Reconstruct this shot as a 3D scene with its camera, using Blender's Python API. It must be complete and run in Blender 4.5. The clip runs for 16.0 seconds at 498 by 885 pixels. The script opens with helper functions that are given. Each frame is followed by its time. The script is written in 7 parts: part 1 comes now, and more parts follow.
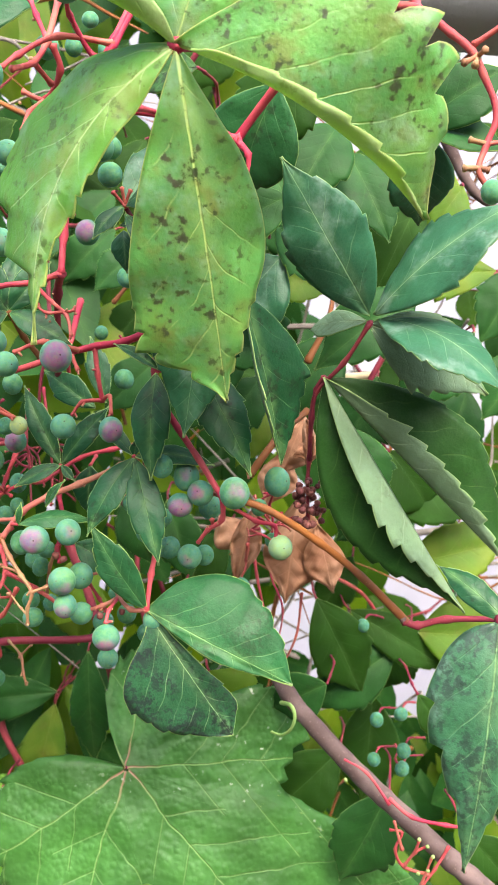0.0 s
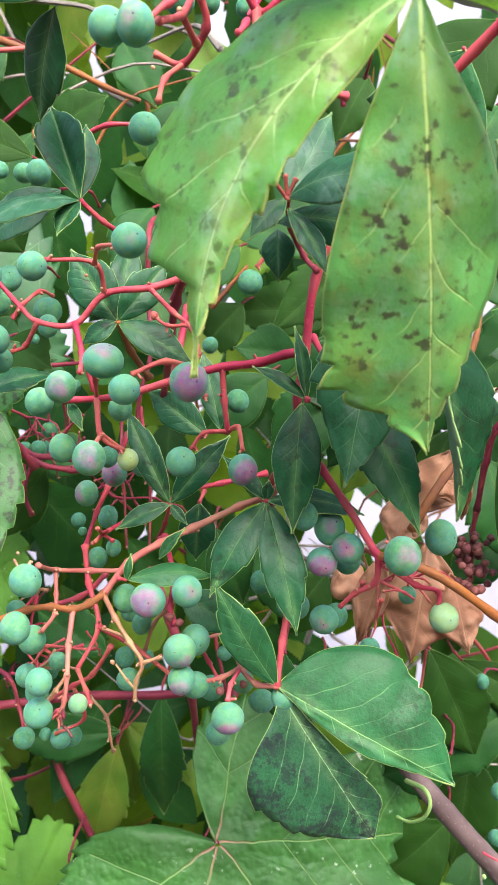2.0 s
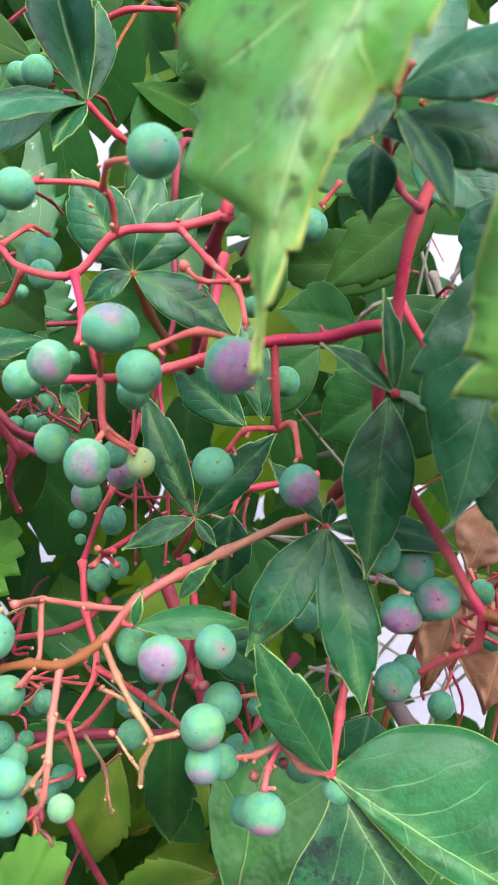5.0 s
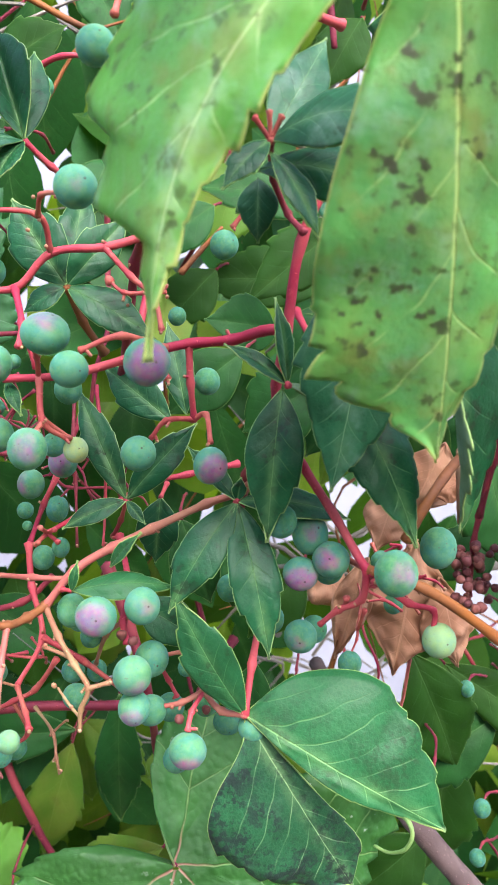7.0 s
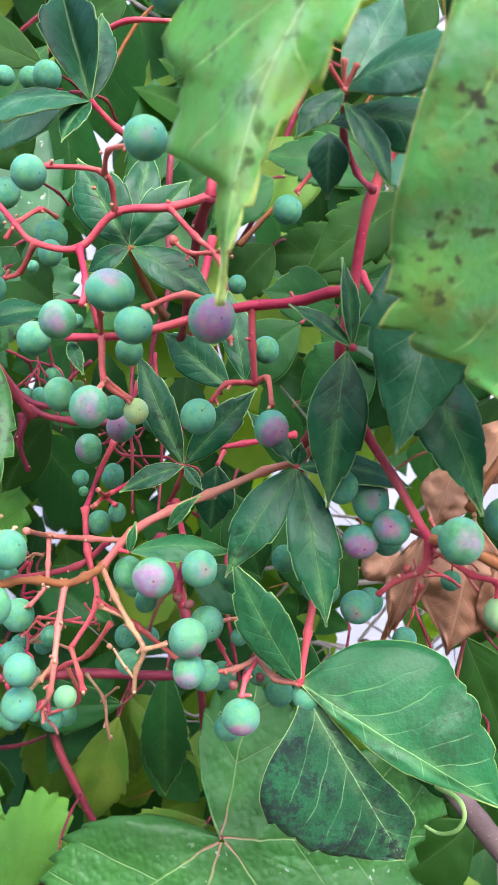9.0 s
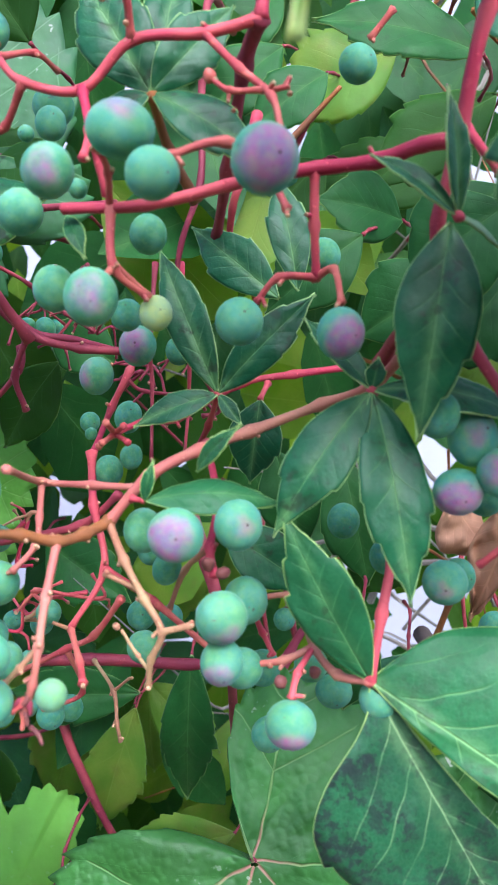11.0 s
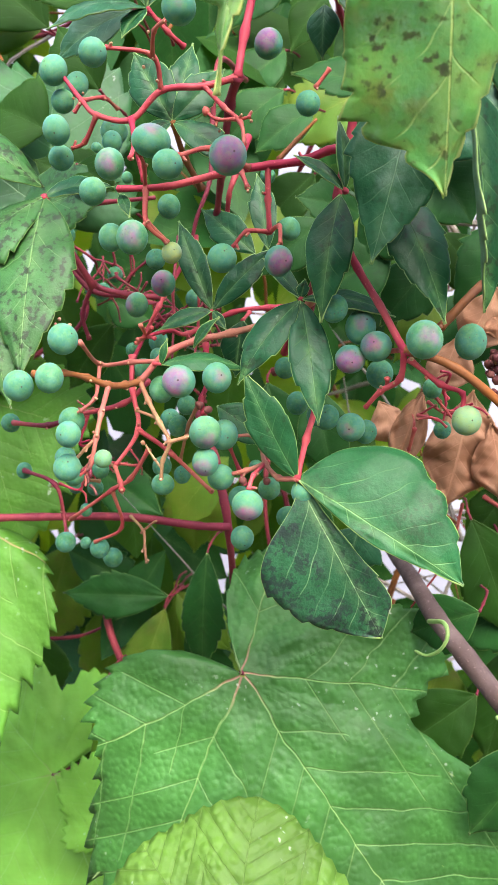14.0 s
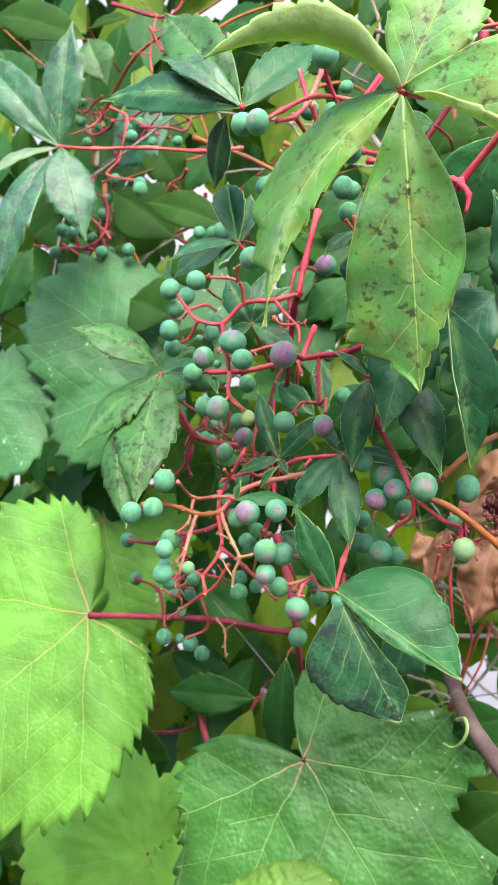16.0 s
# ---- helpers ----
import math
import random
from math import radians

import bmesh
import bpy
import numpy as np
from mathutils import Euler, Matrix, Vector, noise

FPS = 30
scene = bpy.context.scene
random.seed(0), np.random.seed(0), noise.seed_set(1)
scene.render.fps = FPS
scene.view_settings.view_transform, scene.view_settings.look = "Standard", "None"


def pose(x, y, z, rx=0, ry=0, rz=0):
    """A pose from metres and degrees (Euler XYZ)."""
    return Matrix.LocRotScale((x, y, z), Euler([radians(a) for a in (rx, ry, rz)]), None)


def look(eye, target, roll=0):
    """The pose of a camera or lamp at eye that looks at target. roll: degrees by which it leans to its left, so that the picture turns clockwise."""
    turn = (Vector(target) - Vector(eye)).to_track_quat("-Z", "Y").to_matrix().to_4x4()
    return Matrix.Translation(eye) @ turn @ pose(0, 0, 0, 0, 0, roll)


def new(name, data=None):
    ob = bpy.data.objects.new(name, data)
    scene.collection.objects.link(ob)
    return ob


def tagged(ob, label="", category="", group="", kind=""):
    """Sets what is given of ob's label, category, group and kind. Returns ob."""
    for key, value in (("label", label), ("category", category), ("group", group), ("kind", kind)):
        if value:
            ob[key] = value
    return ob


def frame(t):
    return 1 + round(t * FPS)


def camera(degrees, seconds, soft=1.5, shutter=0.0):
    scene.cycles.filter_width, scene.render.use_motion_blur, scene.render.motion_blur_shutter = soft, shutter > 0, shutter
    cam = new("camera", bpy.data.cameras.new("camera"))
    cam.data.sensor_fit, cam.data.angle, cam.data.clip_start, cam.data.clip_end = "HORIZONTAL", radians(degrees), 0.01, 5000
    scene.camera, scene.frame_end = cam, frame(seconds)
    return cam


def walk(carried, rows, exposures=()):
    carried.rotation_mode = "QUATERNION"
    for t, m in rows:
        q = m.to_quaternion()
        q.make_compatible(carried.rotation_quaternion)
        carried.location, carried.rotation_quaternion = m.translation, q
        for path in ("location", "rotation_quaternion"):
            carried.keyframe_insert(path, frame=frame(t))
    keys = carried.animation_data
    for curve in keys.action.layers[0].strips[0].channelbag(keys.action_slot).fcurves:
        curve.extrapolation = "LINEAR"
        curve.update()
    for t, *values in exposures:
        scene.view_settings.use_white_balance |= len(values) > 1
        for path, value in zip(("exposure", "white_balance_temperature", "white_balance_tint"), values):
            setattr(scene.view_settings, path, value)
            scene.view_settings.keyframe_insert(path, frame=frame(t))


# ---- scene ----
cam = camera(34.0, 16.0)
cam.data.dof.use_dof, cam.data.dof.focus_distance, cam.data.dof.aperture_fstop = True, 0.185, 64.0
PATH = [
    (0, (-0.001, -0.007, 1.205), (0.002, 1.981, 0.985), 0.0),
    (0.5, (-0.013, -0.008, 1.204), (-0.026, 1.981, 0.996), 0.7),
    (1, (-0.029, 0.001, 1.206), (-0.06, 1.989, 0.993), 1.5),
    (1.5, (-0.029, 0.012, 1.21), (-0.067, 1.999, 0.986), 1.2),
    (2, (-0.033, 0.032, 1.212), (-0.068, 2.017, 0.971), 1.4),
    (2.5, (-0.04, 0.045, 1.208), (-0.089, 2.026, 0.938), 2.5),
    (3, (-0.042, 0.057, 1.207), (-0.095, 2.035, 0.915), 2.7),
    (3.5, (-0.036, 0.068, 1.209), (-0.146, 2.047, 0.952), 2.1),
    (5.8, (-0.044, 0.083, 1.214), (-0.084, 2.044, 0.824), 4.1),
    (6, (-0.042, 0.081, 1.214), (-0.088, 2.044, 0.829), 3.7),
    (6.5, (-0.039, 0.07, 1.212), (-0.02, 2.041, 0.87), 3.2),
    (7, (-0.033, 0.059, 1.213), (0.002, 2.034, 0.899), 2.9),
    (7.5, (-0.03, 0.054, 1.212), (0.014, 2.03, 0.904), 3.2),
    (8, (-0.038, 0.054, 1.215), (-0.01, 2.029, 0.904), 3.9),
    (8.5, (-0.036, 0.055, 1.212), (-0.034, 2.029, 0.89), 3.8),
    (9, (-0.036, 0.06, 1.207), (-0.106, 2.03, 0.871), 3.7),
    (9.2, (-0.042, 0.064, 1.206), (-0.098, 2.033, 0.857), 3.7),
    (11.3, (-0.041, 0.099, 1.189), (-0.177, 2.059, 0.815), 4.3),
    (11.5, (-0.042, 0.094, 1.189), (-0.177, 2.054, 0.815), 4.3),
    (12, (-0.042, 0.085, 1.184), (-0.19, 2.043, 0.806), 4.8),
    (12.5, (-0.037, 0.072, 1.179), (-0.191, 2.03, 0.799), 5.0),
    (13, (-0.037, 0.059, 1.174), (-0.21, 2.016, 0.797), 5.3),
    (13.5, (-0.025, 0.043, 1.169), (-0.242, 1.999, 0.814), 5.0),
    (14, (-0.016, 0.022, 1.172), (-0.274, 1.982, 0.865), 4.9),
    (14.5, (-0.015, 0.001, 1.175), (-0.316, 1.964, 0.933), 5.5),
    (15, (-0.004, -0.017, 1.176), (-0.414, 1.934, 1.021), 6.1),
    (15.5, (0.006, -0.026, 1.179), (-0.497, 1.907, 1.087), 5.7),
    (16, (0.014, -0.036, 1.181), (-0.568, 1.877, 1.152), 5.6),
]
walk(cam, [(t, look(eye, target, roll)) for t, eye, target, roll in PATH],
     exposures=[(0, 2.25, 6950, 17), (1, 2.25, 6850, 18), (2.5, 2.27, 6300, 20), (3.5, 2.27, 6150, 20), (6, 2.27, 6250, 18), (7, 2.27, 6150, 19), (8.5, 2.27, 6000, 20), (11.5, 2.25, 5500, 17), (12.5, 2.27, 5950, 20), (13.5, 2.26, 6450, 18), (14.5, 2.25, 6600, 16), (16, 2.22, 6600, 16)])

# ---- light ----
SUN_UP, SUN_TURN = 50.0, 165.0
world = bpy.data.worlds.new("sky")
scene.world = world
world.use_nodes = True
wn, wl = world.node_tree.nodes, world.node_tree.links
sky = wn.new("ShaderNodeTexSky")
sky.sky_type, sky.sun_disc = "NISHITA", False
sky.sun_elevation, sky.sun_rotation = radians(SUN_UP), radians(SUN_TURN)
sky.air_density, sky.dust_density = 1.0, 3.0
wl.new(sky.outputs[0], wn["Background"].inputs[0])
wn["Background"].inputs[1].default_value = 0.15
sun = new("sun", bpy.data.lights.new("sun", "SUN"))
sun.data.energy, sun.data.angle, sun.data.color = 1.7, radians(50), (1.0, 0.97, 0.92)
_a, _e = radians(SUN_TURN), radians(SUN_UP)
sun.matrix_world = look((0, 0, 3), Vector((0, 0, 3)) - Vector((math.sin(_a) * math.cos(_e), math.cos(_a) * math.cos(_e), math.sin(_e))))

# ---- materials ----
class Nodes:
    """A short way to write a node material."""

    def __init__(self, name):
        self.mat = bpy.data.materials.new(name)
        self.mat.use_nodes = True
        self.t = self.mat.node_tree
        self.t.nodes.clear()
        self.out = self.t.nodes.new("ShaderNodeOutputMaterial")

    def node(self, kind, **values):
        n = self.t.nodes.new("ShaderNode" + kind)
        for key, value in values.items():
            setattr(n, key, value)
        return n

    def put(self, socket, value):
        if isinstance(value, bpy.types.NodeSocket):
            self.t.links.new(value, socket)
        elif isinstance(value, (tuple, list)) and len(value) == 3 and socket.type == "RGBA":
            socket.default_value = (*value, 1)
        else:
            socket.default_value = value

    def m(self, op, a, b=0.0, c=0.0, clamp=False):
        n = self.node("Math", operation=op, use_clamp=clamp)
        for i, v in enumerate((a, b, c)):
            self.put(n.inputs[i], v)
        return n.outputs[0]

    def mix(self, f, a, b):
        n = self.node("Mix", data_type="RGBA")
        self.put(n.inputs[0], f)
        self.put(n.inputs[6], a)
        self.put(n.inputs[7], b)
        return n.outputs[2]

    def ramp(self, v, lo, hi):
        n = self.node("MapRange", interpolation_type="SMOOTHSTEP")
        for i, x in enumerate((v, lo, hi, 0.0, 1.0)):
            self.put(n.inputs[i], x)
        return n.outputs[0]

    def noise(self, where, scale, detail=3.0, rough=0.55):
        n = self.node("TexNoise")
        self.put(n.inputs["Vector"], where)
        n.inputs["Scale"].default_value, n.inputs["Detail"].default_value, n.inputs["Roughness"].default_value = scale, detail, rough
        return n.outputs["Fac"]

    def place(self):
        """Local coordinates, moved for each object."""
        tc, info = self.node("TexCoord"), self.node("ObjectInfo")
        v = self.node("VectorMath", operation="MULTIPLY_ADD")
        c = self.node("CombineXYZ")
        for i in range(3):
            self.put(c.inputs[i], self.m("MULTIPLY", info.outputs["Random"], 1.3 + i))
        self.put(v.inputs[0], tc.outputs["Object"])
        v.inputs[1].default_value = (1, 1, 1)
        self.put(v.inputs[2], c.outputs[0])
        return v.outputs[0], info.outputs["Random"]

    def uv(self, name):
        n = self.node("UVMap", uv_map=name)
        s = self.node("SeparateXYZ")
        self.put(s.inputs[0], n.outputs[0])
        return n.outputs[0], s.outputs[0], s.outputs[1]

    def bump(self, height, strength, distance):
        n = self.node("Bump")
        self.put(n.inputs["Height"], height)
        n.inputs["Strength"].default_value, n.inputs["Distance"].default_value = strength, distance
        return n.outputs[0]

    def surface(self, colour, rough, normal=None, glow=None, glow_part=0.0, coat=0.0, spec=0.5, sss=0.0, sheen=0.0):
        p = self.node("BsdfPrincipled")
        self.put(p.inputs["Base Color"], colour)
        self.put(p.inputs["Roughness"], rough)
        p.inputs["Specular IOR Level"].default_value = spec
        p.inputs["Coat Weight"].default_value = coat
        if sheen:
            p.inputs["Sheen Weight"].default_value, p.inputs["Sheen Roughness"].default_value = sheen, 0.35
            p.inputs["Sheen Tint"].default_value = (0.45, 0.75, 0.95, 1)
        if sss:
            p.inputs["Subsurface Weight"].default_value = sss
            p.inputs["Subsurface Radius"].default_value = (1.0, 1.0, 0.5)
            p.inputs["Subsurface Scale"].default_value = 0.003
        if normal is not None:
            self.put(p.inputs["Normal"], normal)
        last = p.outputs[0]
        if glow is not None:
            tr, ms = self.node("BsdfTranslucent"), self.node("MixShader")
            self.put(tr.inputs[0], glow)
            self.put(ms.inputs[0], glow_part)
            self.t.links.new(last, ms.inputs[1])
            self.t.links.new(tr.outputs[0], ms.inputs[2])
            last = ms.outputs[0]
        self.t.links.new(last, self.out.inputs[0])
        return self.mat


def tinted(c, k):
    return tuple(min(1.0, x * k) for x in c)


def leaflet_material(name, base, vein, spots=0.0, gloss=0.42, dust_sheen=0.25, glow=0.22, sharp=1.0, yellow=0.0, rim=(0.30, 0.46, 0.12), spec=0.4, relief=1.0, edge=(0.016, 0.006, 0.55), speck=((0.045, 0.022, 0.024), (0.018, 0.018, 0.026)), smudge=0.0, pale=0.45, cool=0.0):
    """The upper or lower skin of a toothed leaflet: midrib, side veins, patches, brown specks, a thin pale rim."""
    n = Nodes(name)
    at, rnd = n.place()
    _, x, y = n.uv("shape")
    _, e, wide = n.uv("edge")
    ax = n.m("ABSOLUTE", n.m("ADD", x, n.m("MULTIPLY", n.m("SUBTRACT", n.noise(at, 120.0, 2.0), 0.5), 0.010)))
    wob = n.noise(at, 70.0, 2.0)
    big = n.noise(at, 55.0, 3.0)
    fine = n.noise(at, 900.0, 4.0)
    lumps = n.noise(at, 260.0, 2.0, 0.5)
    mid = n.ramp(ax, n.m("SUBTRACT", 0.0072, n.m("MULTIPLY", y, 0.0052)), 0.0010)
    run = n.m("ADD", n.m("SUBTRACT", y, n.m("MULTIPLY", n.m("POWER", ax, 0.80), 0.85)), n.m("MULTIPLY", wob, 0.13))
    run = n.m("ADD", run, n.m("MULTIPLY", n.m("GREATER_THAN", x, 0.0), 0.055))
    saw = n.m("ABSOLUTE", n.m("SUBTRACT", n.m("FRACT", n.m("MULTIPLY", run, 7.0)), 0.5))
    side = n.m("MULTIPLY", n.ramp(saw, 0.040, 0.006), n.ramp(n.m("ABSOLUTE", e), 0.95, 0.35))
    side = n.m("MULTIPLY", side, n.ramp(n.noise(at, 95.0, 2.0), 0.30, 0.62))
    pillow = n.ramp(saw, 0.0, 0.28)
    net = n.node("TexVoronoi", feature="DISTANCE_TO_EDGE")
    n.put(net.inputs["Vector"], at)
    net.inputs["Scale"].default_value = 1100.0
    web = n.ramp(net.outputs[0], 0.14, 0.02)
    c = n.mix(n.ramp(big, 0.3, 0.7), tinted(base, 0.72), tinted(base, 1.28))
    c = n.mix(n.m("MULTIPLY", rnd, 0.35), c, tinted((base[0] * 0.75, base[1], base[2] * 1.5), 0.9))
    if cool:
        c = n.mix(n.m("MULTIPLY", n.ramp(n.m("ADD", n.m("ABSOLUTE", e), n.m("MULTIPLY", n.m("SUBTRACT", big, 0.5), 1.4)), 0.75, 0.20), cool), c, (0.055, 0.210, 0.085))
    if yellow:
        c = n.mix(n.m("MULTIPLY", n.ramp(n.noise(at, 75.0, 3.0, 0.6), 0.42, 0.68), yellow), c, (0.33, 0.41, 0.05))
        c = n.mix(n.m("MULTIPLY", n.ramp(n.noise(at, 130.0, 3.0, 0.6), 0.56, 0.72), 0.45), c, (0.20, 0.13, 0.04))
    c = n.mix(n.m("MULTIPLY", fine, 0.30), c, tinted(base, 0.55))
    c = n.mix(n.m("MULTIPLY", n.ramp(n.noise(at, 300.0, 3.0, 0.6), 0.40, 0.68), 0.30), c, tinted(base, 0.62))
    # paler zone round the midrib, with a blurred highlight painted into it
    sheen_band = n.m("MULTIPLY", n.ramp(ax, 0.060, 0.004), n.ramp(n.noise(at, 190.0, 3.0, 0.6), 0.30, 0.66))
    c = n.mix(n.m("MULTIPLY", sheen_band, pale), c, n.mix(0.55, base, vein))
    c = n.mix(n.m("MULTIPLY", web, 0.04), c, vein)
    c = n.mix(n.m("MULTIPLY", side, 0.42 * sharp), c, vein)
    c = n.mix(n.m("MULTIPLY", mid, 0.72 * sharp), c, vein)
    # pale film of dust; it also paints in a grey sheen
    if dust_sheen:
        film = n.m("MULTIPLY", n.ramp(n.noise(at, 90.0, 4.0, 0.65), 0.50, 0.78), dust_sheen)
        c = n.mix(film, c, (0.36, 0.50, 0.42))
    if spots:
        reach = n.ramp(n.noise(at, 62.0, 2.0), 0.50 - 0.16 * spots, 0.66 - 0.12 * spots)
        grain = n.m("MULTIPLY_ADD", n.noise(at, 620.0, 3.0, 0.6), 0.6, n.m("MULTIPLY", n.noise(at, 240.0, 2.0), 0.4))
        more, spots = max(0.0, spots - 1.15) * 0.09, min(1.0, spots)
        halo = n.m("MULTIPLY", n.m("MULTIPLY", reach, n.ramp(grain, 0.46, 0.62)), 0.42 * spots)
        c = n.mix(halo, c, n.mix(0.55, tinted(base, 0.55), (0.13, 0.085, 0.03) if yellow else tinted(base, 0.3)))
        if yellow:
            rust = n.m("MULTIPLY", n.m("MULTIPLY", n.ramp(n.noise(at, 150.0, 3.0, 0.6), 0.54, 0.68), reach), 0.42)
            c = n.mix(rust, c, (0.17, 0.085, 0.030))
        if smudge:
            grain = n.m("MULTIPLY_ADD", n.noise(at, 700.0, 4.0, 0.7), 0.65, n.m("MULTIPLY", n.noise(at, 170.0, 2.0), 0.35))
            core = n.m("MULTIPLY", n.m("MULTIPLY", reach, n.ramp(grain, 0.47, 0.57)), smudge)
        else:
            core = n.m("MULTIPLY", n.m("MULTIPLY", reach, n.ramp(grain, 0.55 - more, 0.61 - more)), 0.96 * spots)
        c = n.mix(core, c, n.mix(n.noise(at, 160.0), *speck))
    c = n.mix(n.m("MULTIPLY", n.ramp(n.m("MULTIPLY", n.m("SUBTRACT", 1.0, n.m("ABSOLUTE", e)), wide), edge[0], edge[1]), edge[2]), c, rim)
    high = n.m("ADD", n.m("MULTIPLY", fine, 0.45), n.m("ADD", n.m("MULTIPLY", pillow, 0.10), n.m("MULTIPLY", lumps, 0.5)))
    high = n.m("SUBTRACT", high, n.m("ADD", n.m("MULTIPLY", side, 0.3), n.m("ADD", n.m("MULTIPLY", mid, 0.8), n.m("MULTIPLY", web, 0.025))))
    rough = n.m("ADD", gloss, n.m("MULTIPLY", n.noise(at, 140.0), 0.22))
    return n.surface(c, rough, n.bump(high, 0.60 * relief, 0.0006), tinted((base[0] * 2.6 + 0.05, base[1] * 2.1 + 0.05, base[2] * 0.7), 1.0), glow, spec=spec)


def lobed_material(name, base, vein, angles, rib, gloss=0.5, glow=0.3, wrinkle=0.35, blotch=0.0, blush=0.13, quilt=(430.0, 0.14, 0.9), fork=0.36, mesh=0.0):
    """A broad lobed leaf: ribs that leave the stalk at the given angles, with side veins and a quilted skin."""
    n = Nodes(name)
    at, rnd = n.place()
    _, x, y = n.uv("shape")
    wob = n.m("MULTIPLY", n.m("SUBTRACT", n.noise(at, 60.0, 2.0), 0.5), 0.04)
    lines = branch = pillow = None
    for a in angles:
        s, k = math.sin(radians(a)), math.cos(radians(a))
        along = n.m("ADD", n.m("MULTIPLY", x, -s), n.m("MULTIPLY", y, k))
        off = n.m("ADD", n.m("ADD", n.m("MULTIPLY", x, k), n.m("MULTIPLY", y, s)), wob)
        far = n.m("ABSOLUTE", off)
        main = n.m("MULTIPLY", n.ramp(far, n.m("SUBTRACT", 0.0044, n.m("MULTIPLY", along, 0.0032)), 0.0006), n.m("GREATER_THAN", along, 0.0))
        saw = n.m("ABSOLUTE", n.m("SUBTRACT", n.m("FRACT", n.m("MULTIPLY", n.m("ADD", n.m("SUBTRACT", along, n.m("MULTIPLY", far, 0.8)), n.m("MULTIPLY", wob, 0.8)), 8.5)), 0.5))
        cone = n.m("LESS_THAN", far, n.m("MULTIPLY", n.m("SUBTRACT", along, 0.06), 0.62))
        twig = n.m("MULTIPLY", n.ramp(saw, 0.034, 0.004), cone)
        hill = n.m("MULTIPLY", n.ramp(saw, 0.0, 0.3), cone)
        pillow = hill if pillow is None else n.m("MAXIMUM", pillow, hill)
        lines = main if lines is None else n.m("MAXIMUM", lines, main)
        branch = twig if branch is None else n.m("MAXIMUM", branch, twig)
    net = n.node("TexVoronoi", feature="DISTANCE_TO_EDGE")
    n.put(net.inputs["Vector"], at)
    net.inputs["Scale"].default_value = quilt[0]
    web = n.ramp(net.outputs[0], 0.12, 0.02)
    dome = n.node("TexVoronoi", feature="SMOOTH_F1")
    n.put(dome.inputs["Vector"], at)
    dome.inputs["Scale"].default_value, dome.inputs["Smoothness"].default_value = quilt[0], 0.5
    dome = n.ramp(dome.outputs["Distance"], 0.75, 0.10)
    big = n.noise(at, 34.0, 3.0)
    fine = n.noise(at, 700.0, 4.0)
    c = n.mix(n.ramp(big, 0.3, 0.7), tinted(base, 0.66), tinted(base, 1.30))
    c = n.mix(n.m("MULTIPLY", n.ramp(pillow, 0.6, 0.0), 0.22), c, tinted(base, 0.6))
    c = n.mix(n.m("MULTIPLY", fine, 0.2), c, tinted(base, 0.65))
    c = n.mix(n.m("MULTIPLY", web, mesh or 0.03), c, tinted(base, 0.5) if mesh else vein)
    c = n.mix(n.m("MULTIPLY", branch, fork), c, vein)
    c = n.mix(n.m("MULTIPLY", lines, 0.70), c, vein)
    near = n.m("SQRT", n.m("ADD", n.m("MULTIPLY", x, x), n.m("MULTIPLY", y, y)))
    c = n.mix(n.m("MULTIPLY", n.ramp(near, blush, 0.01), n.m("MULTIPLY", lines, 0.9)), c, rib)
    flecks = n.m("MULTIPLY", n.ramp(n.noise(at, 420.0, 2.0), 0.66, 0.72), n.ramp(n.noise(at, 30.0), 0.5, 0.62))
    c = n.mix(n.m("MULTIPLY", flecks, 0.6), c, (0.6, 0.7, 0.5))
    if blotch:
        c = n.mix(n.m("MULTIPLY", n.ramp(n.noise(at, 110.0, 3.0), 0.52, 0.7), blotch), c, (0.05, 0.07, 0.06))
    high = n.m("SUBTRACT", n.m("ADD", n.m("MULTIPLY", fine, 0.2), n.m("ADD", n.m("MULTIPLY", dome, quilt[1]), n.m("ADD", n.m("MULTIPLY", pillow, quilt[2]), n.m("MULTIPLY", n.noise(at, 150.0, 2.0), 0.55)))), n.m("ADD", n.m("MULTIPLY", branch, 0.4), lines))
    rough = n.m("ADD", gloss, n.m("MULTIPLY", n.noise(at, 120.0), 0.2))
    return n.surface(c, rough, n.bump(high, wrinkle, 0.0008), tinted((base[0] * 2.4 + 0.05, base[1] * 2.0 + 0.05, base[2] * 0.6), 1.0), glow, spec=0.4)


def stem_material(name, base, other, gloss=0.58, scale=260.0):
    n = Nodes(name)
    at, rnd = n.place()
    c = n.mix(n.ramp(n.noise(at, 60.0, 3.0), 0.38, 0.66), base, other)
    fine = n.noise(at, scale, 4.0, 0.65)
    c = n.mix(n.m("MULTIPLY", n.ramp(fine, 0.58, 0.75), 0.5), c, tinted(other, 1.5))
    c = n.mix(n.m("MULTIPLY", n.ramp(n.noise(at, 900.0), 0.6, 0.75), 0.3), c, tinted(base, 0.4))
    dots = n.ramp(n.noise(at, 1300.0, 1.0), 0.70, 0.76)
    c = n.mix(n.m("MULTIPLY", dots, 0.4), c, tinted(other, 1.9))
    return n.surface(c, gloss, n.bump(n.m("ADD", fine, dots), 0.55, 0.0004), spec=0.25, sss=0.1)


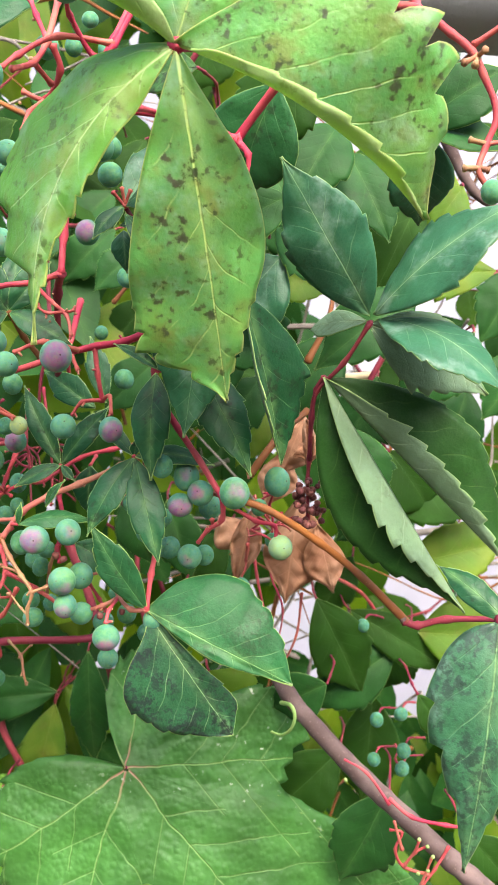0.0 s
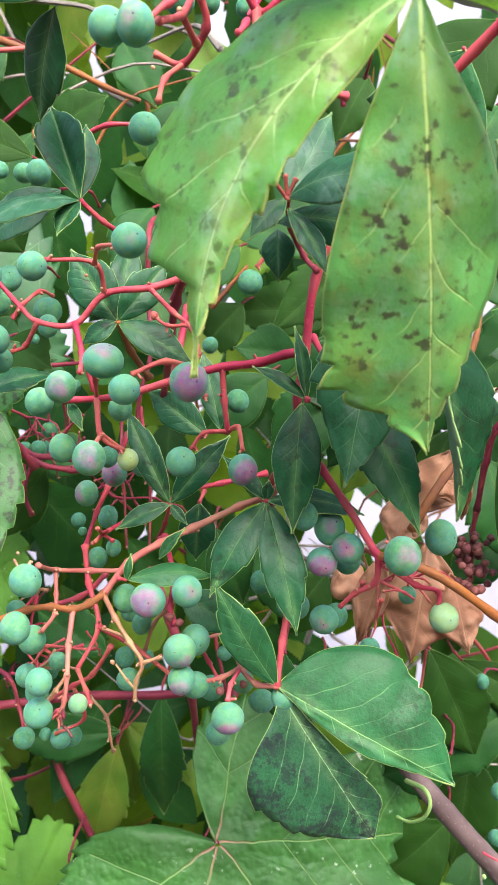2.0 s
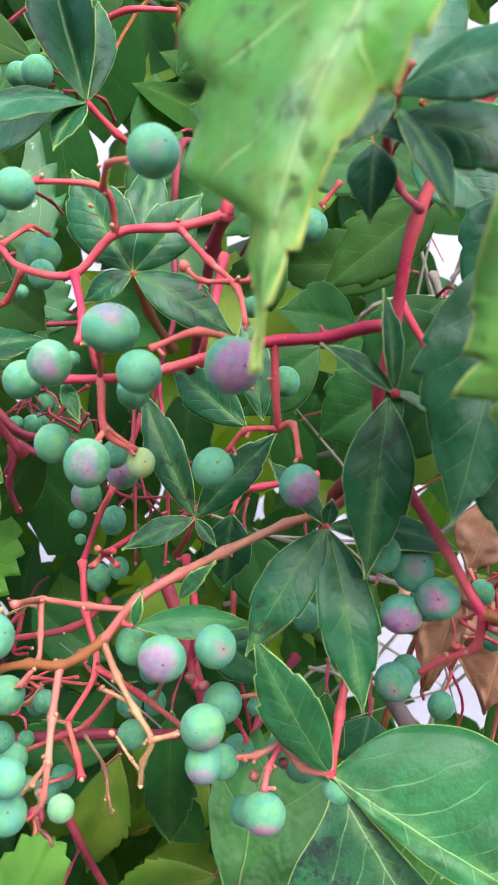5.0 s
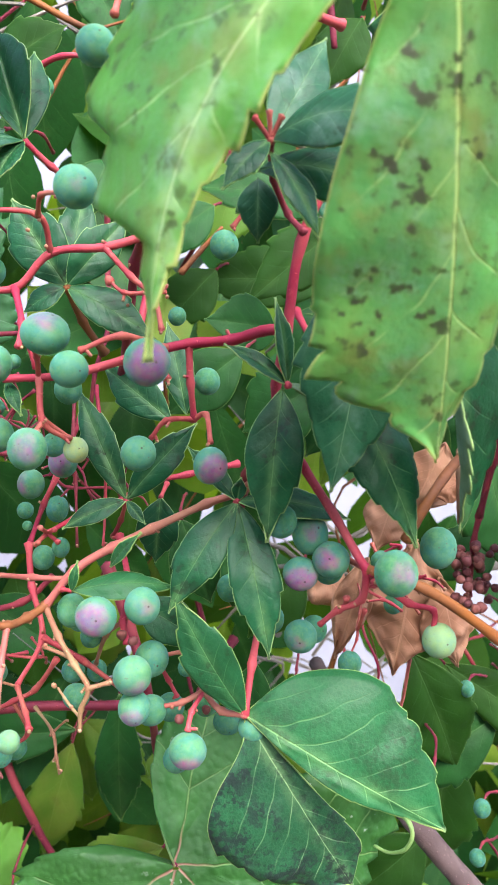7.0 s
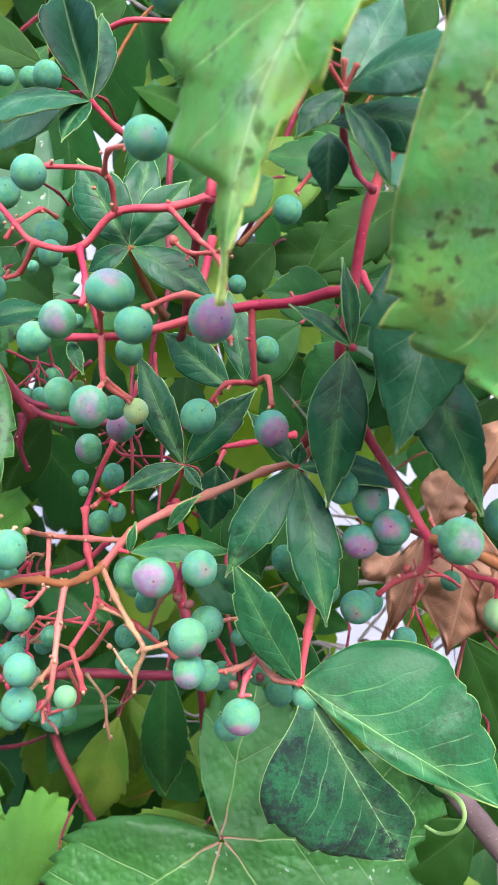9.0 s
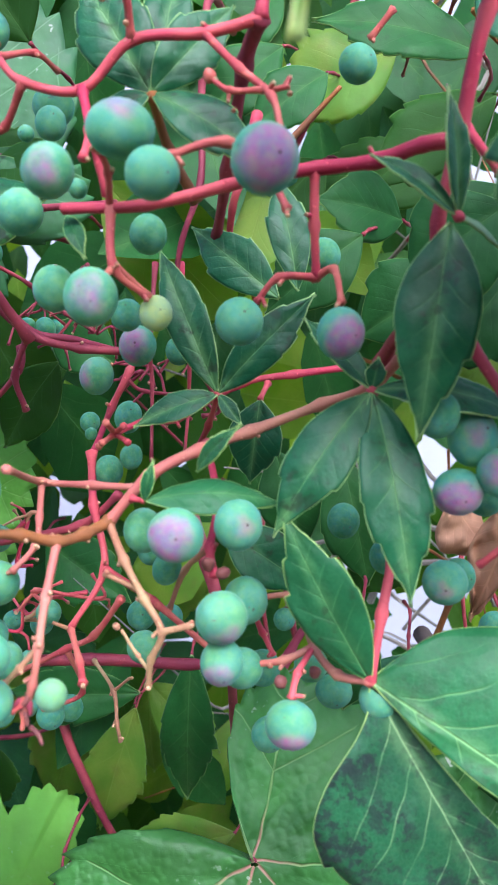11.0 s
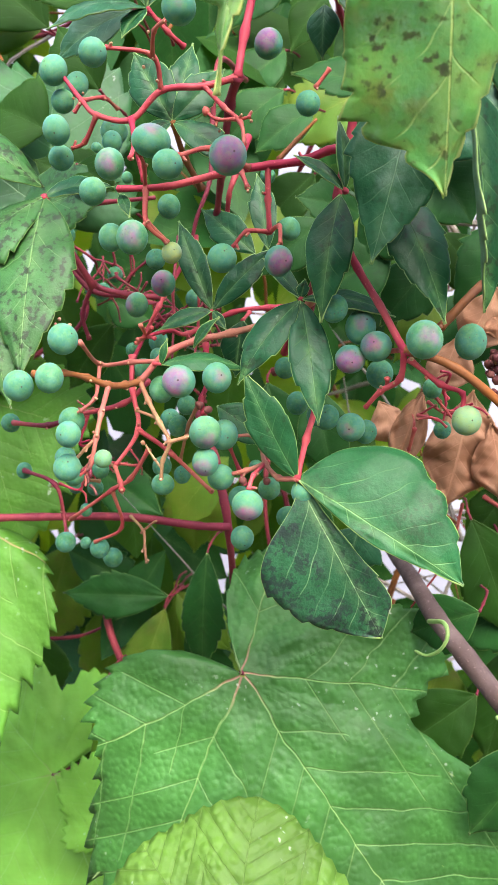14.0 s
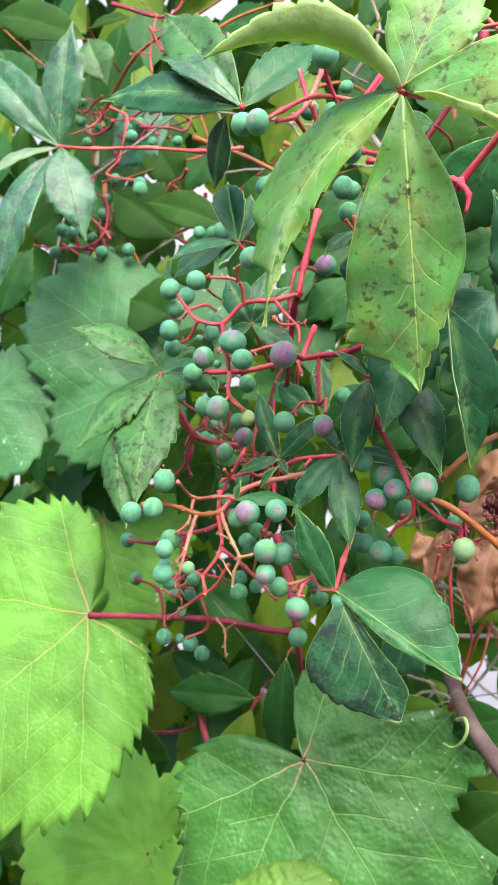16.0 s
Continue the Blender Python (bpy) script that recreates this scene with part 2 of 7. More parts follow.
def berry_material():
    """Waxy skin: jade green, with a mauve blush round the +Z pole set by the object's colour, and a small dark scar."""
    n = Nodes("berry_skin")
    tc, info = n.node("TexCoord"), n.node("ObjectInfo")
    at, rnd = n.place()
    s = n.node("SeparateXYZ")
    nz = n.node("VectorMath", operation="NORMALIZE")
    n.put(nz.inputs[0], tc.outputs["Object"])
    n.put(s.inputs[0], nz.outputs[0])
    k = n.node("SeparateColor")
    n.put(k.inputs[0], info.outputs["Color"])
    grain = n.noise(at, 7.0, 4.0, 0.65)
    green = n.mix(n.ramp(n.noise(at, 1.1), 0.35, 0.65), (0.046, 0.180, 0.072), (0.102, 0.255, 0.084))
    green = n.mix(n.m("MULTIPLY", rnd, 0.40), green, (0.055, 0.240, 0.165))
    # shade of berries deep in the vine, mixed into the green
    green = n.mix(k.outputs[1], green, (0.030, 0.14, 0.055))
    green = n.mix(k.outputs[2], green, (0.34, 0.40, 0.12))
    edge = n.m("SUBTRACT", 1.14, n.m("MULTIPLY", k.outputs[0], 1.05))
    lean = n.m("ADD", s.outputs[2], n.m("MULTIPLY", n.m("SUBTRACT", n.noise(at, 1.1, 2.0, 0.5), 0.5), 1.0))
    blush = n.ramp(lean, edge, n.m("ADD", edge, 0.6))
    blush = n.m("MULTIPLY", blush, n.m("GREATER_THAN", k.outputs[0], 0.02))
    c = n.mix(n.m("MULTIPLY", blush, 0.92), green, n.mix(n.ramp(n.noise(at, 1.2, 3.0), 0.3, 0.7), (0.21, 0.060, 0.21), (0.37, 0.075, 0.20)))
    bloom = n.ramp(n.noise(at, 1.3, 5.0, 0.6), 0.25, 0.8)
    c = n.mix(n.m("MULTIPLY", bloom, 0.50), c, (0.070, 0.25, 0.27))
    c = n.mix(n.m("MULTIPLY", n.ramp(n.noise(at, 3.2, 4.0, 0.65), 0.42, 0.66), 0.22), c, (0.20, 0.36, 0.13))
    c = n.mix(n.m("MULTIPLY", n.ramp(n.noise(at, 16.0, 3.0, 0.6), 0.50, 0.70), 0.14), c, (0.05, 0.15, 0.09))
    speck = n.ramp(n.noise(at, 6.0, 1.0), 0.71, 0.76)
    c = n.mix(n.m("MULTIPLY", speck, 0.5), c, (0.10, 0.06, 0.06))
    off = n.node("VectorMath", operation="DOT_PRODUCT")
    n.put(off.inputs[0], nz.outputs[0])
    off.inputs[1].default_value = (0.28, 0.12, 0.952)
    scar = n.ramp(off.outputs["Value"], 0.9965, 0.9990)
    c = n.mix(n.m("MULTIPLY", n.m("MULTIPLY", scar, 0.85), n.m("GREATER_THAN", rnd, 0.45)), c, (0.05, 0.03, 0.03))
    return n.surface(c, n.m("ADD", 0.56, n.m("MULTIPLY", grain, 0.2)), n.bump(grain, 0.10, 0.0002), spec=0.12, sss=0.6, sheen=0.10)


def dry_material(name, base, other):
    n = Nodes(name)
    at, rnd = n.place()
    _, x, y = n.uv("shape")
    ax = n.m("ABSOLUTE", x)
    saw = n.m("ABSOLUTE", n.m("SUBTRACT", n.m("FRACT", n.m("MULTIPLY", n.m("SUBTRACT", y, ax), 8.0)), 0.5))
    vein = n.m("MAXIMUM", n.ramp(ax, 0.012, 0.004), n.m("MULTIPLY", n.ramp(saw, 0.06, 0.02), 0.6))
    fine = n.noise(at, 500.0, 4.0, 0.65)
    c = n.mix(n.ramp(n.noise(at, 60.0, 4.0), 0.35, 0.65), base, other)
    c = n.mix(n.m("MULTIPLY", fine, 0.4), c, tinted(base, 0.5))
    c = n.mix(n.m("MULTIPLY", vein, 0.4), c, tinted(other, 1.3))
    return n.surface(c, 0.7, n.bump(n.m("SUBTRACT", fine, vein), 0.4, 0.0006), tinted(other, 1.4), 0.3, spec=0.25)


def wall_material(name, base, stain, scale):
    n = Nodes(name)
    at, rnd = n.place()
    c = n.mix(n.ramp(n.noise(at, scale, 4.0), 0.35, 0.75), base, stain)
    fine = n.noise(at, scale * 30, 4.0, 0.65)
    c = n.mix(n.m("MULTIPLY", fine, 0.15), c, tinted(base, 0.6))
    return n.surface(c, 0.7, n.bump(fine, 0.3, 0.002), spec=0.3)


INK = ((0.022, 0.032, 0.014), (0.010, 0.020, 0.012))
GREEN = (0.008, 0.080, 0.025)
PALE_VEIN = (0.13, 0.27, 0.085)
DARK_LEAF = leaflet_material("dark_leaf", GREEN, PALE_VEIN, spots=0.75, gloss=0.30, dust_sheen=0.03, glow=0.12, spec=0.25, pale=0.95, relief=0.80, sharp=1.0, rim=(0.36, 0.54, 0.18), edge=(0.012, 0.005, 0.90), speck=INK)
MID_LEAF = leaflet_material("mid_leaf", (0.016, 0.099, 0.029), (0.12, 0.27, 0.08), spots=0.6, gloss=0.30, dust_sheen=0.04, glow=0.14, spec=0.20, sharp=0.8, edge=(0.017, 0.006, 0.85), speck=INK)
SPOT_LEAF = leaflet_material("spotted_leaf", (0.100, 0.335, 0.072), (0.44, 0.60, 0.18), spots=1.15, gloss=0.32, dust_sheen=0.40, glow=0.30, sharp=1.4, cool=0.8, yellow=0.26, rim=(0.46, 0.48, 0.15), edge=(0.026, 0.010, 0.8), speck=((0.060, 0.028, 0.026), (0.022, 0.016, 0.030)))
PLAIN_LEAF = leaflet_material("yellow_green_sheen_leaf", (0.110, 0.345, 0.055), (0.50, 0.66, 0.26), spots=0.80, gloss=0.28, dust_sheen=0.60, glow=0.34, sharp=1.4, cool=0.15, pale=0.75, yellow=0.26, rim=(0.46, 0.48, 0.15), edge=(0.026, 0.010, 0.8), speck=((0.060, 0.028, 0.026), (0.022, 0.016, 0.030)))
SPECK_LEAF = leaflet_material("specked_leaf", (0.035, 0.138, 0.028), (0.20, 0.36, 0.12), spots=1.45, gloss=0.36, dust_sheen=0.03, glow=0.2, spec=0.3, speck=INK)
WAXY_LEAF = leaflet_material("waxy_leaf", (0.026, 0.128, 0.058), (0.22, 0.40, 0.18), spots=0.3, gloss=0.30, dust_sheen=0.45, glow=0.14, spec=0.24, sharp=0.8, relief=0.5, edge=(0.014, 0.006, 0.50), speck=INK)
BLUE_LEAF = leaflet_material("bluish_leaf", (0.017, 0.100, 0.040), (0.18, 0.34, 0.15), spots=0.35, gloss=0.30, dust_sheen=0.30, glow=0.12, spec=0.24, sharp=0.8, relief=0.8, edge=(0.014, 0.006, 0.50), speck=INK)
MOTTLED_LEAF = leaflet_material("mottled_leaf", (0.032, 0.140, 0.055), (0.18, 0.34, 0.13), spots=1.3, smudge=0.80, gloss=0.32, dust_sheen=0.25, glow=0.12, speck=((0.018, 0.034, 0.028), (0.012, 0.022, 0.018)))
BROAD_LEAF = leaflet_material("broad_green_leaf", (0.014, 0.102, 0.031), (0.20, 0.40, 0.13), spots=0.40, smudge=0.5, gloss=0.34, dust_sheen=0.0, glow=0.14, sharp=1.0, spec=0.20, relief=0.8, edge=(0.018, 0.007, 0.90), speck=INK)
VEINED_LEAF = leaflet_material("dark_veined_leaf", (0.016, 0.092, 0.031), (0.24, 0.40, 0.17), spots=1.15, smudge=0.85, gloss=0.34, dust_sheen=0.10, glow=0.08, sharp=1.2, spec=0.3, edge=(0.018, 0.007, 0.90), speck=((0.016, 0.018, 0.022), (0.009, 0.011, 0.016)))
# bright yellow-green that stands for light through leaves further back
YELLOW_LEAF = leaflet_material("yellow_green_leaf", (0.100, 0.225, 0.014), (0.28, 0.38, 0.05), spots=0.2, gloss=0.5, dust_sheen=0.0, glow=0.5, yellow=0.6)
# darker green that has the shade of the inner vine put into it
SHADE_LEAF = leaflet_material("shaded_inner_leaf", (0.020, 0.082, 0.008), (0.10, 0.22, 0.05), spots=0.15, gloss=0.5, dust_sheen=0.0, glow=0.45, spec=0.15, speck=INK)
BACK_LEAF = leaflet_material("deep_green_leaf", (0.014, 0.078, 0.014), (0.07, 0.17, 0.04), spots=0.3, gloss=0.42, dust_sheen=0.0, glow=0.14, spec=0.14, relief=0.6, sharp=0.7, speck=INK)
UNDER_LEAF = leaflet_material("leaf_underside", (0.135, 0.245, 0.125), (0.36, 0.48, 0.26), spots=0.3, gloss=0.6, dust_sheen=0.2, glow=0.2, sharp=1.0, relief=1.4)
# olive green leaf; its extra darkness is shade put into the colour
OLIVE_LEAF = leaflet_material("shade_dulled_olive_leaf", (0.014, 0.066, 0.010), (0.12, 0.23, 0.05), spots=0.3, gloss=0.42, dust_sheen=0.03, glow=0.10, spec=0.16, relief=0.5, sharp=0.9, rim=(0.30, 0.44, 0.14), speck=INK)
UNDER_SPOT = leaflet_material("spotted_underside", (0.31, 0.45, 0.16), (0.42, 0.54, 0.20), spots=0.4, gloss=0.6, dust_sheen=0.1, glow=0.25, sharp=0.6)
RIBS = (0, 52, -52, 108, -108)
LIME_LOBED = lobed_material("lime_lobed_leaf", (0.096, 0.278, 0.032), (0.38, 0.54, 0.15), RIBS, (0.50, 0.22, 0.14), glow=0.34, blush=0.60, gloss=0.52, wrinkle=0.45, quilt=(560.0, 0.40, 0.5), mesh=0.12)
SOFT_LOBED = lobed_material("light_lobed_leaf", (0.185, 0.445, 0.068), (0.36, 0.54, 0.20), RIBS, (0.42, 0.25, 0.15), glow=0.45, wrinkle=0.4, quilt=(450.0, 0.40, 0.15))
PALE_LOBED = lobed_material("greyish_lobed_leaf", (0.036, 0.150, 0.044), (0.24, 0.42, 0.20), RIBS, (0.24, 0.26, 0.12), glow=0.25, blotch=0.35, quilt=(460.0, 0.40, 0.15), fork=0.34, mesh=0.14)
YELLOW_LOBED = lobed_material("quilted_yellow_leaf", (0.090, 0.205, 0.022), (0.26, 0.38, 0.09), RIBS, (0.36, 0.40, 0.10), glow=0.3, wrinkle=0.9, quilt=(380.0, 0.90, 0.40), mesh=0.16)
UNDER_LOBED = lobed_material("lobed_underside", (0.20, 0.34, 0.12), (0.36, 0.48, 0.20), RIBS, (0.40, 0.22, 0.16), glow=0.3)
RED = stem_material("red_stem", (0.32, 0.020, 0.050), (0.47, 0.080, 0.085))
CORAL = stem_material("coral_stem", (0.33, 0.042, 0.050), (0.43, 0.120, 0.085))
TAN = stem_material("tan_stem", (0.25, 0.110, 0.060), (0.32, 0.20, 0.095))
ROSE = stem_material("rosy_tan_stem", (0.33, 0.095, 0.075), (0.37, 0.17, 0.105))
MAROON = stem_material("maroon_stem", (0.16, 0.018, 0.035), (0.26, 0.04, 0.05))
BROWN = stem_material("brown_stem", (0.24, 0.085, 0.020), (0.15, 0.060, 0.026))
BARK = stem_material("woody_bark", (0.082, 0.056, 0.050), (0.150, 0.110, 0.100), gloss=0.8, scale=420.0)
GREY_TWIG = stem_material("grey_twig", (0.16, 0.15, 0.13), (0.26, 0.23, 0.19), gloss=0.8, scale=420.0)
STRAW = stem_material("straw_stem", (0.44, 0.38, 0.24), (0.55, 0.48, 0.30), gloss=0.7)
TENDRIL = stem_material("green_tendril", (0.20, 0.36, 0.10), (0.30, 0.42, 0.14))
BUD = stem_material("dry_tip", (0.28, 0.10, 0.06), (0.42, 0.26, 0.14), gloss=0.6, scale=700.0)
BLACK_BUD = stem_material("withered_bud", (0.085, 0.022, 0.024), (0.16, 0.055, 0.045), gloss=0.6)
SKIN = berry_material()
DRY = dry_material("dry_leaf", (0.33, 0.155, 0.080), (0.50, 0.29, 0.17))
WALL = wall_material("white_render", (0.290, 0.305, 0.350), (0.22, 0.23, 0.27), 2.0)
PIPE = wall_material("grey_paint", (0.22, 0.24, 0.24), (0.30, 0.31, 0.31), 9.0)
# for the unseen wall that dims the low sky
UNSEEN_WALL = wall_material("unseen_wall", (0.20, 0.20, 0.175), (0.15, 0.15, 0.13), 1.5)
EARTH = wall_material("earth", (0.11, 0.08, 0.055), (0.06, 0.05, 0.03), 7.0)


# ---- builders ----
def part(name, bm, materials, parent, label="", at=None):
    """Link a bmesh as one object under a thing or a part. at: the place, in the parent's frame, of its own origin."""
    me = bpy.data.meshes.new(name)
    if at is not None:
        bmesh.ops.translate(bm, verts=bm.verts, vec=-Vector(at))
    bm.to_mesh(me)
    bm.free()
    for mat in materials if isinstance(materials, (tuple, list)) else (materials,):
        me.materials.append(mat)
    me.polygons.foreach_set("use_smooth", [True] * len(me.polygons))
    ob = new(name, me)
    ob.parent = parent
    if at is not None:
        ob.location = at
    return tagged(ob, label)


def thing(name, at, label, category, group="", kind=""):
    ob = new(name)
    ob.empty_display_size = 0.01
    ob.location = at
    ob["base"] = tuple(at)
    return tagged(ob, label, category, group, kind)


def here(owner, p):
    """A world place in the frame of a thing."""
    return Vector(p) - Vector(owner["base"])


def spline(pts, steps):
    """Catmull-Rom through points of any width."""
    p = [np.array(q, float) for q in pts]
    p = [2 * p[0] - p[1], *p, 2 * p[-1] - p[-2]]
    out = []
    for i in range(1, len(p) - 2):
        a, b, c, d = p[i - 1:i + 3]
        for j in range(steps):
            t = j / steps
            out.append(0.5 * (2 * b + (c - a) * t + (2 * a - 5 * b + 4 * c - d) * t * t + (3 * b - a - 3 * c + d) * t ** 3))
    out.append(p[-2])
    return out


def tube_mesh(bm, pts, r0, r1, sides=8, steps=6, swell=0.0, wobble=0.10):
    """A tapered round stem through the points; swell thickens it at the inner points and the ends."""
    line = [Vector(q) for q in spline(pts, steps)]
    n = len(line)
    rings, up = [], Vector((0.31, 0.52, 0.79))
    for i, p in enumerate(line):
        d = (line[min(i + 1, n - 1)] - line[max(i - 1, 0)]).normalized()
        x = d.cross(up).normalized()
        y = d.cross(x)
        r = r0 + (r1 - r0) * i / (n - 1)
        k = abs((i % steps) / steps)
        r *= 1 + swell * max(0.0, 1 - 5 * min(k, 1 - k)) + wobble * (noise.noise(p * 260) + 0.7 * noise.noise(p * 700))
        rings.append([bm.verts.new(p + r * (math.cos(2 * math.pi * j / sides) * x + math.sin(2 * math.pi * j / sides) * y)) for j in range(sides)])
    for a, b in zip(rings, rings[1:]):
        for j in range(sides):
            bm.faces.new((a[j], a[(j + 1) % sides], b[(j + 1) % sides], b[j]))
    for ring, p, s in ((rings[0], line[0], -1), (rings[-1], line[-1], 1)):
        d = (line[-1] - line[-2]).normalized() if s > 0 else (line[1] - line[0]).normalized()
        top = bm.verts.new(p + s * d * (r1 if s > 0 else r0) * 0.6)
        for j in range(sides):
            f = (ring[j], ring[(j + 1) % sides], top)
            bm.faces.new(f if s > 0 else f[::-1])


def stalk(owner, pts, r0, r1, mat, name="stalk", swell=0.5, sides=8, label=""):
    bm = bmesh.new()
    k = 0.86 if mat in (RED, CORAL, TAN, ROSE) else 1.0
    tube_mesh(bm, [here(owner, p) for p in pts], r0 * k, r1 * k, sides=sides, swell=swell)
    return part(name, bm, mat, owner, label)


def twig(owner, pts, r0, r1, mat, name="stalk", swell=0.5, sides=8, label=""):
    """A fruit stalk with one or two short spurs at its joints, where berries have dropped off."""
    ob = stalk(owner, pts, r0, r1, mat, name, swell, sides, label)
    p = [Vector(q) for q in pts]
    rng = random.Random(int(abs(noise.noise(p[0] * 311.0 + p[-1] * 97.0)) * 90000))
    for i in range(1, len(p)):
        if i > 3 or rng.random() < 0.25:
            continue
        d = (p[i] - p[i - 1]).normalized()
        at = p[i] - d * rng.uniform(0.0, 0.0012)
        out = (d * 0.3 + Vector((rng.uniform(-1, 1), rng.uniform(-0.9, 0.2), rng.uniform(-1, 1)))).normalized()
        long = r1 + rng.uniform(0.0004, 0.0011)
        bm = bmesh.new()
        a = here(owner, at)
        tube_mesh(bm, [a, a + out * long * 0.55, a + out * long], 0.00038, 0.00032, sides=6, steps=3)
        spur = part("spur", bm, mat, owner)
        bm = bmesh.new()
        bmesh.ops.create_icosphere(bm, subdivisions=1, radius=0.00038, matrix=Matrix.Translation(a + out * long))
        part("dry_tip", bm, BUD, spur, "pale dry tip")
    return ob


def skin_sheet(grid, thick, uvs, edges, closed=False):
    """Turn a grid of places into a leaf blade with an upper skin, a lower skin and a rim."""
    nu, nv = len(grid), len(grid[0])
    g = np.array(grid)
    du = np.gradient(g, axis=0)
    if closed:
        dv = (np.roll(g, -1, axis=1) - np.roll(g, 1, axis=1)) / 2
    else:
        dv = np.gradient(g, axis=1)
    nrm = np.cross(du, dv)
    nrm /= np.maximum(np.linalg.norm(nrm, axis=2, keepdims=True), 1e-12)
    bm = bmesh.new()
    shape, edge = bm.loops.layers.uv.new("shape"), bm.loops.layers.uv.new("edge")
    top = [[bm.verts.new(g[i, j]) for j in range(nv)] for i in range(nu)]
    low = [[bm.verts.new(g[i, j] - nrm[i, j] * thick) for j in range(nv)] for i in range(nu)]
    where = {}
    for i in range(nu):
        for j in range(nv):
            where[top[i][j]] = where[low[i][j]] = (uvs[i][j], edges[i][j])

    def face(vs, k):
        f = bm.faces.new(vs)
        f.material_index = k
        for loop in f.loops:
            a, b = where[loop.vert]
            loop[shape].uv, loop[edge].uv = a, b

    for i in range(nu - 1):
        for j in range(nv if closed else nv - 1):
            k = (j + 1) % nv
            face((top[i][j], top[i + 1][j], top[i + 1][k], top[i][k]), 0)
            face((low[i][k], low[i + 1][k], low[i + 1][j], low[i][j]), 1)
    if closed:
        rim = [(top[-1][j], low[-1][j]) for j in range(nv)]
    else:
        rim = [(top[i][0], low[i][0]) for i in range(nu)] + [(top[-1][j], low[-1][j]) for j in range(1, nv)]
        rim += [(top[i][-1], low[i][-1]) for i in range(nu - 2, -1, -1)] + [(top[0][j], low[0][j]) for j in range(nv - 2, 0, -1)]
    for k in range(len(rim)):
        a, b = rim[k], rim[(k + 1) % len(rim)]
        face((a[0], a[1], b[1], b[0]), 0)
    return bm


def leaflet(owner, base, tip, width, mat=None, face=(0, -1, 0.35), sag=0.08, fold=(20, 18), curl=(-28, -28), belly=0.50,
            teeth=None, bite=None, under=None, lean=1.0, full=1.3, wave=0.007, name="leaflet", label="", twist=0.0, bow=0.0, blunt=1.6, start=0.36, tail=1.0, crumple=0.010, uneven=(0.15, 1.25), profile=None):
    """A toothed leaf blade from its foot to its tip. face: the way its upper side looks. fold: degrees by which each half
    rises from the midrib; curl: degrees by which it goes on turning to its rim. lean: the second half's width to the
    first's; sag and bow: how far the midrib arches up and sideways. profile: for each half, rows of the way along the midrib
    and the half's width there, both in lengths of the blade, in place of width and lean."""
    b, t = here(owner, base), here(owner, tip)
    axis = t - b
    size = axis.length
    a = axis / size
    up = Vector(face) - a * a.dot(Vector(face))
    up.normalize()
    side0 = up.cross(a)
    teeth = teeth or (5 if size < 0.032 else 9)
    bite = bite or (0.14 if size < 0.032 else 0.18)
    start = max(start, 0.45) if size < 0.032 else start
    bites = bite if isinstance(bite, tuple) else (bite, bite)
    rows, cols = teeth * 6 + 4, 8
    seed = noise.noise(b * 37.0 + t * 91.0) * 50
    rng = random.Random(int(abs(seed) * 1000))
    amps = [[rng.uniform(*uneven) for _ in range(teeth + 3)] for _ in range(2)]
    grid, uvs, edges = [], [], []
    if profile:
        profile = [np.array(spline(rows_of, 6)).T for rows_of in profile]
    for i in range(rows + 1):
        u = i / rows
        spin = Matrix.Rotation(radians(twist) * u, 3, a)
        side, rise = spin @ side0, spin @ up
        c = b + axis * u + (rise * sag + side * bow) * size * 4 * u * (1 - u)
        slope = (a + (rise * sag + side * bow) * 4 * (1 - 2 * u)).normalized()
        side = (side - slope * slope.dot(side)).normalized()
        rise2 = slope.cross(side)
        line, uvl, el = [], [], []
        along = min(1.0, u / tail)
        if along < belly:
            w = along / belly
            shape = (w * (2 - w)) ** (0.75 * full)
        else:
            w = (along - belly) / (1 - belly)
            shape = (1 - w ** blunt) ** 1.12 * (1 - 0.42 * w ** 2.5)
        shape = max(shape, 0.02 if i else 0.004, 0.15 * (1 - u) / (1.001 - tail) * min(1.0, 4 * u) if tail < 1 else 0.0)
        fade = min(1.0, max(0.0, (u - start) * 6 + 0.25)) * min(1.0, (1 - u) * 6) if u > start - 0.04 else 0.0
        for s, k in ((-1, 0), (1, 1)):
            half = width / 2 * shape * (1.0 if k == 0 else lean)
            if profile:
                half = size * max(0.004, float(np.interp(u, *profile[k])))
            q, saw = divmod(i + 3 * k, 6)
            saw = ((saw / 5) ** 0.6 if saw else 0.0) * amps[k][q] * fade
            tooth = bites[k] * max(half, 0.07 * size) * (saw - 0.28 * fade)
            x = z = 0.0
            pts = [(0.0, 0.0)]
            for j in range(cols):
                ang = radians(fold[k] + curl[k] * (j + 0.5) / cols)
                step = half / cols + tooth * (0.0, 0.0, 0.0, 0.0, 0.0, 0.0, 0.2, 0.8)[j]
                x += math.cos(ang) * step
                z += math.sin(ang) * step
                pts.append((x, z))
            for j in range(1, cols + 1):
                v = j / cols
                x, z = pts[j]
                z += size * wave * v * (math.sin(u * 13 + seed + s) + 0.6 * math.sin(u * 31 + seed * 2 + 2 * s))
                z += size * min(1.0, 3 * v) * (crumple * noise.noise(Vector((u * 5.0, s * v * 2.2, seed))) + 0.6 * max(0.0, crumple - 0.01) * noise.noise(Vector((u * 13.0, s * v * 6.0, seed))))
                q = c + side * x * s + rise2 * z + slope * size / rows * 0.7 * saw * v ** 7
                item = (q, (s * v * half / size, u + 0.02 * v), (s * v, half * 100))
                if s < 0:
                    line.insert(0, item)
                else:
                    line.append(item)
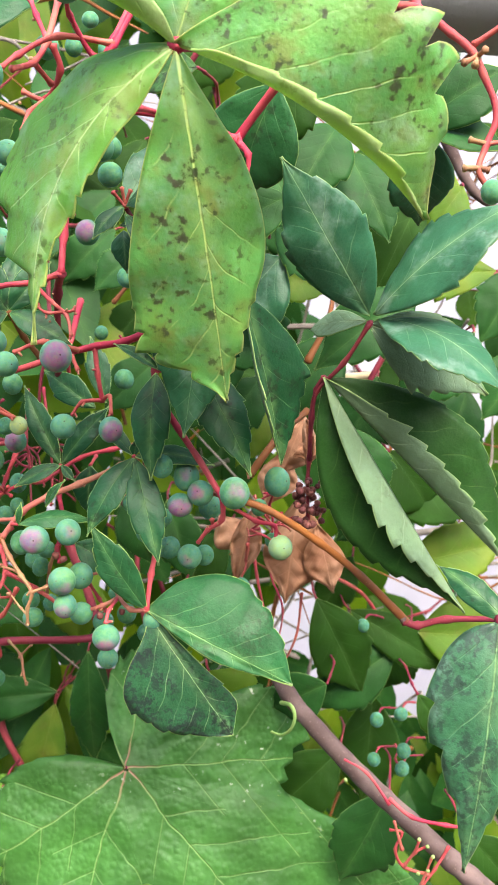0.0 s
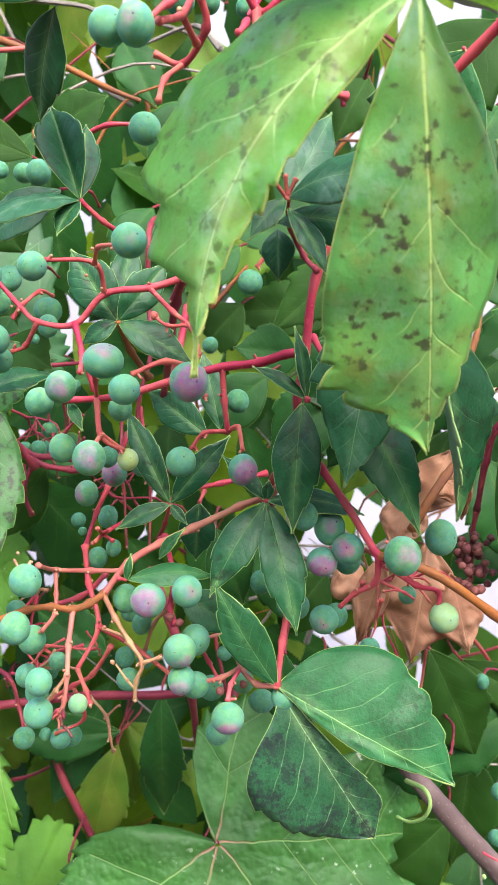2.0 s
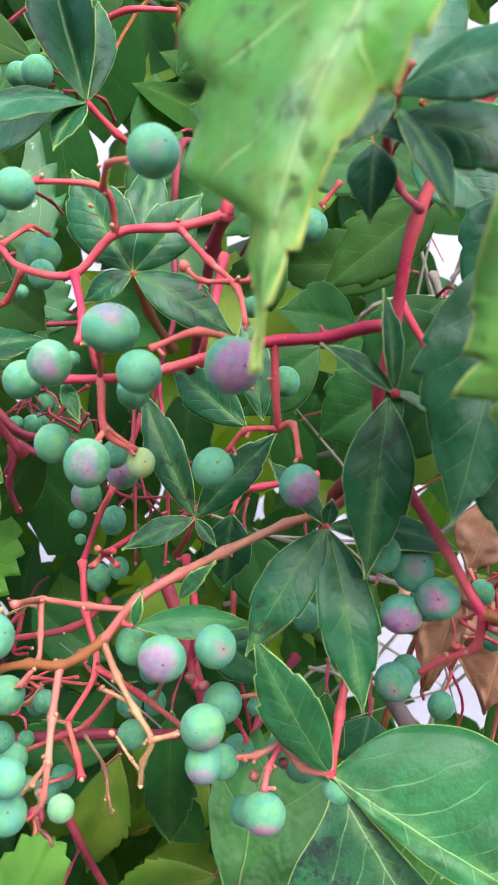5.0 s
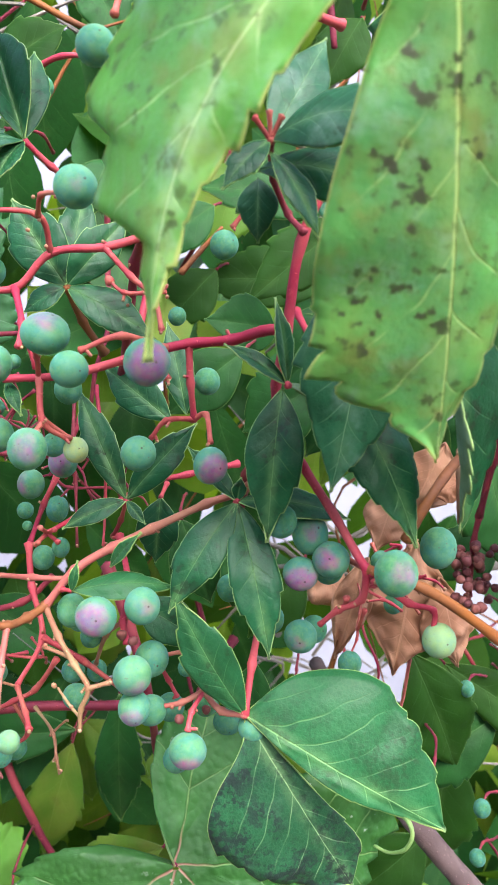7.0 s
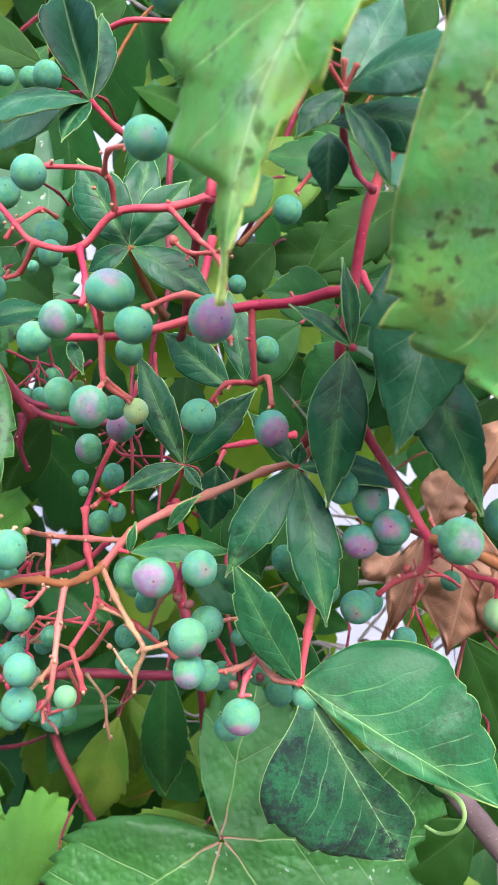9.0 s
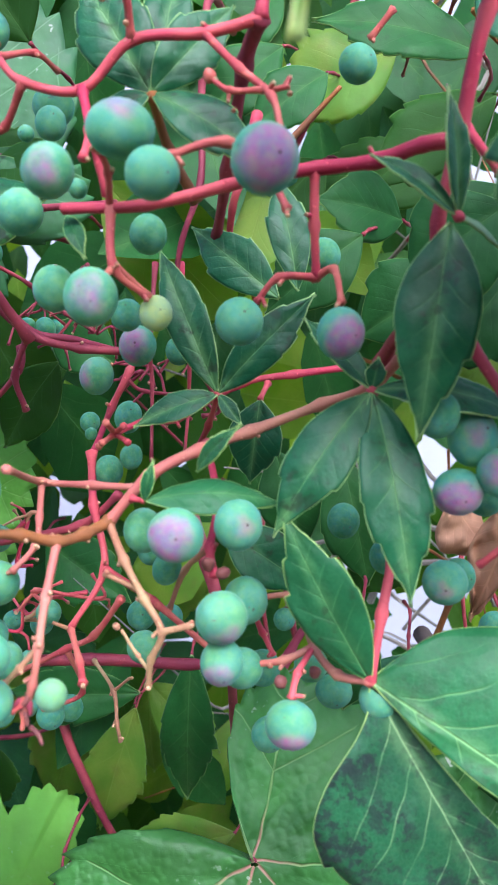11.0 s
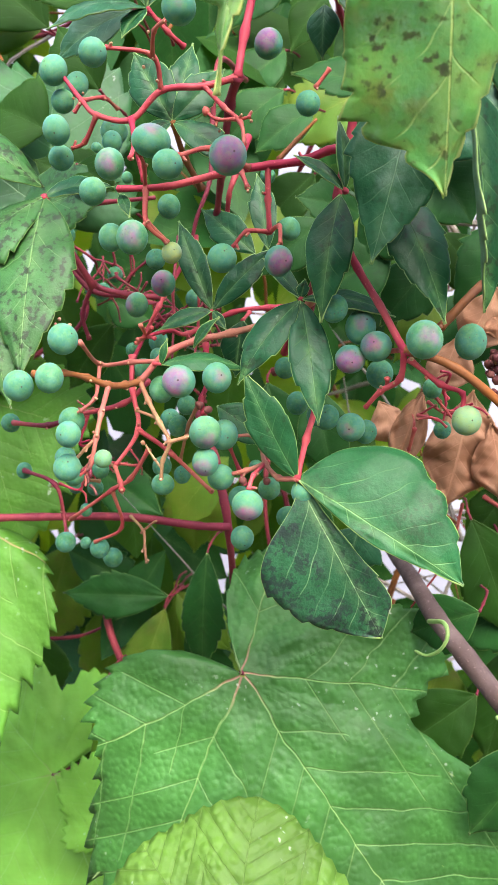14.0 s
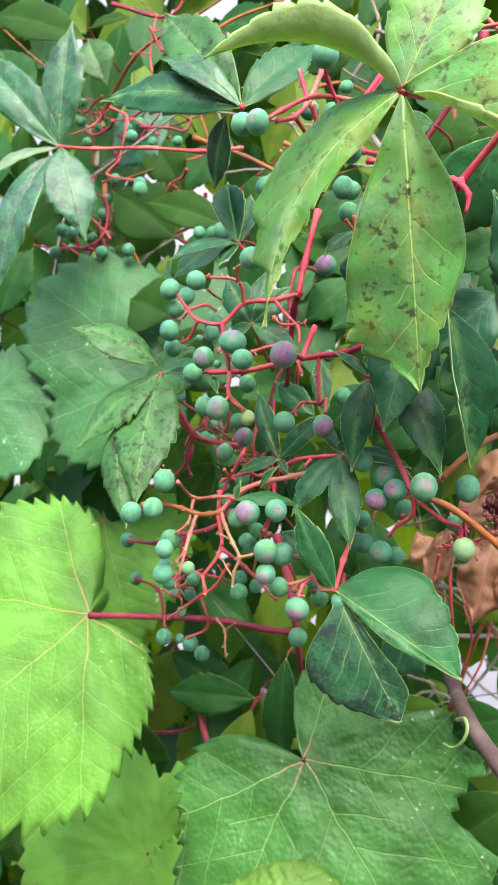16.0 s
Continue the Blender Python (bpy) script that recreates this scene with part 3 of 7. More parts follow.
            if s < 0:
                line.append((c, (0.0, u), (0.0, 1.0)))
        grid.append([tuple(q[0]) for q in line])
        uvs.append([q[1] for q in line])
        edges.append([q[2] for q in line])
    bm = skin_sheet(grid, 0.00028, uvs, edges)
    return part(name, bm, (mat or MID_LEAF, under or UNDER_LEAF), owner, label)


def lobe_reach(phi, lobes, teeth, bite):
    """How far a lobed leaf reaches at an angle (degrees) from its middle lobe."""
    total = 0.0
    for a, size, wide in lobes:
        d = abs((phi - a + 180) % 360 - 180) / wide
        if d < 1:
            total += (size * math.cos(d * math.pi / 2) ** 0.55) ** 6
    r = total ** (1 / 6)
    k, saw = divmod(abs(phi) / 360 * teeth, 1.0)
    saw = 1 - saw / 0.82 if saw < 0.82 else (saw - 0.82) / 0.18
    amp = 0.6 + 0.6 * abs(math.sin(k * 12.9898 + (3.0 if phi > 0 else 0.0)))
    big = abs(phi) / 360 * teeth / 3 % 1.0
    return r * (1 + bite * amp * (saw - 0.3) + 0.5 * bite * (0.5 - big))


def lobed_leaf(owner, hub, axis, face, lobes, mat, under=None, teeth=46, bite=0.10, cup=(0.0, 0.0), droop=0.0, wave=0.02, name="blade", label=""):
    """A broad lobed leaf round the end of its stalk. axis: the way of its middle lobe; lobes: (angle, reach, half width).
    cup: how much it bends, per metre, along and across the axis; droop: how much its rim falls back."""
    h = here(owner, hub)
    f = Vector(face).normalized()
    y = Vector(axis) - f * f.dot(Vector(axis))
    y.normalize()
    x = f.cross(y)
    rings, seg = 22, teeth * 6
    size = max(q[1] for q in lobes)
    grid = [[None] * seg for _ in range(rings + 1)]
    uvs = [[None] * seg for _ in range(rings + 1)]
    edges = [[(0.0, 1.0)] * seg for _ in range(rings + 1)]
    seed = noise.noise(h * 53.0 + y) * 40
    for j in range(seg):
        phi = -180 + 360 * (j + 0.5) / seg
        reach = lobe_reach(phi, lobes, teeth, bite)
        smooth = lobe_reach(phi, lobes, teeth, 0.0)
        for i in range(rings + 1):
            v = max(0.012, i / rings)
            r = v * (reach if i == rings else 0.5 * (reach + smooth) if i == rings - 1 else smooth)
            px, py = -math.sin(radians(phi)) * r, math.cos(radians(phi)) * r
            k = v * v * size * wave
            z = cup[0] * py * py + cup[1] * px * px - droop * v ** 3 * size + k * math.sin(phi / 16 + seed) + 0.8 * k * math.sin(phi / 7 + 3 * v + seed * 2)
            z += size * (0.014 * noise.noise(Vector((px, py, seed)) * 90) + 0.006 * noise.noise(Vector((px, py, seed)) * 240))
            grid[i][j] = tuple(h - x * px + y * py + f * z)
            uvs[i][j] = (px / size, py / size)
            edges[i][j] = (v, reach * 100)
    bm = skin_sheet(grid, 0.0003, uvs, edges, closed=True)
    return part(name, bm, (mat, under or UNDER_LOBED), owner, label)


def berry_mesh():
    bm = bmesh.new()
    bmesh.ops.create_uvsphere(bm, u_segments=24, v_segments=16, radius=1.0)
    for v in bm.verts:
        k = math.hypot(v.co.x, v.co.y)
        if k < 0.2 and v.co.z > 0:
            v.co.z -= 0.03 * (1 - k / 0.2)
        v.co.z *= 0.97
    me = bpy.data.meshes.new("berry")
    bm.to_mesh(me)
    bm.free()
    me.materials.append(SKIN)
    me.polygons.foreach_set("use_smooth", [True] * len(me.polygons))
    return me


BERRY = berry_mesh()


def berry(owner, at, r, blush=0.0, dark=0.0, yellow=0.0, toward=(0.05, -1.0, 0.1), squash=1.0, label=""):
    """A round berry; its scar and blush look the way of toward. dark: how much shade is painted into its green."""
    ob = new("berry", BERRY)
    ob.parent = owner
    spin = Vector(at) * 777.0
    wander = Vector((noise.noise(spin), 0.0, noise.noise(spin + Vector((9, 5, 3))))) * (0.5 if blush > 0.1 else 1.4)
    q = (Vector(toward) + wander).to_track_quat("Z", "Y")
    ob.matrix_basis = Matrix.LocRotScale(here(owner, at), q, (r * squash * (0.985 + 0.14 * noise.noise(spin * 1.7)), r * (1.05 + 0.16 * noise.noise(spin * 2.3)), r * 0.98))
    ob.color = (blush, dark, yellow, 1.0)
    return tagged(ob, label)


def foliage(name, label, count, where, sizes, mats, seed):
    """A mass of far leaves as one object: simple folded blades, scattered by the function where(rng), which gives a place or None."""
    rng = random.Random(seed)
    us = (0.0, 0.12, 0.28, 0.45, 0.6, 0.75, 0.88, 1.0)
    half = (0.0, 0.11, 0.20, 0.25, 0.25, 0.19, 0.10, 0.0)
    verts, faces, shape, edge, index = [], [], [], [], []
    made = 0
    while made < count:
        p = where(rng)
        if p is None:
            continue
        made += 1
        size = rng.uniform(*sizes)
        a = Vector((rng.gauss(0, 0.55), rng.gauss(0, 0.35), -1 + rng.gauss(0, 0.5))).normalized()
        f = Vector((rng.gauss(0, 0.35), -1, rng.uniform(-0.1, 0.9)))
        f = (f - a * a.dot(f)).normalized()
        s = f.cross(a)
        wide, sag, fold = rng.uniform(0.8, 1.25), rng.uniform(0, 0.12), rng.uniform(0.0, 0.35)
        k, first = rng.randrange(len(mats)), len(verts)
        for u, h in zip(us, half):
            for v in (-1, -0.5, 0, 0.5, 1):
                x = v * h * wide * (1 + (0.12 * (rng.random() - 0.5) if abs(v) == 1 else 0))
                verts.append(tuple(Vector(p) + size * (a * u + s * x + f * (sag * 4 * u * (1 - u) + fold * abs(x)))))
                shape.append((x, u))
                edge.append((v * 0.93, 1.0))
        for i in range(len(us) - 1):
            for j in range(4):
                q = first + i * 5 + j
                faces.append((q, q + 5, q + 6, q + 1))
                index.append(k)
    me = bpy.data.meshes.new(name)
    me.from_pydata(verts, [], faces)
    loops = np.empty(len(me.loops), dtype=np.int32)
    me.loops.foreach_get("vertex_index", loops)
    for key, values in (("shape", shape), ("edge", edge)):
        layer = me.uv_layers.new(name=key)
        layer.data.foreach_set("uv", np.array(values, dtype=np.float32)[loops].ravel())
    for mat in mats:
        me.materials.append(mat)
    me.polygons.foreach_set("material_index", index)
    me.polygons.foreach_set("use_smooth", [True] * len(me.polygons))
    return tagged(new(name, me), label, "foliage", kind="stuff")


# ---- the setting ----
def slab(name, lo, hi, mat, label, category):
    bm = bmesh.new()
    bmesh.ops.create_cube(bm, size=1.0)
    for v in bm.verts:
        v.co = Vector([lo[i] if v.co[i] < 0 else hi[i] for i in range(3)])
    bmesh.ops.bevel(bm, geom=bm.edges[:], offset=0.004, segments=2, affect="EDGES")
    me = bpy.data.meshes.new(name)
    bm.to_mesh(me)
    bm.free()
    me.materials.append(mat)
    return tagged(new(name, me), label, category, kind="structure")


slab("wall_north", (-6.0, 2.2, -0.05), (6.0, 2.4, 4.2), WALL, "white rendered wall behind the vine", "wall")
# unseen wall, added to hold back low sky light and its reflection
slab("wall_south", (-9.0, -4.2, -0.05), (9.0, -4.0, 3.6), UNSEEN_WALL, "unseen plain wall added to block low sky light", "wall")
slab("ground", (-400, -400, -0.30), (400, 400, 0.0), EARTH, "bare dark earth at the foot of the vine", "ground")

bar = thing("fence_rail", (0.05, 0.33, 1.345), "thick round grey painted metal rail behind the vine", "rail")
stalk(bar, [(0.025, 0.34, 1.362), (0.10, 0.335, 1.350), (0.4, 0.32, 1.335), (0.9, 0.30, 1.32)], 0.024, 0.024, PIPE, name="pipe", swell=0.0, sides=24)

# ---- leaves of the creeper ----
def creeper_leaf(at, label, group="creeper leaves"):
    return thing("creeper_leaf", at, label, "leaf", group)


def knot(owner, at, r, mat=RED, name="leaf_joint"):
    bm = bmesh.new()
    bmesh.ops.create_icosphere(bm, subdivisions=2, radius=r * 0.75, matrix=Matrix.Translation(here(owner, at)))
    for v in bm.verts:
        v.co += (v.co - here(owner, at)) * 0.4 * noise.noise(v.co * 900)
    return part(name, bm, mat, owner)


HUB = (-0.014, 0.147, 1.260)
lf = creeper_leaf(HUB, "large drooping yellow-green creeper leaf with dark brown specks")
leaflet(lf, HUB, (-0.0054, 0.168, 1.1947), 0.0285, SPOT_LEAF, face=(0.05, -1, 0.3), sag=0.05, fold=(-4, -6), curl=(-12, -22), teeth=14, start=0.70, bite=0.34, uneven=(0.6, 1.3), under=UNDER_SPOT, wave=0.010,
        profile=[[(0, 0), (0.14, 0.075), (0.29, 0.145), (0.44, 0.20), (0.58, 0.235), (0.72, 0.235), (0.80, 0.217), (0.855, 0.17), (0.875, 0.11), (0.91, 0.095), (0.94, 0.045), (1, 0)],
                 [(0, 0), (0.10, 0.05), (0.20, 0.10), (0.30, 0.15), (0.47, 0.187), (0.58, 0.180), (0.68, 0.135), (0.78, 0.085), (0.88, 0.035), (0.95, 0.014), (1, 0)]])
leaflet(lf, HUB, (-0.0438, 0.158, 1.2065), 0.048, PLAIN_LEAF, face=(-0.25, -0.95, 0.3), sag=0.07, fold=(-4, 4), curl=(-30, -12), teeth=12, start=0.40, bite=(0.14, 0.22), uneven=(0.5, 1.3), under=UNDER_SPOT, bow=-0.13, wave=0.010, twist=8,
        profile=[[(0, 0), (0.10, 0.15), (0.22, 0.26), (0.40, 0.34), (0.58, 0.365), (0.64, 0.37), (0.652, 0.255), (0.70, 0.27), (0.775, 0.29), (0.79, 0.20), (0.80, 0.075), (0.86, 0.060), (0.92, 0.022), (1, 0)],
                 [(0, 0), (0.10, 0.05), (0.29, 0.095), (0.50, 0.095), (0.65, 0.065), (0.78, 0.040), (0.86, 0.028), (0.92, 0.012), (1, 0)]])
leaflet(lf, HUB, (0.0334, 0.1550, 1.2306), 0.0085, SPOT_LEAF, face=(-0.2, -1, -0.05), sag=0.16, fold=(70, 6), curl=(95, -12), belly=0.5, teeth=8, under=UNDER_SPOT, lean=5.2, bite=(0.30, 0.30), start=0.25, blunt=2.8, uneven=(0.6, 1.3), bow=0.06, wave=0.015)
leaflet(lf, HUB, (-0.0575, 0.1350, 1.2632), 0.026, SPOT_LEAF, face=(-0.1, -0.8, 0.6), sag=0.1, bow=-0.13, fold=(5, 60), curl=(-14, 70), lean=0.7, belly=0.5, teeth=9, under=UNDER_SPOT)
leaflet(lf, HUB, (-0.0023, 0.1500, 1.2924), 0.022, SPOT_LEAF, face=(-0.2, -1, -0.2), sag=0.06, fold=(14, 14), belly=0.5, under=UNDER_SPOT)
knot(lf, HUB, 0.0010)
stalk(lf, [HUB, (-0.012, 0.165, 1.267), (-0.016, 0.20, 1.285), (-0.02, 0.235, 1.31)], 0.0013, 0.0015, RED, name="petiole")

H = (0.0292, 0.195, 1.212)
lf = creeper_leaf(H, "bluish green creeper leaf, dusty, with waxy sheen put into its colour")
leaflet(lf, (0.0289, 0.1950, 1.2142), (0.0064, 0.1810, 1.2485), 0.0200, WAXY_LEAF, face=(-0.2, -1, 0.2), sag=0.04, fold=(10, 4), belly=0.52, full=1.2, bite=0.09)
leaflet(lf, (0.0300, 0.1950, 1.2142), (0.0604, 0.1800, 1.2392), 0.0226, WAXY_LEAF, face=(0.1, -0.8, 0.6), sag=0.10, fold=(18, -14), curl=(-10, -20), belly=0.55)
leaflet(lf, (0.0310, 0.1950, 1.2132), (0.0588, 0.1780, 1.1948), 0.0205, WAXY_LEAF, face=(0.2, -0.9, 0.6), sag=0.16, fold=(8, -10), curl=(-5, -25), belly=0.5)
leaflet(lf, (0.0292, 0.1970, 1.2120), (0.0612, 0.2050, 1.1939), 0.0195, UNDER_LEAF, face=(-0.2, -1, 0.5), sag=0.10, fold=(0, 10), curl=(-20, 0), belly=0.42, bite=0.22, teeth=8, start=0.3)
leaflet(lf, (0.0286, 0.1970, 1.2127), (0.0153, 0.2100, 1.2108), 0.0084, UNDER_LEAF, face=(-0.2, -1, 0.5), sag=0.10, fold=(0, 10), curl=(-20, 0), belly=0.6, teeth=4)
knot(lf, (0.0294, 0.1970, 1.2123), 0.0010, MAROON)
stalk(lf, [(0.0294, 0.1970, 1.2123), (0.0235, 0.2020, 1.2023), (0.0172, 0.2070, 1.1949), (0.0160, 0.2110, 1.1879), (0.0159, 0.2150, 1.1756)], 0.0006, 0.0005, MAROON, name="petiole")

lf = creeper_leaf((-0.0019, 0.1880, 1.2182), "dark glossy hanging creeper leaflet with one pale turned-up edge", "small creeper leaves")
leaflet(lf, (-0.0022, 0.1860, 1.2187), (0.0075, 0.198, 1.1767), 0.0165, DARK_LEAF, face=(0.35, -1, 0.15), sag=0.06, fold=(28, -6), curl=(60, -14), belly=0.5, lean=1.5)
stalk(lf, [(-0.0022, 0.1860, 1.2187), (-0.0049, 0.1920, 1.2258), (-0.0079, 0.2000, 1.2335)], 0.0006, 0.0008, RED, name="petiole")

H = (0.0188, 0.2050, 1.1986)
lf = creeper_leaf(H, "large dark green creeper leaf with folded pale underside")
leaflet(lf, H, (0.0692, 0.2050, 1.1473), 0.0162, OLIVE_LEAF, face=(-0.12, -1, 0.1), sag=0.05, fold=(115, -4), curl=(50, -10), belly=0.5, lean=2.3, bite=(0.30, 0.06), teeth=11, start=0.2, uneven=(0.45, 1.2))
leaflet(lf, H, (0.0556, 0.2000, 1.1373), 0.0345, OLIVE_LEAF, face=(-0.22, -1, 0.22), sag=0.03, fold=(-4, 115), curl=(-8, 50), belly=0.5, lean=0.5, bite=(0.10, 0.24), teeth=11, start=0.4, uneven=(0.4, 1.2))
knot(lf, H, 0.0009, MAROON)
stalk(lf, [H, (0.0170, 0.2070, 1.1953), (0.0161, 0.2100, 1.1877), (0.0159, 0.2150, 1.1756)], 0.0006, 0.0006, MAROON, name="petiole")

H = (0.0491, 0.1500, 1.1519)
lf = creeper_leaf(H, "dusty mottled dark creeper leaflet, blotched grey")
leaflet(lf, H, (0.0419, 0.1450, 1.1019), 0.0242, MOTTLED_LEAF, face=(-0.1, -1, 0.35), sag=0.08, fold=(-8, -8), curl=(-25, -15), belly=0.34, full=0.75, tail=0.88, teeth=5, start=0.2, bite=0.26)
leaflet(lf, (0.0520, 0.1520, 1.1501), (0.0397, 0.1650, 1.1594), 0.0064, DARK_LEAF, face=(0.2, -0.9, 0.6), sag=0.08, fold=(20, -20), belly=0.5, teeth=5)
stalk(lf, [H, (0.0588, 0.1600, 1.1498), (0.0753, 0.1800, 1.1445)], 0.0009, 0.0011, MAROON, name="petiole")

# leaves among the berries
H1 = (-0.0320, 0.2135, 1.1768)
lf = creeper_leaf(H1, "small dark glossy five-part creeper leaf among berries", "small creeper leaves")
leaflet(lf, H1, (-0.0441, 0.2064, 1.1561), 0.0092, DARK_LEAF, face=(-0.3, -1, 0.25), sag=0.10, fold=(14, 12), belly=0.5)
leaflet(lf, H1, (-0.0245, 0.2034, 1.1490), 0.0098, DARK_LEAF, face=(0.15, -1, 0.2), sag=0.09, fold=(16, 14), belly=0.5)
leaflet(lf, H1, (-0.0100, 0.2120, 1.1745), 0.0085, DARK_LEAF, face=(0.1, -0.7, 0.8), sag=0.12, fold=(22, 4), belly=0.5)
leaflet(lf, H1, (-0.0426, 0.2210, 1.1859), 0.0048, DARK_LEAF, face=(0.5, -1, 0.3), sag=0.05, fold=(30, 30), belly=0.5, teeth=5)
leaflet(lf, H1, (-0.0314, 0.2140, 1.1815), 0.0030, DARK_LEAF, sag=0.05, fold=(25, 25), teeth=4)
knot(lf, H1, 0.0009, RED)
stalk(lf, [H1, (-0.0341, 0.2220, 1.1707), (-0.0365, 0.2320, 1.1633)], 0.0006, 0.0008, RED, name="petiole")

HC = (-0.0240, 0.2062, 1.2005)
lf = creeper_leaf(HC, "dark glossy young creeper leaf on the red stem", "small creeper leaves")
leaflet(lf, (-0.0248, 0.2062, 1.1996), (-0.0262, 0.2030, 1.1718), 0.0108, DARK_LEAF, face=(-0.15, -1, 0.2), sag=0.12, fold=(16, 18), belly=0.42)
leaflet(lf, HC, (-0.0270, 0.2065, 1.2160), 0.0041, DARK_LEAF, face=(0.6, -1, 0), sag=0.04, fold=(25, 30), belly=0.5, teeth=5)
leaflet(lf, HC, (-0.0358, 0.2060, 1.2073), 0.0039, DARK_LEAF, face=(0.1, -0.8, 0.6), sag=0.08, fold=(20, 30), belly=0.5, teeth=5)
leaflet(lf, HC, (-0.0162, 0.2130, 1.1964), 0.0038, UNDER_LEAF, face=(0.1, -0.6, 0.8), sag=0.08, fold=(10, 10), teeth=4)
knot(lf, HC, 0.0011, RED)

lf = creeper_leaf((-0.0110, 0.1960, 1.2231), "blue-green hanging creeper leaflet with drawn-out tip", "small creeper leaves")
leaflet(lf, (-0.0110, 0.1960, 1.2231), (-0.0167, 0.1912, 1.1842), 0.0199, BLUE_LEAF, face=(0.1, -1, 0.25), sag=0.05, fold=(6, 2), curl=(-10, -14), belly=0.45)
stalk(lf, [(-0.0110, 0.1960, 1.2231), (-0.0081, 0.2050, 1.2277), (-0.0056, 0.2200, 1.2366)], 0.0006, 0.0008, RED, name="petiole")
lf = creeper_leaf((-0.0145, 0.2050, 1.2010), "dark green hanging creeper leaflet with toothed edge", "small creeper leaves")
leaflet(lf, (-0.0154, 0.2060, 1.2031), (-0.0001, 0.197, 1.1737), 0.0138, DARK_LEAF, face=(0.3, -1, 0.35), sag=0.08, fold=(12, 8), belly=0.45)
stalk(lf, [(-0.0154, 0.2060, 1.2031), (-0.0186, 0.2100, 1.2068), (-0.0223, 0.2200, 1.2139)], 0.0006, 0.0008, RED, name="petiole")

HA = (-0.0554, 0.2280, 1.1725)
lf = creeper_leaf(HA, "small dark pointed creeper leaf deep among berries", "small creeper leaves")
leaflet(lf, HA, (-0.0411, 0.2300, 1.1895), 0.0074, DARK_LEAF, face=(-0.1, -1, 0.3), sag=0.06, fold=(16, 16))
leaflet(lf, HA, (-0.0681, 0.2380, 1.1951), 0.0074, DARK_LEAF, face=(-0.1, -1, 0.3), sag=0.06, fold=(22, 16))
leaflet(lf, HA, (-0.0683, 0.2250, 1.1664), 0.0051, DARK_LEAF, face=(0, -0.8, 0.6), sag=0.08, fold=(20, 14), teeth=5)
leaflet(lf, HA, (-0.0509, 0.2260, 1.1679), 0.0027, DARK_LEAF, sag=0.08, fold=(20, 20), teeth=4)
leaflet(lf, (-0.0473, 0.2400, 1.1882), (-0.0641, 0.2460, 1.1995), 0.0093, DARK_LEAF, face=(-0.1, -1, 0.3), sag=0.06, fold=(14, 14))
leaflet(lf, (-0.0441, 0.2410, 1.1897), (-0.0498, 0.2480, 1.2100), 0.0074, DARK_LEAF, face=(0.2, -1, 0.1), sag=0.05, fold=(22, 14))
stalk(lf, [HA, (-0.0578, 0.2380, 1.1655), (-0.0609, 0.2480, 1.1587)], 0.0005, 0.0007, RED, name="petiole")

HB = (-0.0674, 0.2218, 1.2163)
lf = creeper_leaf(HB, "dark green five-part creeper leaf behind berry stalks", "small creeper leaves")
leaflet(lf, HB, (-0.0794, 0.2260, 1.2328), 0.0114, DARK_LEAF, face=(-0.1, -1, 0.2), sag=0.05, fold=(14, 14))
leaflet(lf, HB, (-0.0661, 0.2320, 1.2372), 0.0079, DARK_LEAF, face=(0.3, -1, 0.1), sag=0.05, fold=(24, 14))
leaflet(lf, HB, (-0.0568, 0.2280, 1.2306), 0.0088, DARK_LEAF, face=(0.2, -1, 0.2), sag=0.05, fold=(14, 24))
leaflet(lf, HB, (-0.0495, 0.2200, 1.2068), 0.0086, DARK_LEAF, face=(0.1, -0.9, 0.5), sag=0.08, fold=(14, 14))
leaflet(lf, HB, (-0.0757, 0.2210, 1.2107), 0.0055, DARK_LEAF, face=(-0.1, -0.9, 0.5), sag=0.08, fold=(14, 14), teeth=5)
stalk(lf, [HB, (-0.0657, 0.2300, 1.2096), (-0.0618, 0.2350, 1.2029)], 0.0006, 0.0009, BROWN, name="petiole")

HD = (-0.0298, 0.1885, 1.2391)
lf = creeper_leaf(HD, "dark bluish creeper leaf on a coral bud cluster", "small creeper leaves")
leaflet(lf, HD, (-0.0128, 0.1760, 1.2403), 0.0116, BLUE_LEAF, face=(0, -0.95, 0.4), sag=0.06, bow=0.10, fold=(6, 2), belly=0.55)
leaflet(lf, (-0.0315, 0.1920, 1.2351), (-0.0120, 0.1860, 1.2296), 0.0106, DARK_LEAF, face=(0.05, -0.95, 0.4), sag=0.08, bow=0.12, fold=(8, 4), belly=0.55)
leaflet(lf, (-0.0297, 0.1880, 1.2372), (-0.0218, 0.1840, 1.2244), 0.0052, DARK_LEAF, face=(0.3, -1, 0.3), sag=0.1, fold=(24, 10), belly=0.5, teeth=5)
leaflet(lf, HD, (-0.0367, 0.1840, 1.2308), 0.0051, DARK_LEAF, face=(-0.2, -0.9, 0.5), sag=0.08, fold=(20, 10), teeth=5)
leaflet(lf, HD, (-0.0211, 0.2000, 1.2575), 0.0092, BLUE_LEAF, face=(0.1, -1, 0.1), sag=0.04, fold=(12, 12))
leaflet(lf, (-0.0312, 0.1960, 1.2346), (-0.0308, 0.1970, 1.2243), 0.0069, BLUE_LEAF, face=(-0.1, -1, 0.3), sag=0.08, fold=(12, 12), belly=0.4, teeth=5)
knot(lf, HD, 0.0010, CORAL)
stalk(lf, [HD, (-0.0285, 0.2050, 1.2360), (-0.0253, 0.2110, 1.2310), (-0.0227, 0.2060, 1.2275)], 0.0005, 0.0006, MAROON, name="petiole")
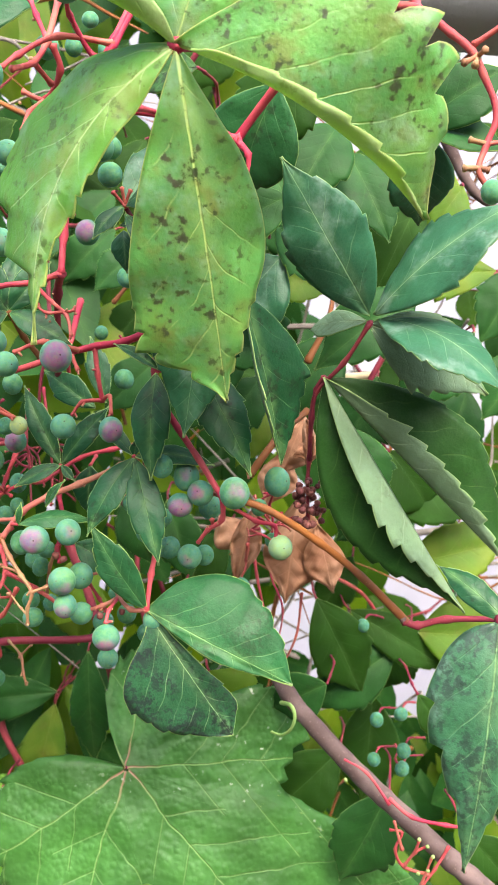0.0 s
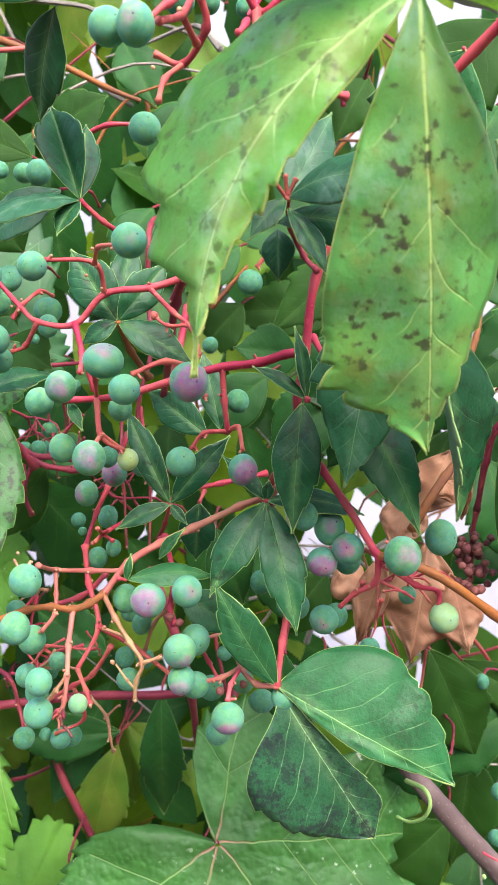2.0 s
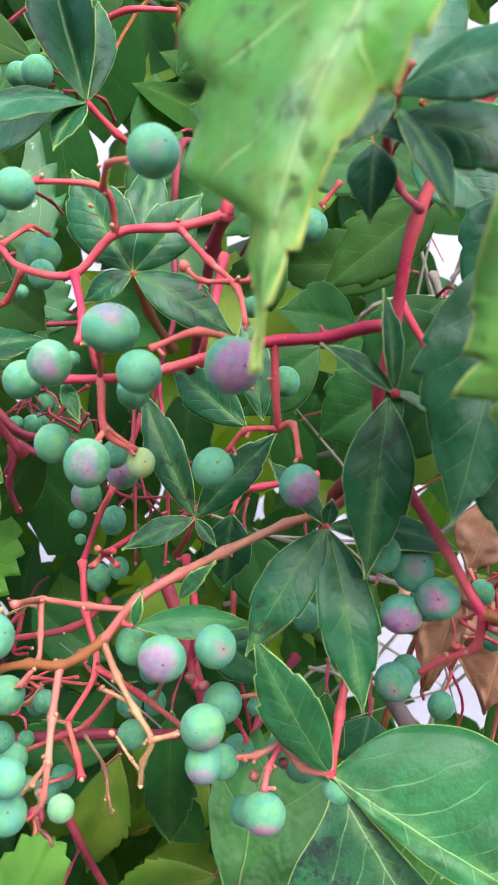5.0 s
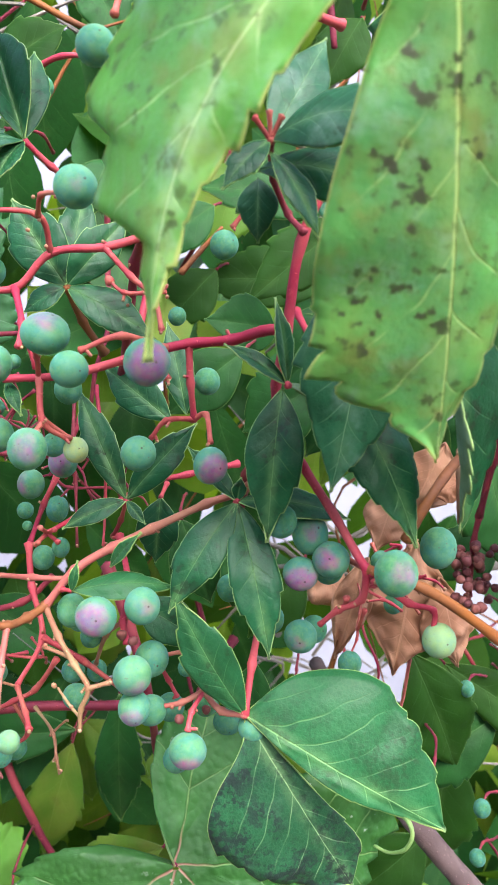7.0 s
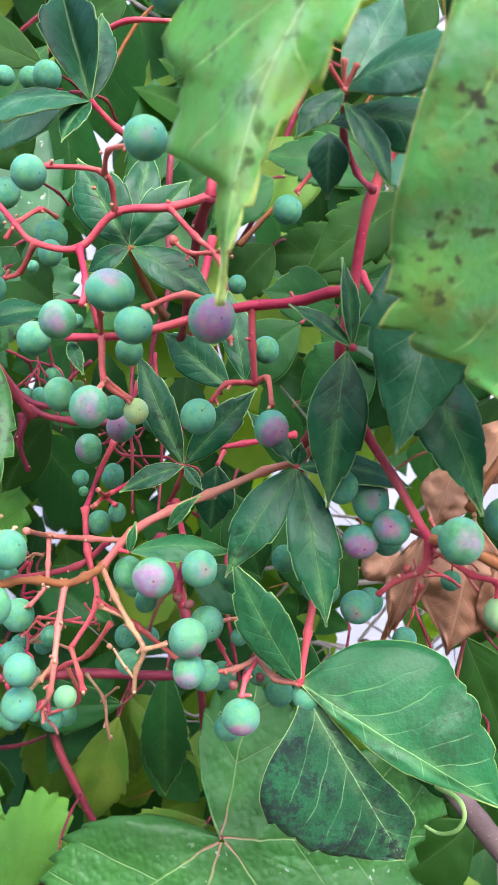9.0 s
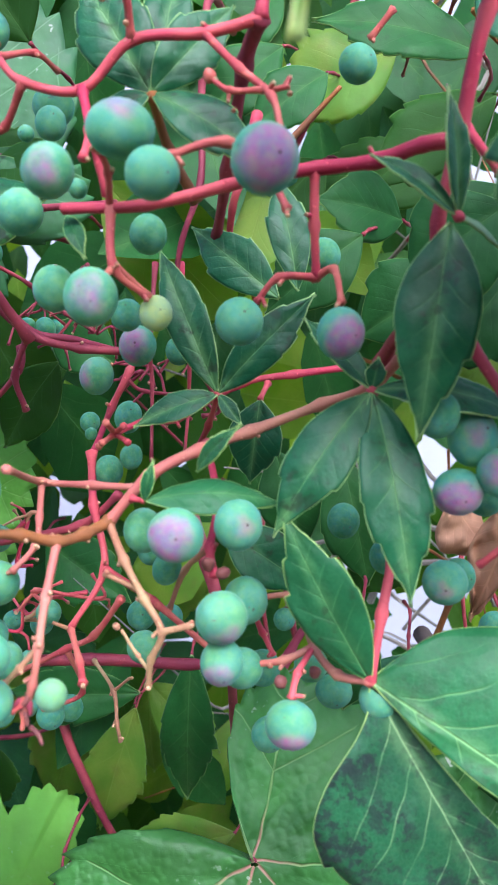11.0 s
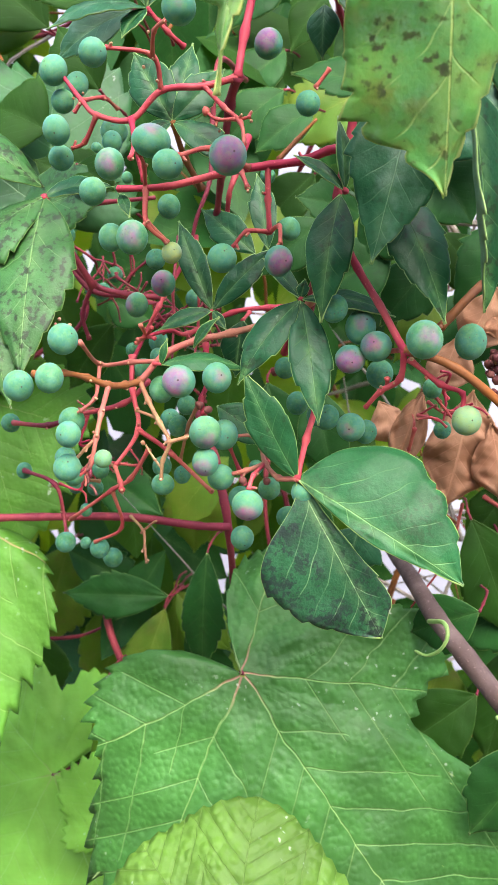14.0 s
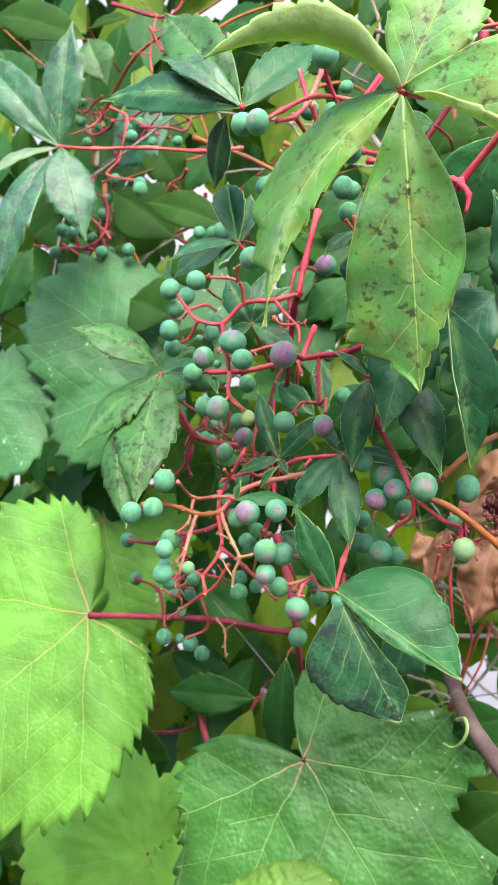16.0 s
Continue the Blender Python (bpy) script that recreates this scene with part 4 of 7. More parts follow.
for dx, dz in ((-0.0026, 0.0030), (0.0016, 0.0034), (0.0030, 0.0008), (-0.0004, 0.0040)):
    stalk(lf, [HD, Vector(HD) + Vector((dx, -0.001, dz))], 0.0004, 0.0005, CORAL, name="bud", sides=6)

H2 = (-0.0285, 0.2075, 1.1357)
lf = creeper_leaf(H2, "broad dark green three-part creeper leaf with black mottling")
leaflet(lf, H2, (-0.0431, 0.2067, 1.1598), 0.0098, MID_LEAF, face=(-0.1, -1, 0.1), sag=0.08, fold=(12, 12), belly=0.5)
leaflet(lf, H2, (0.0108, 0.2010, 1.1172), 0.0130, BROAD_LEAF, face=(0.1, -1, 0.3), sag=0.08, fold=(8, 4), curl=(-10, -18), teeth=8, bite=(0.10, 0.12), start=0.45, crumple=0.014,
        profile=[[(0, 0), (0.10, 0.03), (0.26, 0.06), (0.48, 0.085), (0.65, 0.07), (0.82, 0.035), (0.92, 0.02), (1, 0)],
                 [(0, 0), (0.04, 0.13), (0.13, 0.285), (0.32, 0.405), (0.50, 0.425), (0.57, 0.37), (0.68, 0.335), (0.74, 0.27), (0.87, 0.16), (1, 0)]])
leaflet(lf, H2, (-0.0052, 0.207, 1.1003), 0.0350, VEINED_LEAF, face=(-0.1, -1, 0.35), sag=0.05, fold=(4, 8), curl=(-14, -10), teeth=9, bite=0.09, start=0.45, crumple=0.014,
        profile=[[(0, 0), (0.08, 0.05), (0.15, 0.14), (0.25, 0.31), (0.36, 0.42), (0.47, 0.445), (0.60, 0.40), (0.75, 0.30), (0.89, 0.16), (0.97, 0.06), (1, 0)],
                 [(0, 0), (0.10, 0.03), (0.24, 0.05), (0.48, 0.10), (0.67, 0.14), (0.81, 0.15), (0.91, 0.085), (1, 0)]])
knot(lf, H2, 0.0011, CORAL)
stalk(lf, [H2, (-0.0275, 0.2110, 1.1445), (-0.0265, 0.2170, 1.1525), (-0.0288, 0.2240, 1.1606)], 0.0008, 0.0009, RED, name="petiole")

lf = creeper_leaf((-0.0449, 0.2060, 1.1592), "small green creeper leaflet lying over two berries", "small creeper leaves")
leaflet(lf, (-0.0627, 0.2080, 1.1591), (-0.0425, 0.2125, 1.1590), 0.0065, MID_LEAF, face=(0, -0.8, 0.7), sag=0.16, fold=(6, -10), teeth=6, belly=0.45)
leaflet(lf, (-0.0627, 0.2080, 1.1588), (-0.0616, 0.2080, 1.1652), 0.0020, MID_LEAF, sag=0.1, teeth=4)
stalk(lf, [(-0.0627, 0.2080, 1.1591), (-0.0646, 0.2090, 1.1590)], 0.0004, 0.0006, CORAL, name="petiole")
lf = creeper_leaf((-0.0556, 0.2100, 1.1635), "tiny curled young creeper leaflet on a stalk", "small creeper leaves")
leaflet(lf, (-0.0557, 0.2100, 1.1635), (-0.0497, 0.2080, 1.1712), 0.0028, MID_LEAF, face=(-0.5, -1, 0.2), sag=0.12, fold=(25, 25), teeth=5)
lf = creeper_leaf((-0.0488, 0.2400, 1.1695), "dull dark creeper leaflet in shade behind stalks", "small creeper leaves")
leaflet(lf, (-0.0492, 0.2400, 1.1706), (-0.0499, 0.2400, 1.1551), 0.0099, DARK_LEAF, belly=0.45)
leaflet(lf, (-0.0534, 0.2350, 1.1475), (-0.0368, 0.2350, 1.1379), 0.0107, DARK_LEAF, belly=0.45, face=(0, -1, 0.5))
stalk(lf, [(-0.0492, 0.2400, 1.1706), (-0.0483, 0.2450, 1.1729)], 0.0005, 0.0006, RED, name="petiole")
lf = creeper_leaf((-0.0767, 0.2150, 1.1981), "tiny green creeper leaflet under a berry stalk", "small creeper leaves")
leaflet(lf, (-0.0772, 0.2150, 1.1980), (-0.0729, 0.2100, 1.1919), 0.0029, MID_LEAF, face=(0.3, -1, 0), teeth=4)

HL = (-0.1024, 0.2307, 1.1978)
lf = creeper_leaf(HL, "grey-green creeper leaf covered with dark specks")
leaflet(lf, HL, (-0.0959, 0.2050, 1.1516), 0.0223, SPECK_LEAF, face=(0.1, -1, 0.3), sag=0.08, fold=(-8, 8), curl=(-10, -16), belly=0.45, full=1.25)
leaflet(lf, HL, (-0.1230, 0.2150, 1.1691), 0.0188, SPECK_LEAF, face=(-0.2, -0.9, 0.5), sag=0.10, fold=(0, 10), belly=0.5)
leaflet(lf, (-0.1117, 0.2220, 1.1821), (-0.0982, 0.2060, 1.1452), 0.0165, SPECK_LEAF, face=(-0.3, -1, 0.3), sag=0.08, fold=(4, -20), belly=0.45)
leaflet(lf, (-0.1029, 0.2310, 1.2004), (-0.1357, 0.2250, 1.2118), 0.0156, SPECK_LEAF, face=(-0.1, -0.8, 0.7), sag=0.12, fold=(6, 14), belly=0.5)
leaflet(lf, HL, (-0.0867, 0.2400, 1.2029), 0.0083, DARK_LEAF, face=(0, -0.7, 0.7), sag=0.1, belly=0.5, teeth=5)
knot(lf, HL, 0.0012, RED)
stalk(lf, [HL, (-0.1041, 0.2450, 1.1913), (-0.0962, 0.2550, 1.1764)], 0.0008, 0.0010, MAROON, name="petiole")

HT = (-0.1852, 0.2850, 1.2988)
lf = creeper_leaf(HT, "bluish grey mottled creeper leaf on a coral stalk")
leaflet(lf, HT, (-0.1846, 0.2850, 1.3546), 0.0211, MOTTLED_LEAF, face=(0, -1, 0.2), sag=0.04, belly=0.5, full=1.2)
leaflet(lf, HT, (-0.2326, 0.2850, 1.3423), 0.0211, BLUE_LEAF, face=(-0.2, -0.9, 0.5), sag=0.08)
leaflet(lf, HT, (-0.1646, 0.2800, 1.2557), 0.0220, MOTTLED_LEAF, face=(0.25, -1, 0.4), sag=0.10, fold=(20, 0))
leaflet(lf, (-0.1890, 0.2840, 1.2947), (-0.1995, 0.2700, 1.2285), 0.0218, MOTTLED_LEAF, face=(-0.1, -0.9, 0.5), sag=0.10)
leaflet(lf, HT, (-0.2251, 0.2800, 1.2781), 0.0131, UNDER_LEAF, face=(-0.1, -0.7, 0.7), sag=0.08)
knot(lf, HT, 0.0015, RED)
stalk(lf, [HT, (-0.1685, 0.2880, 1.2988), (-0.1458, 0.2920, 1.3005), (-0.1237, 0.3000, 1.3017), (-0.1076, 0.3100, 1.3067)], 0.0008, 0.0009, CORAL, name="petiole")

HE = (-0.0706, 0.2000, 1.2792)
lf = creeper_leaf(HE, "arching dark green creeper leaf above the berries")
leaflet(lf, HE, (-0.1274, 0.2150, 1.2885), 0.0169, DARK_LEAF, face=(0.0, -1, 0.25), sag=0.05, bow=-0.05, fold=(4, 6), belly=0.5, full=1.25)
leaflet(lf, (-0.0774, 0.2050, 1.2787), (-0.0856, 0.2233, 1.2605), 0.0115, DARK_LEAF, face=(-0.1, -1, 0.2), sag=0.05, fold=(12, 12), belly=0.45)
leaflet(lf, HE, (-0.1048, 0.2120, 1.3007), 0.0100, MOTTLED_LEAF, face=(-0.1, -0.8, 0.6), sag=0.12)
leaflet(lf, HE, (-0.0541, 0.2200, 1.3074), 0.0153, MID_LEAF, face=(0.1, -1, 0.2), sag=0.06)
leaflet(lf, HE, (-0.1111, 0.2250, 1.3222), 0.0191, SPECK_LEAF, face=(-0.1, -1, 0.3), sag=0.08)
knot(lf, HE, 0.0012, RED)
stalk(lf, [HE, (-0.0723, 0.2150, 1.2908), (-0.0733, 0.2400, 1.3095)], 0.0008, 0.0010, RED, name="petiole")

HF = (-0.0785, 0.2320, 1.2452)
lf = creeper_leaf(HF, "small bluish folded creeper leaf above berries", "small creeper leaves")
leaflet(lf, HF, (-0.0869, 0.2380, 1.2682), 0.0150, DARK_LEAF, face=(0.1, -1, 0.2), sag=0.02, fold=(56, 52), belly=0.60, full=1.5)
leaflet(lf, HF, (-0.1001, 0.2220, 1.2358), 0.0110, BLUE_LEAF, face=(-0.1, -0.7, 0.8), sag=0.14, fold=(4, 8))
leaflet(lf, HF, (-0.0827, 0.2260, 1.2359), 0.0058, DARK_LEAF, face=(-0.3, -1, 0.3), sag=0.08, teeth=4)
leaflet(lf, HF, (-0.0798, 0.2450, 1.2660), 0.0083, DARK_LEAF, face=(0.3, -1, 0.1), sag=0.04, fold=(22, 14))
stalk(lf, [HF, (-0.0736, 0.2350, 1.2408), (-0.0705, 0.2400, 1.2390)], 0.0006, 0.0008, RED, name="petiole")

# ---- broad lobed leaves ----
def vine_leaf(at, label):
    return thing("vine_leaf", at, label, "leaf", "broad vine leaves")


def back_petiole(owner, hub, way):
    a, w = Vector(hub) + Vector((0, 0.0015, 0)), Vector(way)
    stalk(owner, [a, a + w * 0.4 + Vector((0, 0.008, 0)), a + w + Vector((0, 0.03, 0))], 0.0012, 0.0012, MAROON, name="petiole")


BIG_RIBS = (0, 50, -58, 128, -98)
BIG_LOBED = lobed_material("big_lobed_leaf", (0.043, 0.170, 0.030), (0.28, 0.46, 0.14), BIG_RIBS, (0.45, 0.17, 0.15), glow=0.25, gloss=0.42, wrinkle=0.60, quilt=(480.0, 0.50, 0.55), fork=0.36, mesh=0.12)
HG = (-0.0440, 0.2650, 1.0597)
lf = vine_leaf(HG, "large fresh green lobed vine leaf with pale ribs")
lobed_leaf(lf, HG, (0.66, -0.10, -0.75), (0.05, -0.92, 0.38), [(0, 0.104, 42), (21, 0.116, 18), (42, 0.056, 34), (64, 0.067, 26), (-58, 0.085, 44), (105, 0.043, 42), (132, 0.041, 34), (-104, 0.052, 46)], BIG_LOBED, teeth=60, bite=0.075, droop=0.05, wave=0.03, cup=(-1.5, -1.0))
knot(lf, HG, 0.0004, CORAL)
stalk(lf, [HG, (-0.046, 0.285, 1.072), (-0.040, 0.31, 1.09), (-0.030, 0.33, 1.10)], 0.0006, 0.0014, MAROON, name="petiole")

HH = (-0.1339, 0.2560, 1.1018)
lf = vine_leaf(HH, "bright lime green lobed vine leaf on a maroon stalk")
lobed_leaf(lf, HH, (-0.62, -0.35, -0.70), (0.05, -0.90, 0.42), [(0, 0.0951, 55), (40, 0.0749, 40), (72, 0.0486, 40), (98, 0.0304, 30), (-60, 0.0810, 50), (-97, 0.0587, 30), (-116, 0.0470, 24), (-140, 0.0130, 20)], LIME_LOBED, teeth=62, bite=0.085, droop=0.06, wave=0.03)
knot(lf, HH, 0.0011, RED)
stalk(lf, [HH, (-0.1101, 0.2580, 1.1048), (-0.0835, 0.2620, 1.1070), (-0.0623, 0.2680, 1.1053), (-0.0530, 0.2730, 1.1048)], 0.0013, 0.0013, MAROON, name="petiole", swell=0.05)

HJ = (-0.1295, 0.3340, 0.9701)
lf = vine_leaf(HJ, "light green lobed vine leaf in the shade below")
lobed_leaf(lf, HJ, (-0.30, -0.25, -0.92), (-0.05, -0.92, 0.40), [(0, 0.085, 50), (58, 0.062, 42), (-58, 0.070, 44), (104, 0.040, 28), (-179, 0.046, 36), (-120, 0.054, 46)], SOFT_LOBED, teeth=46, bite=0.09, droop=0.05)
back_petiole(lf, HJ, (0.01, 0.03, -0.02))

HK = (-0.0338, 0.2000, 1.0118)
lf = vine_leaf(HK, "yellow-green quilted vine leaf, its arched back showing")
lobed_leaf(lf, HK, (0.05, 0.45, 0.9), (0.0, -0.85, 0.55), [(0, 0.040, 65), (60, 0.037, 60), (-60, 0.037, 60), (120, 0.045, 60), (-120, 0.045, 60)], YELLOW_LOBED, teeth=50, bite=0.025, droop=0.15, wave=0.02)
back_petiole(lf, HK, (0.01, 0.02, -0.03))

lf = vine_leaf((-0.1908, 0.3300, 1.2415), "greyish green broad vine leaf behind the creeper")
lobed_leaf(lf, (-0.1279, 0.3000, 1.2003), (-0.85, 0.0, 0.5), (0.05, -1, 0.25), [(0, 0.086, 55), (60, 0.062, 50), (-60, 0.060, 50), (120, 0.025, 50), (-120, 0.03, 50)], PALE_LOBED, teeth=48, bite=0.085, droop=0.06)
back_petiole(lf, (-0.1279, 0.3000, 1.2003), (0.01, 0.02, 0.0))
lf = vine_leaf((-0.2080, 0.3100, 1.1875), "greyish mottled toothed vine leaf behind the lime leaf")
lobed_leaf(lf, (-0.2199, 0.3000, 1.1844), (0.62, -0.1, -0.75), (0.0, -1, 0.3), [(0, 0.042, 60), (60, 0.036, 50), (-60, 0.036, 50), (120, 0.03, 50), (-120, 0.03, 50)], PALE_LOBED, teeth=30, bite=0.10, droop=0.06)
back_petiole(lf, (-0.2199, 0.3000, 1.1844), (0.01, 0.02, 0.02))
lf = vine_leaf((-0.1671, 0.3300, 1.1360), "thin yellow-green vine leaf glowing behind the berries")
lobed_leaf(lf, (-0.1740, 0.3400, 1.1290), (0.45, 0.0, -0.9), (0.0, -1, 0.3), [(0, 0.062, 60), (60, 0.05, 50), (-60, 0.05, 50), (120, 0.03, 50), (-120, 0.03, 50)], LIME_LOBED, teeth=44, bite=0.08, droop=0.05)
back_petiole(lf, (-0.1740, 0.3400, 1.1290), (0.01, 0.02, 0.02))
lf = vine_leaf((-0.1039, 0.3200, 0.9855), "light green toothed vine leaf beside the big one")
lobed_leaf(lf, (-0.0960, 0.3100, 0.9681), (0.1, -0.1, 1.0), (0.0, -1, 0.4), [(0, 0.032, 60), (60, 0.028, 50), (-60, 0.028, 50), (120, 0.02, 50), (-120, 0.02, 50)], SOFT_LOBED, teeth=36, bite=0.12, droop=0.05)
back_petiole(lf, (-0.0960, 0.3100, 0.9681), (0.01, 0.02, 0.02))


# ---- berry clusters ----
def cluster(at, label):
    return thing("berry_cluster", at, label, "berries", "berry clusters")


# upper cluster on the red branch
ca = cluster((-0.0427, 0.215, 1.2066), "round jade green berries blushed mauve on red stalks")
for p, r, blush in (
    ((-0.0967, 0.2190, 1.2259), 0.0034, 0.0), ((-0.0836, 0.2090, 1.2274), 0.0032, 0.0), ((-0.0956, 0.2320, 1.2263), 0.0029, 0.0), ((-0.0956, 0.2230, 1.2199), 0.0029, 0.0),
    ((-0.0941, 0.2160, 1.2116), 0.0033, 0.08), ((-0.0957, 0.2240, 1.2067), 0.0031, 0.0), ((-0.0898, 0.2450, 1.2153), 0.0030, 0.0), ((-0.0906, 0.2350, 1.2118), 0.0014, 0.0),
):
    berry(ca, p, r, blush)
berry(ca, (-0.0668, 0.2020, 1.2077), 0.0038, 0.55, toward=(0.1, -0.5, 0.9), squash=1.1, label="berry flushed pink on top")
berry(ca, (-0.0755, 0.2010, 1.2021), 0.0034, 0.6, toward=(-0.25, -1, 0.1))
berry(ca, (-0.0615, 0.1970, 1.2021), 0.0033, 0.08)
berry(ca, (-0.0836, 0.2140, 1.1978), 0.0033, 0.0)
berry(ca, (-0.0481, 0.1940, 1.2041), 0.0039, 0.85, toward=(0.2, -1, -0.05), label="berry almost wholly mauve pink")
berry(ca, (-0.0664, 0.2200, 1.1963), 0.0028, 0.0, 0.25)
berry(ca, (-0.0700, 0.2030, 1.1870), 0.0036, 0.6, toward=(-0.1, -1, 0.05))
berry(ca, (-0.0784, 0.2140, 1.1875), 0.0032, 0.0)
berry(ca, (-0.0637, 0.2150, 1.1851), 0.0024, 0.15, 0.0, 0.9, label="small yellowish unripe berry")
berry(ca, (-0.0704, 0.2260, 1.1840), 0.0026, 0.0, 0.3)
berry(ca, (-0.0706, 0.2360, 1.1785), 0.0034, 0.75, 0.15)
berry(ca, (-0.0786, 0.2400, 1.1723), 0.0032, 0.6, 0.2, toward=(-0.7, -0.8, 0.2))
berry(ca, (-0.0517, 0.2160, 1.1848), 0.0034, 0.08)
berry(ca, (-0.0373, 0.2080, 1.1846), 0.0034, 0.8, toward=(0.3, -1, -0.1))
berry(ca, (-0.0595, 0.1900, 1.2309), 0.0034, 0.25, toward=(0.6, -0.8, 0.1))
berry(ca, (-0.0917, 0.2520, 1.2195), 0.0039, 0.0, 0.2)
berry(ca, (-0.0402, 0.2520, 1.1965), 0.0030, 0.0, 0.7)
berry(ca, (-0.0484, 0.2590, 1.2113), 0.0022, 0.0, 0.7)
berry(ca, (-0.0374, 0.2440, 1.2276), 0.0033, 0.0, 0.5)
berry(ca, (-0.0483, 0.2390, 1.2402), 0.0036, 0.8, 0.5)
berry(ca, (-0.0757, 0.2150, 1.2016), 0.0014, 0.0, 0.3)

B1 = (-0.0427, 0.2165, 1.2066)
twig(ca, [(-0.0244, 0.2105, 1.2105), (-0.0288, 0.2120, 1.2098), (-0.0345, 0.2145, 1.2078), B1, (-0.0500, 0.2140, 1.2047), (-0.0545, 0.2130, 1.2031), (-0.0655, 0.2120, 1.1997), (-0.0769, 0.2120, 1.1985)], 0.0013, 0.0009, RED, swell=0.12)
twig(ca, [(-0.0469, 0.2150, 1.2056), (-0.0542, 0.2070, 1.2078), (-0.0610, 0.2030, 1.2050)], 0.0007, 0.0006, CORAL)
twig(ca, [(-0.0481, 0.2120, 1.2041), (-0.0458, 0.2090, 1.2002)], 0.0006, 0.0006, CORAL)
twig(ca, [B1, (-0.0421, 0.2170, 1.1990), (-0.0412, 0.2180, 1.1919)], 0.0008, 0.0007, RED)
twig(ca, [(-0.0412, 0.2180, 1.1919), (-0.0466, 0.2170, 1.1914), (-0.0495, 0.2170, 1.1877)], 0.0007, 0.0005, CORAL)
twig(ca, [(-0.0412, 0.2180, 1.1919), (-0.0388, 0.2160, 1.1931), (-0.0375, 0.2100, 1.1886)], 0.0007, 0.0005, CORAL)
twig(ca, [(-0.0702, 0.2120, 1.1992), (-0.0688, 0.2096, 1.1911), (-0.0648, 0.2130, 1.1874)], 0.0008, 0.0005, CORAL)
twig(ca, [(-0.0688, 0.2096, 1.1911), (-0.0701, 0.2070, 1.1890)], 0.0006, 0.0005, CORAL)
twig(ca, [(-0.0703, 0.2120, 1.1992), (-0.0697, 0.2080, 1.2032), (-0.0699, 0.2050, 1.2051)], 0.0006, 0.0005, CORAL)
twig(ca, [(-0.0496, 0.2250, 1.2552), (-0.0516, 0.2220, 1.2370), (-0.0520, 0.2195, 1.2265)], 0.0011, 0.0010, RED)
twig(ca, [(-0.0520, 0.2195, 1.2265), (-0.0544, 0.2250, 1.2215), (-0.0570, 0.2350, 1.2079), (-0.0594, 0.2450, 1.1977)], 0.0011, 0.0009, MAROON)
twig(ca, [(-0.0520, 0.2195, 1.2265), (-0.0597, 0.2190, 1.2240), (-0.0697, 0.2184, 1.2224), (-0.0764, 0.2179, 1.2154), (-0.0847, 0.2170, 1.2158), (-0.0889, 0.2180, 1.2191), (-0.0945, 0.2190, 1.2249)], 0.0010, 0.0006, RED, swell=0.2)
twig(ca, [(-0.0697, 0.2184, 1.2224), (-0.0712, 0.2140, 1.2288), (-0.0811, 0.2100, 1.2289)], 0.0007, 0.0005, CORAL)
twig(ca, [(-0.0712, 0.2140, 1.2288), (-0.0685, 0.2050, 1.2312), (-0.0633, 0.1960, 1.2308)], 0.0006, 0.0005, CORAL)
twig(ca, [(-0.0597, 0.2190, 1.2240), (-0.0540, 0.2150, 1.2187), (-0.0492, 0.2120, 1.2148), (-0.0472, 0.2080, 1.2093)], 0.0007, 0.0005, CORAL)
twig(ca, [(-0.0504, 0.2130, 1.2157), (-0.0550, 0.2140, 1.2156), (-0.0581, 0.2160, 1.2176)], 0.0005, 0.0004, CORAL)
twig(ca, [(-0.0500, 0.2130, 1.2155), (-0.0470, 0.2120, 1.2161)], 0.0005, 0.0004, CORAL)
twig(ca, [(-0.0764, 0.2179, 1.2154), (-0.0735, 0.2120, 1.2090), (-0.0731, 0.2080, 1.2048)], 0.0008, 0.0006, RED)
twig(ca, [(-0.0735, 0.2120, 1.2090), (-0.0710, 0.2130, 1.2007)], 0.0007, 0.0006, RED)
twig(ca, [(-0.0847, 0.2170, 1.2158), (-0.0887, 0.2210, 1.2103), (-0.0922, 0.2220, 1.2088)], 0.0007, 0.0005, CORAL)
twig(ca, [(-0.0889, 0.2180, 1.2191), (-0.0883, 0.2320, 1.2234), (-0.0872, 0.2400, 1.2228)], 0.0006, 0.0005, CORAL)
twig(ca, [(-0.0906, 0.2180, 1.2163), (-0.0889, 0.2180, 1.2191)], 0.0005, 0.0006, CORAL)
twig(ca, [(-0.0692, 0.2100, 1.1917), (-0.0645, 0.2140, 1.1874)], 0.0006, 0.0005, CORAL)
twig(ca, [(-0.0325, 0.2420, 1.2358), (-0.0358, 0.2430, 1.2313)], 0.0006, 0.0006, CORAL)
knot(ca, (-0.0581, 0.2160, 1.2176), 0.0013, CORAL, name="withered_bud")
for p in ((-0.0902, 0.2160, 1.2190), (-0.0883, 0.2170, 1.2205), (-0.0467, 0.2120, 1.2152), (-0.0458, 0.2090, 1.2001), (-0.0544, 0.2150, 1.2133), (-0.0387, 0.2160, 1.1934), (-0.0686, 0.2090, 1.1910), (-0.0698, 0.2050, 1.2309), (-0.0695, 0.2135, 1.2232), (-0.0729, 0.2135, 1.2260)):
    knot(ca, p, 0.0005, BUD, name="dry_tip")

